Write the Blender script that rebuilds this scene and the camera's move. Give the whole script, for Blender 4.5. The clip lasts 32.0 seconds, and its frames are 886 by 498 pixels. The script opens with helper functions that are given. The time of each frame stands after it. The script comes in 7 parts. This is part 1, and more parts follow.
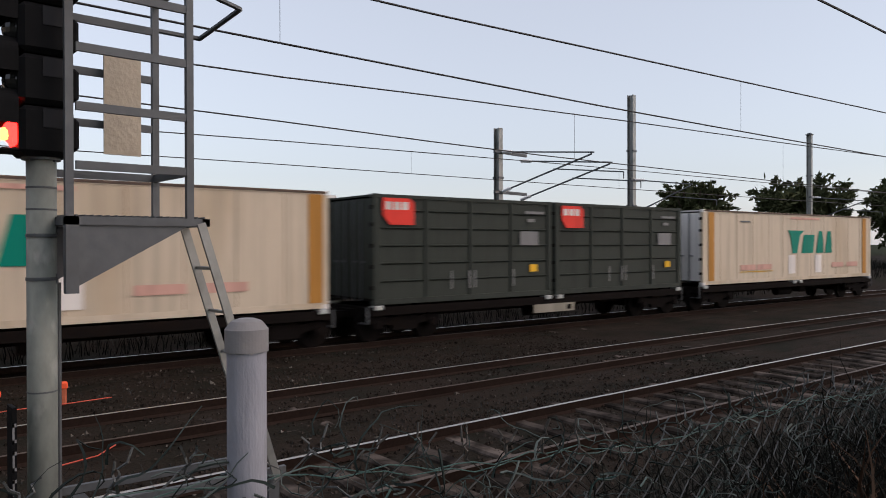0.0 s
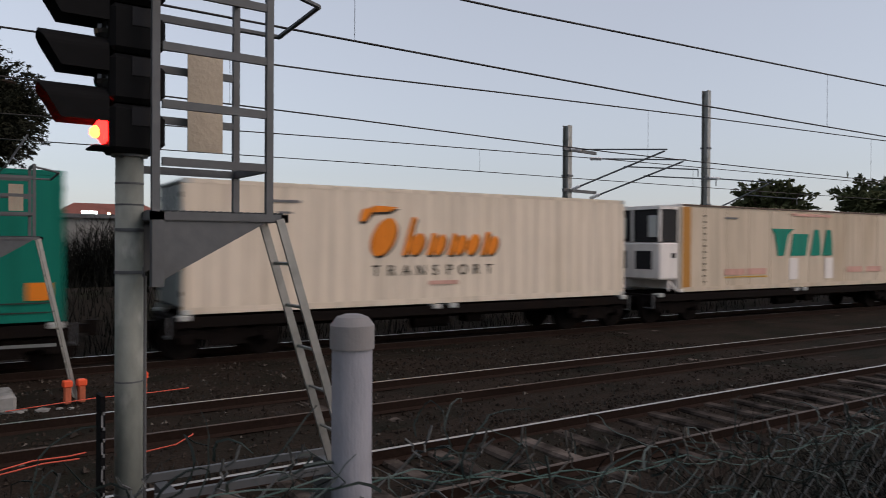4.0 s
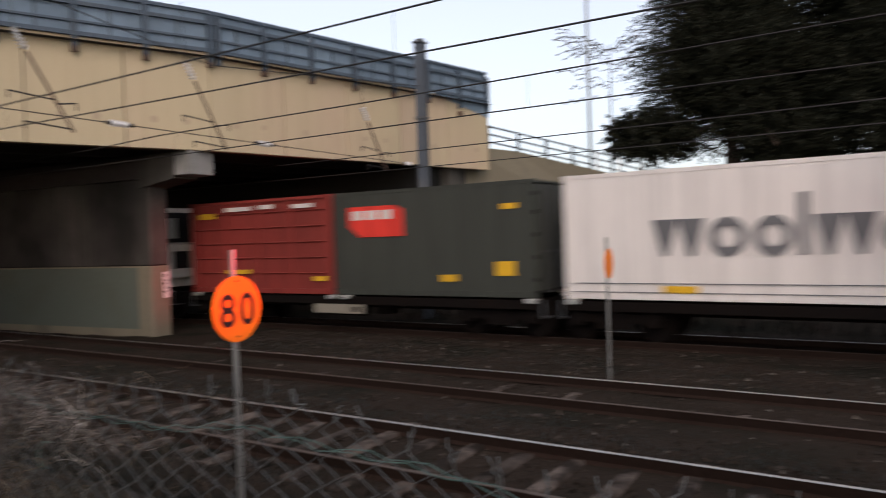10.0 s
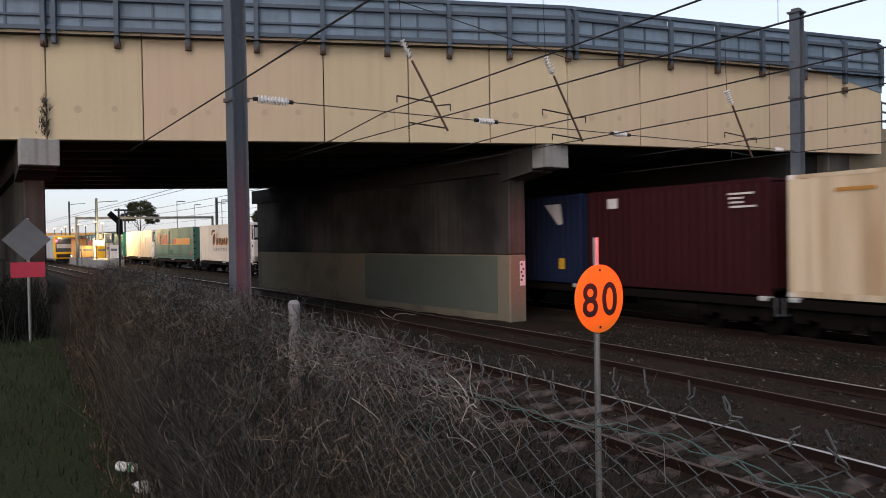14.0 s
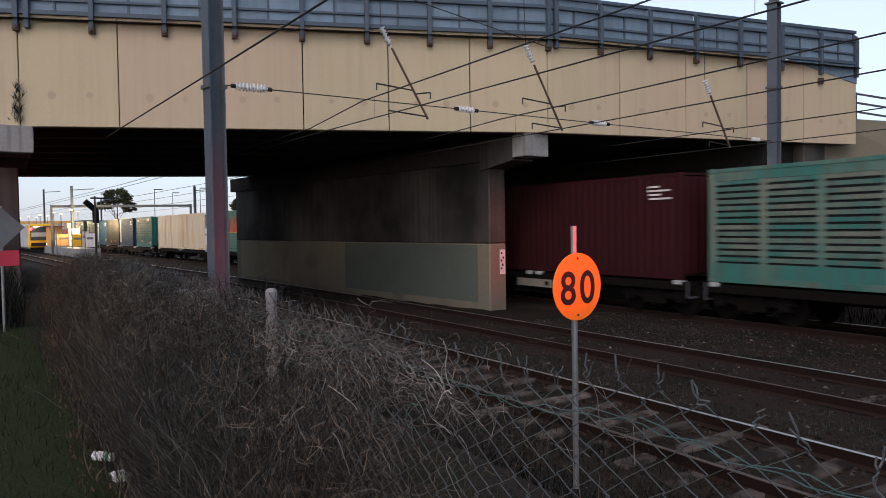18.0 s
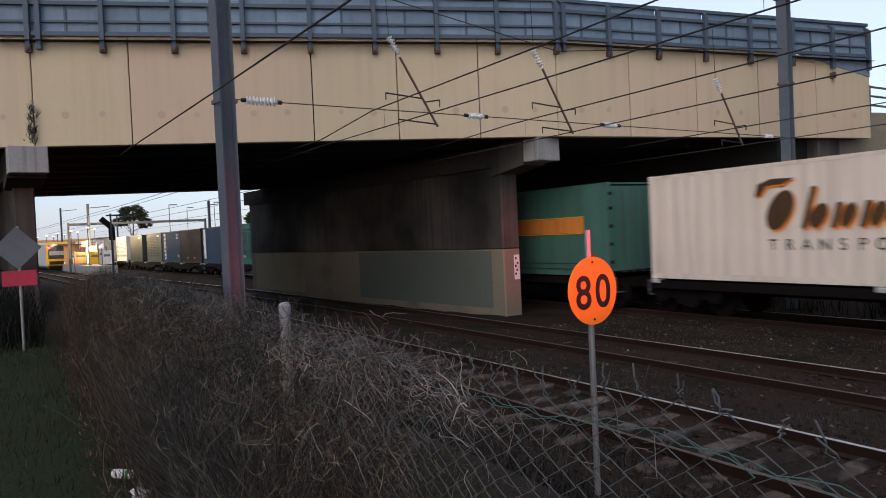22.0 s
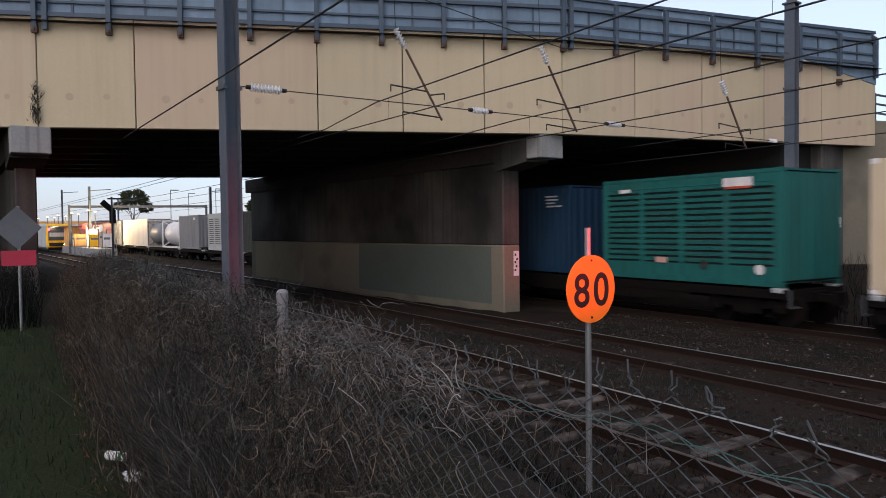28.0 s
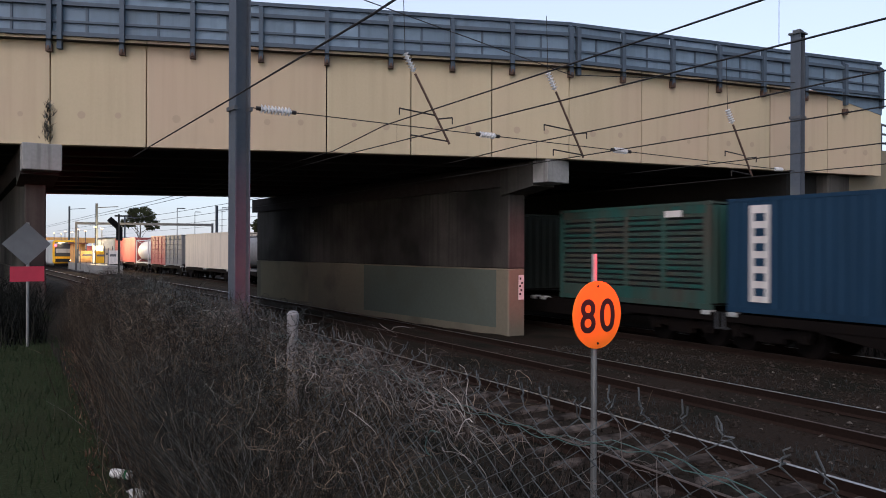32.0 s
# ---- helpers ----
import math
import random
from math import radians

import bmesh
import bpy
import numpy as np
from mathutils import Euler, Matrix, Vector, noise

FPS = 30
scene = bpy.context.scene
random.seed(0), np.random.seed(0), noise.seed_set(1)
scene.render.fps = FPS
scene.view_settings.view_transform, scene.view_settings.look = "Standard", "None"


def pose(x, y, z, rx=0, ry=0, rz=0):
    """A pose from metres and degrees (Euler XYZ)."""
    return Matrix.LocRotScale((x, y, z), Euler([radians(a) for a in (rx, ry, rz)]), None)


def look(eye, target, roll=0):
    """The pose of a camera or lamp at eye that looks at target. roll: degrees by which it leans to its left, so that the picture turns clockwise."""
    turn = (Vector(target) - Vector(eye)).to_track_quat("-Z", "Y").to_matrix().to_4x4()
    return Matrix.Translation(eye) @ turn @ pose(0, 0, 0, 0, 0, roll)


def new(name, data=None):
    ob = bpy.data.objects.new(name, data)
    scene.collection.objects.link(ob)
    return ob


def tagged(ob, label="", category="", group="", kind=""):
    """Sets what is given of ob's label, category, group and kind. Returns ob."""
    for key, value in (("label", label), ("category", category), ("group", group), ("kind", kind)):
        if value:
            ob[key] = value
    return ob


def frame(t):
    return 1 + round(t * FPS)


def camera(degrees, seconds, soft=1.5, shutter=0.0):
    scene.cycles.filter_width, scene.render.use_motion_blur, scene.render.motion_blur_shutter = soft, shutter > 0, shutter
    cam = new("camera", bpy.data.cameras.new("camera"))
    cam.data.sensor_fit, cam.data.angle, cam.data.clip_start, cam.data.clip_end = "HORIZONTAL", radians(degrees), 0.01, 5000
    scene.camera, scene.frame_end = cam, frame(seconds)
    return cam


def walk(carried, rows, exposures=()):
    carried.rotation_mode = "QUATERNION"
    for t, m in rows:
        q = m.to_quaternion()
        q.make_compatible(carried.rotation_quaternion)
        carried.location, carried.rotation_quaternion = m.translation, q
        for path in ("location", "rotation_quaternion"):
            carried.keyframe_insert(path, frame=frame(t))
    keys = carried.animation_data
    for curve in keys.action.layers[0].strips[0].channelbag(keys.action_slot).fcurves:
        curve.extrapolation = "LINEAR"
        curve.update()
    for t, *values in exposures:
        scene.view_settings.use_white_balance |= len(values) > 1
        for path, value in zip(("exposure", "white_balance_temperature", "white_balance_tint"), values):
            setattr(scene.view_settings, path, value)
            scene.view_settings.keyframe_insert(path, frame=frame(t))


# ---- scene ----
cam = camera(62.8, 32.0, 0.9, 0.8)
SKY, SUN, SUN_ELEV, SUN_ROT = 0.18, 0.64, 5.0, 142.0
VEIL = 0.55, (1.44, 1.55, 1.80, 1)  # thin even high cloud
BEAM = 2600.0
STATION = 1100.0
EXPOSURES = [(0.0, 1.35, 6500, 10), (1.0, 1.2, 6500, 10), (2.5, 1.2, 6500, 10), (4.5, 1.0, 6500, 10), (5.2, 1.05, 6500, 10), (6.0, 1.2, 6500, 10), (7.0, 1.4, 6550, 10), (9.0, 1.48, 6600, 10), (12.0, 1.46, 6450, 10), (18.0, 1.38, 5900, 10), (23.0, 1.31, 5850, 10), (32.0, 1.35, 5800, 10)]
ROWS = [
    (0.0, 0.656, 0.120, 2.540, -40.79, -0.29, 0.14),
    (0.5, 0.649, 0.117, 2.543, -40.42, -0.65, -0.07),
    (1.0, 0.635, 0.169, 2.536, -38.15, -0.41, -0.29),
    (1.5, 0.654, 0.191, 2.532, -38.27, -0.45, -0.25),
    (2.0, 0.654, 0.155, 2.514, -39.09, -0.35, -0.24),
    (2.5, 0.649, 0.118, 2.508, -38.61, -0.79, -0.24),
    (4.5, 0.635, 0.245, 2.539, -34.07, -0.61, -0.32),
    (5.0, 0.630, 0.268, 2.531, -31.99, -1.22, -0.11),
    (5.5, 0.626, 0.287, 2.529, -30.14, -1.05, 0.30),
    (6.0, 0.624, 0.281, 2.529, -30.62, -1.18, 0.86),
    (6.5, 0.592, 0.288, 2.529, -26.93, -1.25, 1.08),
    (7.0, 0.539, 0.311, 2.533, -19.69, -0.84, 0.89),
    (7.5, 0.421, 0.271, 2.535, -10.59, -1.15, 0.75),
    (8.0, 0.304, 0.313, 2.535, -1.36, -0.82, 1.05),
    (8.5, 0.287, 0.301, 2.539, 8.77, -0.61, 1.17),
    (9.0, 0.282, 0.307, 2.532, 15.92, -0.53, 1.32),
    (9.5, 0.263, 0.256, 2.572, 22.82, -0.49, 1.73),
    (10.0, 0.340, 0.010, 2.586, 31.51, -1.08, 1.90),
    (10.5, 0.294, 0.029, 2.562, 39.83, -1.39, 2.81),
    (11.0, 0.195, 0.083, 2.541, 46.11, -1.44, 2.27),
    (11.5, 0.025, 0.205, 2.527, 50.87, -1.20, 2.77),
    (12.0, 0.004, 0.163, 2.533, 55.70, -1.13, 1.82),
    (12.5, -0.001, 0.139, 2.534, 58.58, -1.45, 1.54),
    (13.0, 0.007, 0.138, 2.541, 59.45, -0.95, 1.66),
    (13.5, 0.023, 0.120, 2.541, 58.86, -0.71, 1.24),
    (14.0, 0.022, 0.118, 2.541, 58.44, -0.89, 0.97),
    (14.5, 0.011, 0.129, 2.537, 58.04, -1.73, 0.98),
    (15.0, 0.020, 0.129, 2.540, 57.12, -1.86, 0.76),
    (15.5, 0.023, 0.129, 2.534, 56.88, -1.80, 0.84),
    (17.5, 0.035, 0.133, 2.539, 56.73, -1.62, 1.07),
    (18.0, 0.036, 0.126, 2.537, 56.91, -1.80, 0.91),
    (18.5, 0.026, 0.114, 2.538, 57.56, -1.61, 0.96),
    (19.0, 0.031, 0.109, 2.540, 57.30, -1.70, 1.07),
    (19.5, -0.038, 0.154, 2.538, 57.18, -1.54, 1.75),
    (20.0, 0.039, 0.139, 2.539, 56.97, -1.18, 2.13),
    (20.5, 0.033, 0.153, 2.535, 56.34, -1.56, 2.02),
    (21.0, 0.019, 0.158, 2.535, 57.26, -2.40, 1.96),
    (21.5, 0.014, 0.159, 2.535, 56.96, -1.87, 2.04),
    (22.0, 0.018, 0.147, 2.546, 57.97, -1.23, 2.62),
    (22.5, 0.025, 0.141, 2.542, 58.81, -1.30, 1.62),
    (23.0, 0.019, 0.150, 2.538, 58.12, -1.75, 0.92),
    (23.5, 0.019, 0.144, 2.537, 58.35, -1.97, 0.83),
    (24.0, 0.013, 0.150, 2.541, 58.03, -1.89, 0.78),
    (24.5, 0.023, 0.143, 2.541, 57.88, -1.57, 0.83),
    (25.0, 0.022, 0.144, 2.538, 57.80, -1.58, 1.11),
    (25.5, 0.032, 0.142, 2.542, 58.34, -1.38, 1.22),
    (27.5, 0.020, 0.147, 2.537, 58.20, -1.88, 0.59),
    (28.0, 0.020, 0.149, 2.537, 58.02, -1.68, 0.74),
    (28.5, 0.018, 0.140, 2.544, 58.39, -1.26, 0.60),
    (29.0, 0.027, 0.138, 2.546, 58.22, -0.75, 0.68),
    (29.5, 0.024, 0.135, 2.544, 58.26, -0.72, 0.25),
    (30.0, 0.026, 0.126, 2.545, 58.52, -0.57, 0.18),
    (30.5, 0.025, 0.122, 2.545, 58.60, -0.52, -0.11),
    (31.0, 0.034, 0.107, 2.543, 58.84, -0.51, -0.24),
    (31.5, 0.036, 0.111, 2.552, 58.55, -0.17, -0.16),
    (32.0, 0.042, 0.105, 2.549, 58.39, 0.08, -0.20),
]
walk(cam, [(t, pose(x, y, z, 90 + pitch, roll, yaw)) for t, x, y, z, yaw, pitch, roll in ROWS], EXPOSURES)

# ---- light: dusk, clear sky, the sun just gone behind the viewer's back ----
world = bpy.data.worlds.new("dusk_sky")
scene.world = world
world.use_nodes = True
wn = world.node_tree
sky = wn.nodes.new("ShaderNodeTexSky")
sky.sky_type = "NISHITA"
sky.sun_disc = False
sky.sun_elevation = radians(SUN_ELEV)
sky.sun_rotation = radians(SUN_ROT)
sky.air_density = 1.0
sky.dust_density = 0.7
sky.ozone_density = 3.0
wn.nodes["Background"].inputs["Strength"].default_value = SKY
haze = wn.nodes.new("ShaderNodeHueSaturation")
haze.inputs["Saturation"].default_value = 0.5
wn.links.new(sky.outputs["Color"], haze.inputs["Color"])
warm = wn.nodes.new("ShaderNodeMix")
warm.data_type, warm.blend_type = "RGBA", "MULTIPLY"
warm.inputs["Factor"].default_value, warm.inputs["B"].default_value = 1.0, (1.10, 1.0, 1.0, 1)
wn.links.new(haze.outputs["Color"], warm.inputs["A"])
veil = wn.nodes.new("ShaderNodeMix")
veil.data_type = "RGBA"
veil.inputs["Factor"].default_value, veil.inputs["B"].default_value = VEIL
wn.links.new(warm.outputs["Result"], veil.inputs["A"])
wn.links.new(veil.outputs["Result"], wn.nodes["Background"].inputs["Color"])
sun = new("sun", bpy.data.lights.new("sun", "SUN"))
sun.data.energy, sun.data.angle, sun.data.color = SUN, radians(40), (1.0, 0.80, 0.70)
sun.matrix_world = look((0, 0, 0), (-math.sin(radians(SUN_ROT)), -math.cos(radians(SUN_ROT)), -math.tan(radians(43))))


# ---- materials ----
def surface(name, base, rough=0.7, metal=0.0, vary=0.25, grain=9.0, bump=0.15, dirt=None, dirt_at=0.55, big=0.6, spec=0.25, stretch=(1, 1, 1), per=0.0, streak=0.0, streak_tone=None):
    """A procedural surface: a base colour, fine grain, broad staining in a second colour, and fine relief."""
    m = bpy.data.materials.new(name)
    m.use_nodes = True
    nt = m.node_tree
    n, l = nt.nodes, nt.links
    b = n["Principled BSDF"]
    co = n.new("ShaderNodeTexCoord")
    mp = n.new("ShaderNodeMapping")
    mp.inputs["Scale"].default_value = stretch
    info = n.new("ShaderNodeObjectInfo")
    away = n.new("ShaderNodeVectorMath")
    away.operation = "MULTIPLY_ADD"
    l.new(info.outputs["Random"], away.inputs[0])
    away.inputs[1].default_value = (37.0, 53.0, 19.0)
    l.new(co.outputs["Object"], away.inputs[2])
    l.new(away.outputs["Vector"], mp.inputs["Vector"])
    fine = n.new("ShaderNodeTexNoise")
    fine.inputs["Scale"].default_value, fine.inputs["Detail"].default_value = grain, 5
    broad = n.new("ShaderNodeTexNoise")
    broad.inputs["Scale"].default_value, broad.inputs["Detail"].default_value = big, 4
    l.new(mp.outputs["Vector"], fine.inputs["Vector"])
    l.new(mp.outputs["Vector"], broad.inputs["Vector"])
    lo = tuple(c * (1 - vary) for c in base) + (1,)
    hi = tuple(min(1, c * (1 + vary)) for c in base) + (1,)
    mix = n.new("ShaderNodeMix")
    mix.data_type = "RGBA"
    mix.inputs["A"].default_value, mix.inputs["B"].default_value = lo, hi
    l.new(fine.outputs["Fac"], mix.inputs["Factor"])
    out = mix.outputs["Result"]
    ramp = n.new("ShaderNodeMapRange")
    ramp.inputs["From Min"].default_value, ramp.inputs["From Max"].default_value = dirt_at, dirt_at + 0.22
    l.new(broad.outputs["Fac"], ramp.inputs["Value"])
    second = n.new("ShaderNodeMix")
    second.data_type = "RGBA"
    second.inputs["B"].default_value = tuple(dirt or tuple(c * 0.7 for c in base)) + (1,)
    l.new(out, second.inputs["A"])
    l.new(ramp.outputs["Result"], second.inputs["Factor"])
    out = second.outputs["Result"]
    if streak:
        run = n.new("ShaderNodeMapping")
        run.inputs["Scale"].default_value = (5.0, 5.0, 0.22)
        l.new(away.outputs["Vector"], run.inputs["Vector"])
        lines = n.new("ShaderNodeTexNoise")
        lines.inputs["Scale"].default_value, lines.inputs["Detail"].default_value = 1.0, 6
        l.new(run.outputs["Vector"], lines.inputs["Vector"])
        cut = n.new("ShaderNodeMapRange")
        cut.inputs["From Min"].default_value, cut.inputs["From Max"].default_value, cut.inputs["To Max"].default_value = 0.47, 0.72, streak
        l.new(lines.outputs["Fac"], cut.inputs["Value"])
        third = n.new("ShaderNodeMix")
        third.data_type = "RGBA"
        third.inputs["B"].default_value = tuple(streak_tone or tuple(c * 0.45 for c in base)) + (1,)
        l.new(out, third.inputs["A"])
        l.new(cut.outputs["Result"], third.inputs["Factor"])
        out = third.outputs["Result"]
    if per:
        hs = n.new("ShaderNodeHueSaturation")
        rg = n.new("ShaderNodeMapRange")
        rg.inputs["To Min"].default_value, rg.inputs["To Max"].default_value = 1 - per, 1 + per
        l.new(info.outputs["Random"], rg.inputs["Value"])
        l.new(rg.outputs["Result"], hs.inputs["Value"])
        l.new(out, hs.inputs["Color"])
        out = hs.outputs["Color"]
    l.new(out, b.inputs["Base Color"])
    rr = n.new("ShaderNodeMapRange")
    rr.inputs["To Min"].default_value, rr.inputs["To Max"].default_value = max(0, rough - 0.12), min(1, rough + 0.12)
    l.new(broad.outputs["Fac"], rr.inputs["Value"])
    l.new(rr.outputs["Result"], b.inputs["Roughness"])
    b.inputs["Metallic"].default_value = metal
    b.inputs["Specular IOR Level"].default_value = spec
    if bump:
        bp = n.new("ShaderNodeBump")
        bp.inputs["Strength"].default_value, bp.inputs["Distance"].default_value = bump, 0.02
        l.new(fine.outputs["Fac"], bp.inputs["Height"])
        l.new(bp.outputs["Normal"], b.inputs["Normal"])
    return m


def stalks(name, tones, rough=0.9):
    """Stems of many tones, each stem one of them."""
    m = bpy.data.materials.new(name)
    m.use_nodes = True
    n, l = m.node_tree.nodes, m.node_tree.links
    b = n["Principled BSDF"]
    geo = n.new("ShaderNodeNewGeometry")
    ramp = n.new("ShaderNodeValToRGB")
    while len(ramp.color_ramp.elements) < len(tones):
        ramp.color_ramp.elements.new(0.5)
    for e, (at, c) in zip(ramp.color_ramp.elements, tones):
        e.position, e.color = at, tuple(c) + (1,)
    l.new(geo.outputs["Random Per Island"], ramp.inputs["Fac"])
    co = n.new("ShaderNodeTexCoord")
    noise = n.new("ShaderNodeTexNoise")
    noise.inputs["Scale"].default_value, noise.inputs["Detail"].default_value = 1.3, 4
    l.new(co.outputs["Object"], noise.inputs["Vector"])
    rg = n.new("ShaderNodeMapRange")
    rg.inputs["From Min"].default_value, rg.inputs["From Max"].default_value = 0.3, 0.7
    rg.inputs["To Min"].default_value, rg.inputs["To Max"].default_value = 0.55, 1.35
    l.new(noise.outputs["Fac"], rg.inputs["Value"])
    hs = n.new("ShaderNodeHueSaturation")
    l.new(ramp.outputs["Color"], hs.inputs["Color"])
    l.new(rg.outputs["Result"], hs.inputs["Value"])
    l.new(hs.outputs["Color"], b.inputs["Base Color"])
    b.inputs["Roughness"].default_value = rough
    b.inputs["Specular IOR Level"].default_value = 0.05
    return m


def glow(name, colour, strength):
    m = bpy.data.materials.new(name)
    m.use_nodes = True
    b = m.node_tree.nodes["Principled BSDF"]
    b.inputs["Base Color"].default_value = tuple(c * 0.5 for c in colour) + (1,)
    b.inputs["Emission Color"].default_value = tuple(colour) + (1,)
    b.inputs["Emission Strength"].default_value = strength
    return m


def glass(name, colour=(0.05, 0.06, 0.07)):
    m = bpy.data.materials.new(name)
    m.use_nodes = True
    b = m.node_tree.nodes["Principled BSDF"]
    b.inputs["Base Color"].default_value = tuple(colour) + (1,)
    b.inputs["Roughness"].default_value = 0.08
    return m


BALLAST = surface("ballast_gravel", (0.0245, 0.0182, 0.014), 0.95, vary=0.7, grain=26, bump=1.0, dirt=(0.014, 0.0135, 0.010), dirt_at=0.45, big=0.6, spec=0.05)
SOIL = surface("dark_soil", (0.024, 0.02, 0.016), 0.95, vary=0.5, grain=14, bump=0.8, dirt=(0.016, 0.018, 0.01), big=0.5, spec=0.05)
GRASS = surface("grass_ground", (0.022, 0.027, 0.012), 0.95, vary=0.5, grain=30, bump=0.8, dirt=(0.02, 0.018, 0.01), big=0.7, spec=0.05)
RUST = surface("rusty_rail_side", (0.024, 0.015, 0.0115), 0.8, vary=0.4, grain=20, bump=0.3, spec=0.05)
RAILTOP = surface("worn_rail_top", (0.60, 0.57, 0.53), 0.42, metal=1.0, vary=0.1, grain=40, bump=0.02)
RAILDULL = surface("dull_rail_top", (0.10, 0.075, 0.06), 0.55, metal=0.4, vary=0.3, grain=30, bump=0.05, dirt=(0.05, 0.032, 0.024), big=1.5)
SLEEPER_M = surface("sleeper_concrete", (0.095, 0.077, 0.066), 0.9, vary=0.3, grain=25, bump=0.4, dirt=(0.020, 0.016, 0.0135), dirt_at=0.38, big=2.4, per=0.4, spec=0.05)
FASCIA = surface("sandy_painted_concrete", (0.475, 0.40, 0.265), 0.85, vary=0.05, grain=18, bump=0.05, dirt=(0.468, 0.368, 0.262), dirt_at=0.40, big=0.16, streak=0.16, streak_tone=(0.30, 0.235, 0.16), spec=0.1)
STAIN = surface("faint_stain", (0.40, 0.32, 0.225), 0.88, vary=0.05, bump=0.03, dirt=(0.42, 0.34, 0.24))
CONCRETE = surface("grey_concrete", (0.27, 0.265, 0.25), 0.9, vary=0.2, grain=12, bump=0.25, dirt=(0.15, 0.15, 0.13), big=0.7, streak=0.6, streak_tone=(0.06, 0.055, 0.05))
# soot, and the light falloff under the bridge painted in with it
PIER_UP = surface("sooty_shaded_concrete", (0.105, 0.098, 0.086), 0.9, vary=0.2, grain=10, bump=0.2, dirt=(0.028, 0.027, 0.025), dirt_at=0.40, big=0.2, spec=0.05, streak=0.5, streak_tone=(0.03, 0.028, 0.026))
PIER_LOW = surface("patch_painted_concrete", (0.185, 0.165, 0.12), 0.85, vary=0.12, grain=10, bump=0.12, dirt=(0.12, 0.11, 0.085), big=0.6, spec=0.05)
PATCHGREEN = surface("grey_green_cover_paint", (0.105, 0.122, 0.10), 0.85, vary=0.1, grain=8, bump=0.08, dirt=(0.10, 0.11, 0.085), big=0.5, spec=0.05)
PATCHSAND = surface("sandy_cover_paint", (0.235, 0.205, 0.135), 0.85, vary=0.1, grain=8, bump=0.08, dirt=(0.15, 0.135, 0.10), big=0.5, spec=0.05)
# abutment wall below the deck: the bridge's shade is put into this black
SHADEWALL = surface("shade_black_concrete", (0.022, 0.021, 0.0195), 0.9, vary=0.2, grain=10, bump=0.2, dirt=(0.02, 0.02, 0.019), big=0.35, spec=0.05)
# deck, girders and crosshead: under-deck gloom is part of the base colour
SOFFIT = surface("shade_dark_soffit", (0.05, 0.044, 0.042), 0.9, vary=0.3, grain=5, bump=0.1, spec=0.05)
STEELBLUE = surface("blue_grey_painted_steel", (0.065, 0.088, 0.115), 0.55, vary=0.12, grain=9, bump=0.05, dirt=(0.075, 0.085, 0.095), big=1.2)
PANELBLUE = surface("pale_blue_screen_panel", (0.155, 0.215, 0.275), 0.5, vary=0.1, grain=6, bump=0.04, dirt=(0.12, 0.165, 0.20), big=0.9, per=0.18, streak=0.3)
GALV = surface("galvanised_steel", (0.26, 0.265, 0.255), 0.5, metal=0.7, vary=0.2, grain=14, bump=0.08, dirt=(0.17, 0.17, 0.16), big=3)
GALVDARK = surface("dull_galvanised_steel", (0.105, 0.11, 0.115), 0.6, metal=0.4, vary=0.2, grain=12, bump=0.1, dirt=(0.09, 0.09, 0.09), big=2)
BLACKMETAL = surface("matt_black_metal", (0.0065, 0.0065, 0.007), 0.75, vary=0.3, grain=16, bump=0.05, spec=0.08)
WIRE = surface("dark_overhead_wire", (0.035, 0.033, 0.032), 0.6, metal=0.5, vary=0.2)
PORCELAIN = surface("grey_white_porcelain", (0.70, 0.70, 0.70), 0.35, vary=0.1)
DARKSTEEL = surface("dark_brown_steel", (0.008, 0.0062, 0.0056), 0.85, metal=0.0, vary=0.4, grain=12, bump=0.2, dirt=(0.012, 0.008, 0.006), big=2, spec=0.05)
ORANGE = surface("orange_sign_face", (0.82, 0.205, 0.012), 0.6, vary=0.05, grain=6, bump=0.0, dirt=(0.72, 0.19, 0.018), big=3)
BLACKPAINT = surface("black_paint", (0.012, 0.012, 0.012), 0.6, vary=0.1, bump=0.0)
WHITEPAINT = surface("dull_white_paint", (0.68, 0.67, 0.64), 0.6, vary=0.08, grain=14, bump=0.05, dirt=(0.5, 0.48, 0.44), big=1.5)
POSTWOOD = surface("weathered_grey_paint", (0.25, 0.25, 0.28), 0.85, vary=0.18, grain=18, bump=0.35, dirt=(0.18, 0.175, 0.185), big=7, stretch=(2.2, 2.2, 0.8), streak=0.8, streak_tone=(0.42, 0.42, 0.46))
BARK = surface("dark_bark", (0.06, 0.045, 0.035), 0.95, vary=0.4, grain=10, bump=0.6, spec=0.05)
LEAF = surface("dark_conifer_leaf", (0.021, 0.0225, 0.015), 0.8, vary=0.5, grain=1.5, bump=0.0, dirt=(0.015, 0.0155, 0.011), big=0.3, spec=0.05)
LEAF2 = surface("olive_leaf", (0.055, 0.062, 0.03), 0.8, vary=0.5, grain=1.2, bump=0.0, dirt=(0.025, 0.03, 0.016), big=0.3, spec=0.05)
WEED = surface("grey_green_weed", (0.040, 0.046, 0.045), 0.9, vary=0.5, grain=4, bump=0.0, dirt=(0.022, 0.02, 0.016), big=0.8, spec=0.05)
HEDGE = stalks("mixed_brown_stems", ((0.0, (0.01312, 0.01066, 0.0082)), (0.5, (0.03772, 0.02952, 0.02214)), (0.85, (0.0943, 0.07216, 0.05166)), (1.0, (0.2132, 0.1681, 0.123))))
WIREMIX = stalks("tangled_green_grey_wire", ((0.0, (0.015, 0.02, 0.0185)), (0.5, (0.04, 0.055, 0.051)), (1.0, (0.11, 0.13, 0.122))), 0.6)
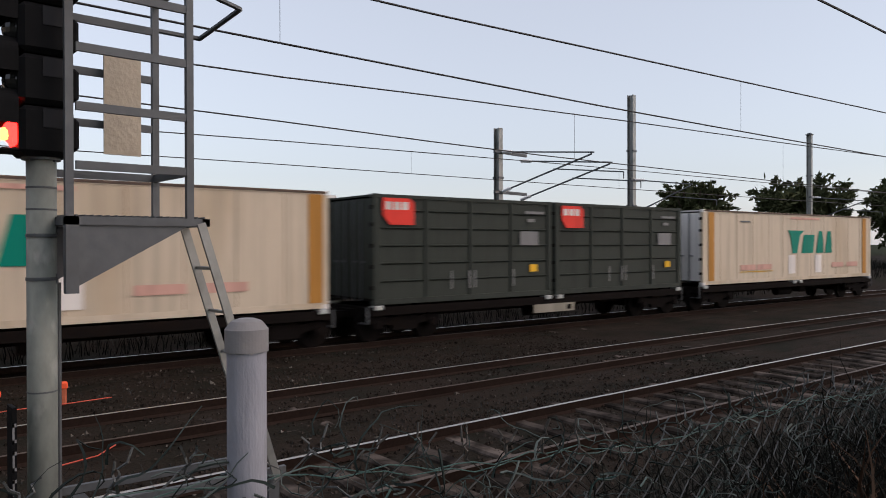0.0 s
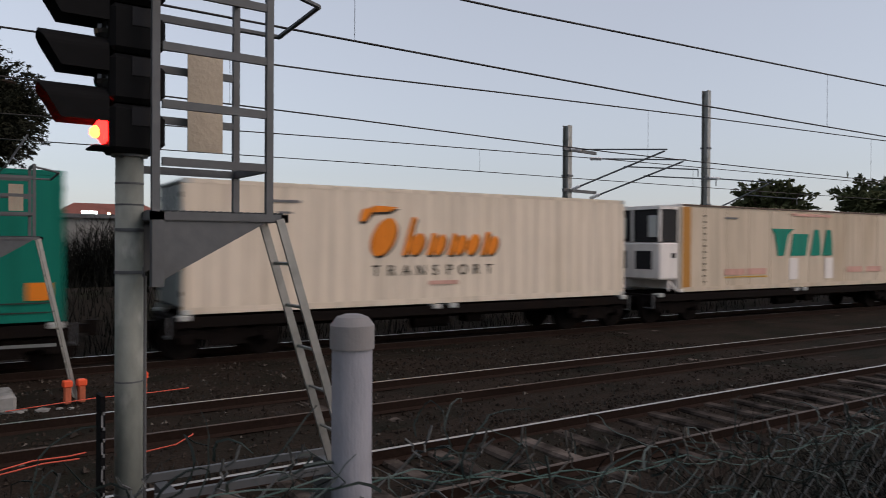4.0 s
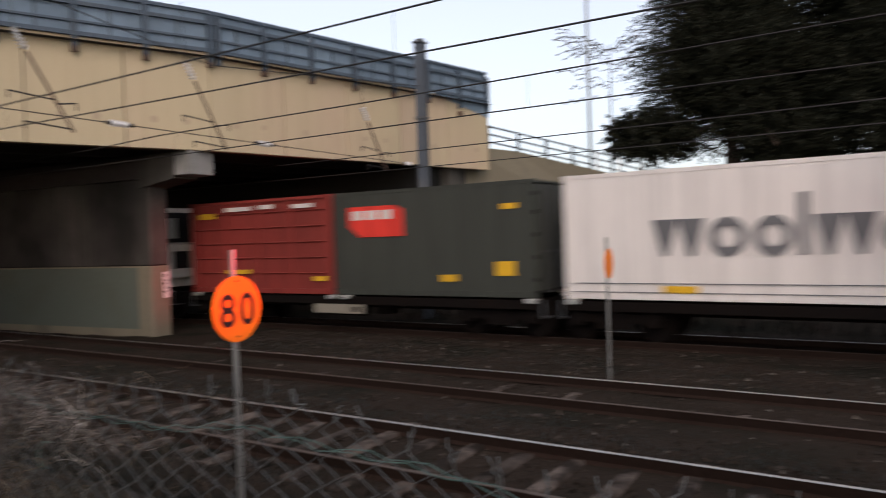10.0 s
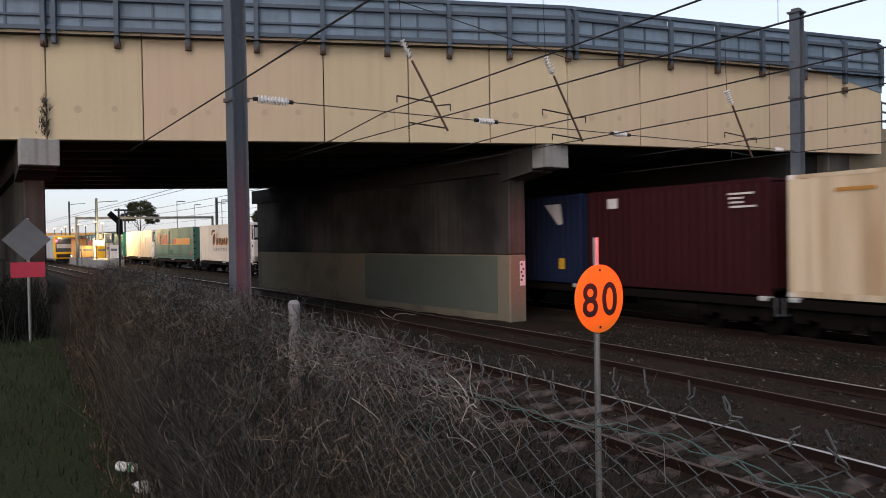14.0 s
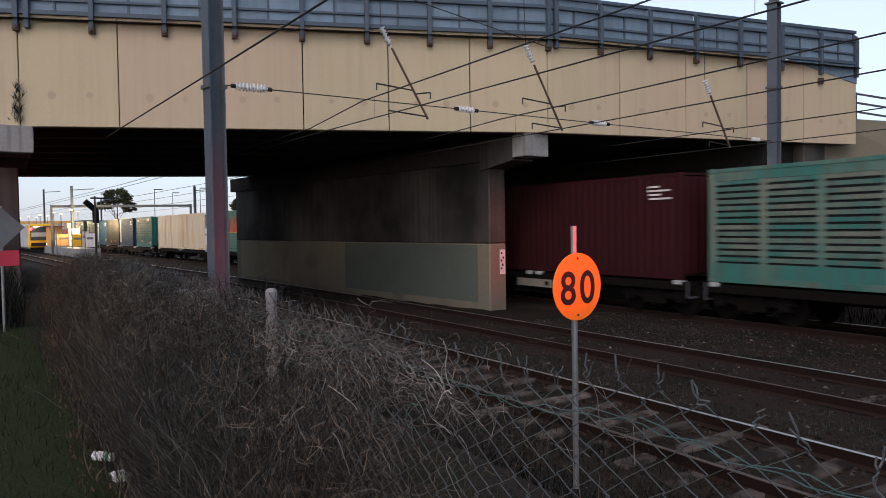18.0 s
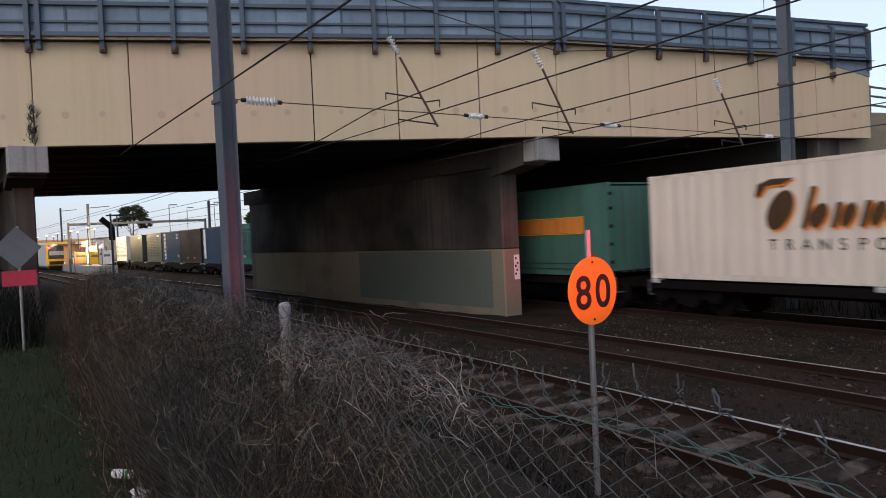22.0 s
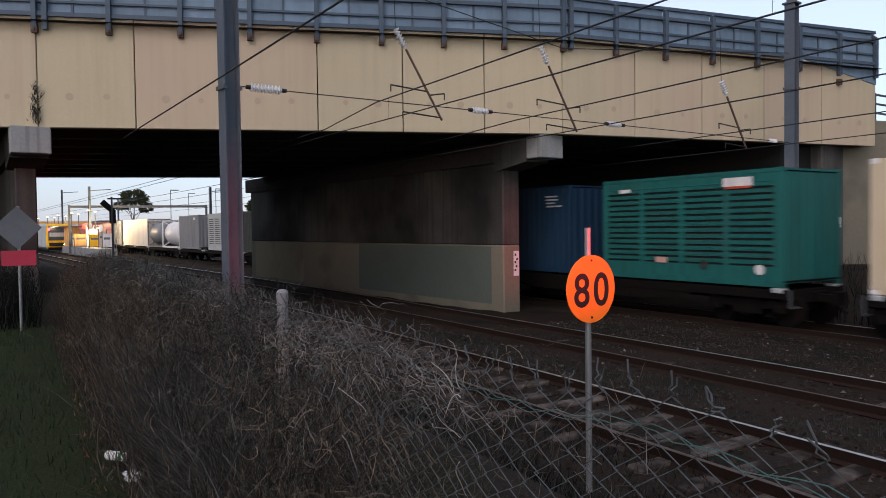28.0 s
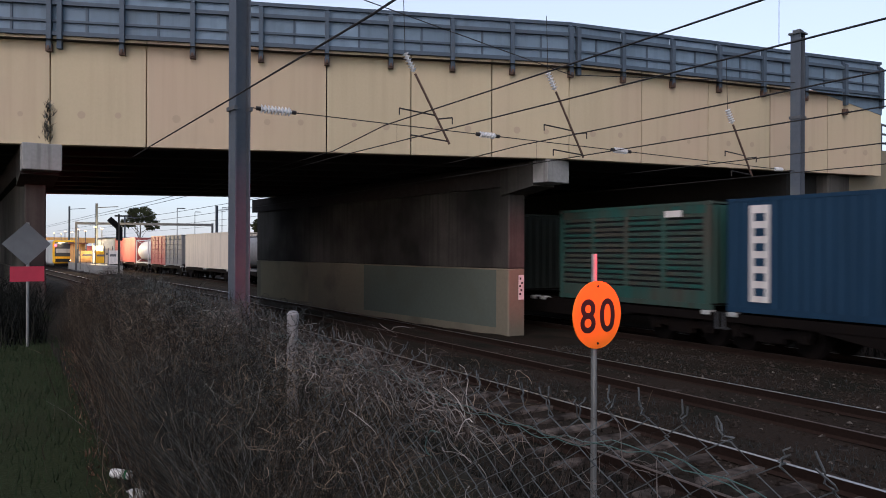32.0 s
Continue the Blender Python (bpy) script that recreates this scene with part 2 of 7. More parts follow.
HEDGEGREY = stalks("mixed_grey_green_stems", ((0.0, (0.0102, 0.01105, 0.0102)), (0.5, (0.0306, 0.03145, 0.02805)), (0.85, (0.07225, 0.0731, 0.0663)), (1.0, (0.1615, 0.1573, 0.1445))))
RUNNER = stalks("pale_grey_creeper", ((0.0, (0.09, 0.082, 0.075)), (0.5, (0.18, 0.165, 0.15)), (1.0, (0.34, 0.31, 0.285))))
VINE = stalks("pale_dry_vine", ((0.0, (0.0248, 0.0217, 0.01922)), (0.5, (0.0744, 0.06386, 0.05766)), (1.0, (0.186, 0.1612, 0.1457))))
FERN = stalks("dry_brown_fern", ((0.0, (0.03, 0.018, 0.012)), (0.6, (0.10, 0.058, 0.038)), (1.0, (0.22, 0.14, 0.095))))
SHRUB = stalks("dark_shrub_stems", ((0.0, (0.005, 0.0055, 0.005)), (0.75, (0.012, 0.013, 0.011)), (1.0, (0.036, 0.036, 0.031))))
MESHWIRE = surface("old_chain_link_wire", (0.085, 0.09, 0.09), 0.6, metal=0.4, vary=0.3, grain=9, bump=0.0, dirt=(0.08, 0.07, 0.06), big=2)
GREENWIRE = surface("green_coated_wire", (0.05, 0.095, 0.085), 0.55, vary=0.3, grain=9, bump=0.0, dirt=(0.13, 0.16, 0.15), big=2)
CHEQUER = surface("aluminium_chequer_plate", (0.40, 0.345, 0.27), 0.5, metal=0.2, vary=0.12, grain=30, bump=0.25, dirt=(0.34, 0.29, 0.23), big=4)
REDPLASTIC = surface("orange_red_plastic", (0.85, 0.11, 0.04), 0.5, vary=0.1, bump=0.0)


# ---- mesh helpers ----
def box(bm, x0, y0, z0, x1, y1, z1):
    r = bmesh.ops.create_cube(bm, size=1.0, matrix=Matrix.LocRotScale(((x0 + x1) / 2, (y0 + y1) / 2, (z0 + z1) / 2), None, (abs(x1 - x0), abs(y1 - y0), abs(z1 - z0))))
    return r["verts"]


def bevelled(bm, verts, w):
    es = list({e for v in verts for e in v.link_edges})
    bmesh.ops.bevel(bm, geom=es, offset=w, segments=1, affect="EDGES")


def rod(bm, a, b, r, n=6, r2=None):
    a, b = Vector(a), Vector(b)
    d = b - a
    m = Matrix.Translation((a + b) / 2) @ d.to_track_quat("Z", "Y").to_matrix().to_4x4()
    return bmesh.ops.create_cone(bm, cap_ends=True, segments=n, radius1=r, radius2=r if r2 is None else r2, depth=d.length, matrix=m)["verts"]


def beam(bm, a, b, w, h):
    """A rectangular bar from a to b, w across and h high."""
    a, b = Vector(a), Vector(b)
    d = b - a
    q = d.to_track_quat("X", "Z").to_matrix().to_4x4()
    return bmesh.ops.create_cube(bm, size=1.0, matrix=Matrix.Translation((a + b) / 2) @ q @ Matrix.Diagonal((d.length, w, h, 1)))["verts"]


def strand(bm, pts, r, n=4):
    """A thin bent wire along points."""
    rings = []
    for i, p in enumerate(pts):
        p = Vector(p)
        d = (Vector(pts[min(i + 1, len(pts) - 1)]) - Vector(pts[max(i - 1, 0)])).normalized()
        u = d.orthogonal().normalized()
        v = d.cross(u)
        rings.append([bm.verts.new(p + r * (u * math.cos(k * math.tau / n) + v * math.sin(k * math.tau / n))) for k in range(n)])
    for a, b in zip(rings, rings[1:]):
        for k in range(n):
            bm.faces.new((a[k], a[(k + 1) % n], b[(k + 1) % n], b[k]))


def mesh_of(name, bm, material, smooth=False):
    me = bpy.data.meshes.new(name)
    bmesh.ops.recalc_face_normals(bm, faces=bm.faces)
    bm.to_mesh(me)
    bm.free()
    if material:
        me.materials.append(material)
    if smooth:
        for p in me.polygons:
            p.use_smooth = True
    return me


def part(name, bm, material, parent, label="", smooth=False, kind=""):
    ob = new(name, mesh_of(name, bm, material, smooth))
    ob.parent = parent
    return tagged(ob, label, kind=kind)


def shared(name, me, parent, m):
    ob = new(name, me)
    ob.parent = parent
    ob.matrix_basis = m
    return ob


def thing(name, m, label, category, group="", kind=""):
    ob = new(name)
    ob.empty_display_size = 0.2
    ob.matrix_world = m
    return tagged(ob, label, category, group, kind)


def whole(name, bm, material, label, category, group="", kind="", m=None, smooth=False):
    ob = new(name, mesh_of(name, bm, material, smooth))
    if m is not None:
        ob.matrix_world = m
    return tagged(ob, label, category, group, kind)


def B():
    return bmesh.new()


# ---- the plan ----
# x runs along the railway, y across it away from the viewer, rail tops at z 0
STRAIGHT = -60.0  # beyond here the line runs straight


def bend(x):
    if x < STRAIGHT:
        return bend(STRAIGHT) + 0.045 * (x - STRAIGHT)
    return -0.0317 * x - 0.00077 * x * x


def lie(x):
    """The railway's heading at x, in degrees."""
    return math.degrees(math.atan(0.045 if x < STRAIGHT else -0.0317 - 0.00154 * x))


NEAR, MID, FREIGHT = 7.26, 11.15, 17.08
BANK = 0.85


def ground_z(x, y):
    yy = y - bend(max(-60, min(60, x)))
    if yy > 5.3:
        base = -0.22
    elif yy < 2.6:
        base = BANK
    else:
        k = (5.3 - yy) / 2.7
        base = -0.22 + (BANK + 0.22) * k * k * (3 - 2 * k)
    if yy > 20.6:
        base += min(1.2, (yy - 20.6) * 0.35)
    return base + 0.05 * noise.noise((x * 0.7, y * 0.7, 0)) + 0.03 * noise.noise((x * 2.3, y * 2.3, 5))


def ground():
    def axis(lo, hi, fine0, fine1, step):
        a = list(np.arange(fine0, fine1, step))
        s, p = step, fine0
        while p > lo:
            s *= 1.35
            p -= s
            a.insert(0, p)
        s, p = step, a[-1]
        while p < hi:
            s *= 1.35
            p += s
            a.append(p)
        return a

    xs, ys = axis(-1500, 1500, -26, 26, 0.5), axis(-1500, 1500, -4, 24, 0.35)
    verts = [(x, y, ground_z(x, y)) for y in ys for x in xs]
    w = len(xs)
    faces = [(j * w + i, j * w + i + 1, j * w + w + i + 1, j * w + w + i) for j in range(len(ys) - 1) for i in range(w - 1)]
    me = bpy.data.meshes.new("ground")
    me.from_pydata(verts, [], faces)
    me.materials.append(BALLAST)
    me.materials.append(SOIL)
    me.materials.append(GRASS)
    for p in me.polygons:
        c = p.center
        yy = c.y - bend(max(-60, min(60, c.x)))
        p.material_index = 0 if 4.9 < yy < 21 else (1 if yy > 0.75 and (yy < 21) else 2)
        if yy > 21:
            p.material_index = 1 if yy < 40 else 2
        p.use_smooth = True
    return tagged(new("ground", me), "dark stony railway ground with a grassy verge", "ground", kind="structure")


ground()


def rail_line(parent, y0, x0, x1, gauge):
    for side in (-1, 1):
        foot, head = B(), B()
        xs = list(np.arange(x0, x1 + 0.1, 4.0))
        for prof, bm in ((((-0.07, -0.16), (0.07, -0.16), (0.012, -0.125), (0.034, -0.006), (-0.034, -0.006), (-0.012, -0.125)), foot), (((-0.0345, -0.004), (0.0345, -0.004), (0.014, 0.0), (-0.014, 0.0)), head)):
            rings = [[bm.verts.new((x, y0 + bend(x) + side * gauge / 2 + py, pz)) for py, pz in prof] for x in xs]
            for a, b in zip(rings, rings[1:]):
                for k in range(len(prof)):
                    bm.faces.new((a[k], a[(k + 1) % len(prof)], b[(k + 1) % len(prof)], b[k]))
        r = part("rail", foot, RUST, parent, "rusty steel rail")
        part("rail_head", head, RAILTOP if side > 0 else RAILDULL, r, "polished rail top" if side > 0 else "dull rusty rail top")


def bed(parent, y0, x0, x1):
    bm = B()
    rnd = random.Random(int(y0 * 10))
    xs = list(np.arange(x0, x1, 0.8))
    prof = ((-2.2, -0.34), (-1.5, -0.19), (-0.75, -0.165), (0.0, -0.185), (0.75, -0.165), (1.5, -0.19), (2.2, -0.34))
    rings = [[bm.verts.new((x, y0 + bend(x) + p, z + rnd.uniform(-0.02, 0.02))) for p, z in prof] for x in xs]
    for a, b in zip(rings, rings[1:]):
        for k in range(len(prof) - 1):
            bm.faces.new((a[k], a[k + 1], b[k + 1], b[k]))
    part("ballast_bed", bm, BALLAST, parent)


def track(y0, x0, x1, gauge, proud, label):
    t = thing("railway_track", pose(0, 0, 0), label, "railway track", "railway tracks", "structure")
    bed(t, y0, x0, x1)
    rail_line(t, y0, x0, x1, gauge)
    bm = B()
    v = box(bm, -0.12, -1.32, -0.30, 0.12, 1.32, -0.13 + proud)
    bevelled(bm, v, 0.03)
    me = mesh_of("sleeper", bm, SLEEPER_M)
    rnd = random.Random(7)
    for x in np.arange(-26, 30, 0.68):
        shared("sleeper", me, t, pose(x, y0 + bend(x) + rnd.uniform(-0.03, 0.03), rnd.uniform(-0.012, 0.008), 0, 0, lie(x) + rnd.uniform(-1.5, 1.5)))
    return t


track(NEAR, -150, 150, 1.6, 0.0, "rusty rails on pale concrete sleepers in dark ballast")
track(MID, -150, 150, 1.6, -0.055, "rusty rails with sleepers sunk in dark ballast")
track(FREIGHT, -420, 260, 1.45, -0.06, "freight railway track on dark ballast")

# ---- the road bridge ----
ONCE = {}


def surface_once(name):
    if name not in ONCE:
        ONCE[name] = surface(name, (0.095, 0.06, 0.045), 0.8, vary=0.3, bump=0.1)
    return ONCE[name]


FACE = [(-36.0, -34.0), (-28.0, -14.5), (-21.75, 1.3), (-16.6, 14.8), (-14.09, 27.5)]
UNDER, DECK, TOP = 5.3, 8.24, 9.35
WIDE = 20.0


def face_at(y):
    for (ax, ay), (bx, by) in zip(FACE, FACE[1:]):
        if y <= by or by == FACE[-1][1]:
            return ax + (bx - ax) * (y - ay) / (by - ay)


def wall_points(span):
    (ax, ay), (bx, by) = FACE[span], FACE[span + 1]
    d = Vector((bx - ax, by - ay, 0))
    return Vector((ax, ay, 0)), d.normalized(), d.length


def bridge():
    br = thing("road_bridge", pose(0, 0, 0), "sandy concrete road bridge with blue-grey steel screens", "bridge")
    for s in range(4):
        o, d, n = wall_points(s)
        ang = math.degrees(math.atan2(d.y, d.x))
        m = Matrix.Translation(o) @ pose(0, 0, 0, 0, 0, ang)
        # local: x along the face, y positive into the bridge
        count = (8, 7, 6, 5)[s]
        w = n / count
        bm = B()
        v = box(bm, 0.014, 0, UNDER, w - 0.014, 0.25, DECK + (0.0))
        bevelled(bm, v, 0.012)
        me = mesh_of("fascia_panel", bm, FASCIA)
        last = s == 3
        for k in range(count):
            if last and k >= count - 2:
                bm = B()
                za, zb = (DECK, DECK - 0.12) if k == count - 2 else (DECK - 0.12, 7.55)
                pts = [(0.014, UNDER), (w - 0.014, UNDER), (w - 0.014, zb), (0.014, za)]
                fr = [bm.verts.new((x, 0, z)) for x, z in pts]
                bk = [bm.verts.new((x, 0.25, z)) for x, z in pts]
                bm.faces.new(fr), bm.faces.new(bk[::-1])
                for i in range(4):
                    bm.faces.new((fr[i], fr[(i + 1) % 4], bk[(i + 1) % 4], bk[i]))
                p = part("fascia_panel", bm, FASCIA, br)
                p.matrix_basis = m @ pose(k * w, 0, 0)
            else:
                shared("fascia_panel", me, br, m @ pose(k * w, 0, 0))
        for k in range(count):
            for dx in (0.28, 0.66):
                bm = B()
                rod(bm, (k * w + dx * w + 0.1, -0.003, 6.1 + 0.05 * math.sin(k * 3 + dx)), (k * w + dx * w + 0.1, 0.01, 6.1 + 0.05 * math.sin(k * 3 + dx)), 0.09 + 0.02 * math.sin(k * 5 + dx * 9), 14)
                pt = part("stain_patch", bm, STAIN, br, "faint round stain")
                pt.matrix_basis = m
        # screen: panels between posts, rails, brackets
        posts = (11, 9, 8, 7)[s]
        pw = n / posts
        bmp = B()
        box(bmp, -0.06, -0.16, DECK - 0.42, 0.06, -0.02, TOP - 0.1)
        beam(bmp, (0, -0.09, TOP - 0.1), (0, 0.12, TOP + 0.06), 0.1, 0.08)
        post_me = mesh_of("screen_post", bmp, STEELBLUE)
        bmf = B()
        box(bmf, -0.075, -0.14, DECK - 0.50, 0.075, -0.004, DECK - 0.30)
        box(bmf, -0.03, -0.19, DECK - 0.46, 0.03, -0.14, DECK - 0.36)
        foot_me = mesh_of("post_foot", bmf, surface_once("rusty_pipe"))
        bmq = B()
        v = box(bmq, 0.03, 0.0, DECK + 0.06, pw / 2 + 0.01, 0.04, TOP - 0.32)
        pan_me = mesh_of("screen_panel", bmq, PANELBLUE)
        bmu = B()
        for xx in (pw / 2,):
            box(bmu, xx - 0.03, -0.03, DECK + 0.03, xx + 0.03, 0.03, TOP - 0.3)
        bmu2 = B()
        box(bmu2, 0.02, 0.05, TOP - 0.27, pw - 0.02, 0.08, TOP - 0.02)
        up_me = mesh_of("top_panel", bmu2, PANELBLUE)
        mul_me = mesh_of("mullion", bmu, STEELBLUE)
        for k in range(posts + (1 if last else 0)):
            shared("screen_post", post_me, br, m @ pose(k * pw + (-0.1 if k == posts else 0), 0, -0.1 if (last and k > posts - 2) else 0))
            if k < posts:
                shared("post_foot", foot_me, br, m @ pose(k * pw + (-0.1 if k == posts else 0), 0, -0.35 if (last and k >= posts - 1) else 0))
            if k == 0 and s > 0:
                shared("screen_post", post_me, br, m @ pose(0.26, 0, 0))
            if k < posts:
                shared("screen_panel", pan_me, br, m @ pose(k * pw, 0, 0))
                shared("screen_panel", pan_me, br, m @ pose(k * pw + pw / 2 - 0.015, 0, 0))
                shared("mullion", mul_me, br, m @ pose(k * pw, 0, 0))
                shared("top_panel", up_me, br, m @ pose(k * pw, 0, 0))
        for z0, z1, y0, y1 in ((DECK - 0.06, DECK + 0.05, -0.10, 0.02), (DECK + 0.30, DECK + 0.36, -0.06, 0.02), (TOP - 0.36, TOP - 0.26, -0.10, 0.04), (TOP - 0.02, TOP + 0.08, -0.02, 0.14)):
            bm = B()
            box(bm, 0, y0, z0, n, y1, z1)
            r = part("screen_rail", bm, STEELBLUE, br)
            r.matrix_basis = m
        if last:
            bm = B()
            pts = [(n - 2 * pw, DECK), (n, 7.5), (n, DECK + 0.08), (n - 2 * pw, DECK + 0.08)]
            fr = [bm.verts.new((x, -0.03, z)) for x, z in pts]
            bk = [bm.verts.new((x, 0.01, z)) for x, z in pts]
            bm.faces.new(fr), bm.faces.new(bk[::-1])
            for i in range(4):
                bm.faces.new((fr[i], fr[(i + 1) % 4], bk[(i + 1) % 4], bk[i]))
            p = part("end_infill_panel", bm, PANELBLUE, br)
            p.matrix_basis = m
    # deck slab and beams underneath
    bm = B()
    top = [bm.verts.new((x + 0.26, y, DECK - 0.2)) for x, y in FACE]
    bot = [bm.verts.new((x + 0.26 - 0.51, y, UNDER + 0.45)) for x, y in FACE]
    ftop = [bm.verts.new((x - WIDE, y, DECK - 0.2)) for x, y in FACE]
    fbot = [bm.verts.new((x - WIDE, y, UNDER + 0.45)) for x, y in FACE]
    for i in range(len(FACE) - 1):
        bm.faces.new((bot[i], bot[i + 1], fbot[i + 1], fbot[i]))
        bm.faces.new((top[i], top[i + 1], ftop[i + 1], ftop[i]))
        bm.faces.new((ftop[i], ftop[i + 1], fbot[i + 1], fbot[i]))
    part("deck", bm, SOFFIT, br, "dark concrete deck with shade in its colour")
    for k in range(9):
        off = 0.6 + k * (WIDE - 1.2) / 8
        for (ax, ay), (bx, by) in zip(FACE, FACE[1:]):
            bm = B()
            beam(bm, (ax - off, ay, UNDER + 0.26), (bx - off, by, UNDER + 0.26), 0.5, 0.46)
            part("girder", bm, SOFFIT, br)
    for (ax, ay), (bx, by) in zip(FACE, FACE[1:]):
        bm = B()
        beam(bm, (ax - WIDE, ay, (UNDER + DECK) / 2), (bx - WIDE, by, (UNDER + DECK) / 2), 0.25, DECK - UNDER)
        part("far_parapet", bm, FASCIA, br)
    return br


bridge()


def pier(y_near, label, x_near, x_far, y_far, marks):
    p = thing("bridge_pier", pose(0, 0, 0), label, "bridge pier", "bridge piers")
    a, b = Vector((x_near, y_near, 0)), Vector((x_far, y_far, 0))
    d = (b - a).normalized()
    nrm = Vector((-d.y, d.x, 0))
    t = 0.36 if marks else 0.27
    n = (b - a).length
    m = Matrix.Translation(a) @ pose(0, 0, 0, 0, 0, math.degrees(math.atan2(d.y, d.x)))
    bm = B()
    v = box(bm, 0, -t, -0.5, n, t, 1.95)
    bevelled(bm, v, 0.04)
    w = part("wall_lower", bm, PIER_LOW if marks else PIER_UP, p, "patch-painted lower wall" if marks else "sooty lower wall with shade in its colour")
    w.matrix_basis = m
    bm = B()
    v = box(bm, 0, -t + 0.004, 1.95, n, t - 0.004, 4.6)
    bevelled(bm, v, 0.04)
    w = part("wall_upper", bm, PIER_UP, p, "sooty bare upper wall with shade in its colour")
    w.matrix_basis = m
    # headstock with sloped underside, poking out past the wall's end
    bm = B()
    prof = [(-1.2, 4.53), (-1.2, UNDER - 0.004), (0.3, UNDER - 0.004), (0.3, 4.3)]
    k = 0.46
    fr = [bm.verts.new((x, -k, z)) for x, z in prof]
    bk = [bm.verts.new((x, k, z)) for x, z in prof]
    bm.faces.new(fr), bm.faces.new(bk[::-1])
    for i in range(len(prof)):
        bm.faces.new((fr[i], fr[(i + 1) % len(prof)], bk[(i + 1) % len(prof)], bk[i]))
    # dark material carries the bridge's shade on the headstock's sides
    w = part("headstock", bm, PIER_UP, p, "concrete headstock, bridge shade in its colour")
    w.matrix_basis = m
    bm = B()
    v = box(bm, -1.86, -k - 0.002, 4.6, -1.204, k + 0.002, UNDER - 0.004)
    bevelled(bm, v, 0.02)
    # paler material paints in the sky light that reaches the end
    w = part("headstock_nose", bm, CONCRETE, p, "pale streaked headstock end, sky light in its colour")
    w.matrix_basis = m
    bm = B()
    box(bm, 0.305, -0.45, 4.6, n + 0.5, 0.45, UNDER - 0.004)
    w = part("crosshead", bm, SOFFIT, p, "crosshead beam, under-deck shade in its colour")
    w.matrix_basis = m
    if marks:
        for x0, x1, mt in ((0.6, 9.2, PATCHGREEN), (14.5, 20.4, PATCHSAND)):
            bm = B()
            box(bm, x0, t + 0.001, 0.02, x1, t + 0.005, 1.9)
            w = part("paint_patch", bm, mt, p, "rolled paint over old marks")
            w.matrix_basis = m
        bm = B()
        box(bm, -0.035, -t + 0.08, 0.95, -0.012, t - 0.42, 1.75)
        w = part("notice_board", bm, WHITEPAINT, p, "small white notice with dark marks")
        w.matrix_basis = m
        bm = B()
        for k, (dy, z) in enumerate(((0.02, 1.6), (-0.05, 1.45), (0.03, 1.36), (-0.02, 1.22), (0.03, 1.1))):
            box(bm, -0.042, -0.14 + dy - 0.035, z, -0.036, -0.14 + dy + 0.035, z + 0.07)
        q = part("dark_mark", bm, BLACKPAINT, w)
        q.matrix_basis = Matrix()
    return p


pier(14.45, "concrete wall pier with patch paint under the bridge", -18.7, -39.6, 12.75, True)
pier(1.04, "slim concrete pier under the bridge end", -23.4, -41.5, 0.28, False)


def abutment():
    p = thing("bridge_abutment", pose(0, 0, 0), "stained grey concrete abutment of the bridge", "abutment")
    bm = B()
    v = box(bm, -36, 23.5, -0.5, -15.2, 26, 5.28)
    part("wall", bm, SHADEWALL, p, "black wall under the bridge, shade in its colour")
    bm = B()
    pts = [(-14.89, 26.7, -0.4), (-14.89, 26.7, 6.35), (-14.2, 30.4, 6.35), (-9.5, 46, 4.6), (-9.5, 46, -0.4)]
    fr = [bm.verts.new(q) for q in pts]
    bk = [bm.verts.new((q[0] - 0.6, q[1], q[2])) for q in pts]
    bm.faces.new(fr), bm.faces.new(bk[::-1])
    for i in range(len(pts)):
        bm.faces.new((fr[i], fr[(i + 1) % 5], bk[(i + 1) % 5], bk[i]))
    part("wing_wall", bm, PIER_LOW, p, "stained wing wall")
    bm = B()
    v = box(bm, -16.2, 25.3, -0.4, -14.76, 26.65, 6.3)
    bevelled(bm, v, 0.04)
    part("end_block", bm, PIER_UP, p, "stained dark end block")


abutment()


def wall_notice():
    bm = B()
    v = box(bm, -0.45, -0.02, -0.18, 0.45, 0.0, 0.18)
    n = whole("notice_board", bm, WHITEPAINT, "small white notice with dark bars on the abutment", "sign", m=pose(-14.74, 26.0, 2.55, 0, 0, 90))
    for k in range(3):
        bm = B()
        box(bm, -0.38, -0.026, -0.12 + 0.1 * k, 0.36 - 0.1 * k, -0.021, -0.06 + 0.1 * k)
        part("print_bar", bm, BLACKPAINT, n)


wall_notice()

# ---- the freight train ----
SPEED = 6.176


def paint(name, base, **k):
    k.setdefault("rough", 0.55)
    k.setdefault("spec", 0.12)
    k.setdefault("vary", 0.06)
    k.setdefault("grain", 7)
    k.setdefault("bump", 0.06)
    k.setdefault("big", 0.55)
    k.setdefault("stretch", (1.0, 1.0, 0.35))
    k.setdefault("dirt", tuple(c * 0.78 for c in base))
    k.setdefault("streak", 0.4)
    return surface(name, base, **k)


CREAM = paint("cream_white_insulated_panel", (0.56, 0.475, 0.365), dirt=(0.45, 0.36, 0.255), dirt_at=0.48)
OFFWHITE = paint("off_white_ribbed_panel", (0.66, 0.575, 0.465), dirt=(0.55, 0.47, 0.36))
YELLOWED = paint("yellowed_cream_panel", (0.70, 0.55, 0.34), dirt=(0.56, 0.36, 0.17), dirt_at=0.45, streak=0.5, streak_tone=(0.42, 0.22, 0.08))
RUSTYCREAM = paint("rust_streaked_cream_panel", (0.61, 0.50, 0.345), dirt=(0.43, 0.29, 0.16), dirt_at=0.5, stretch=(2.2, 1, 0.25))
WHITE = paint("clean_white_panel", (0.74, 0.70, 0.66), dirt=(0.66, 0.60, 0.56))
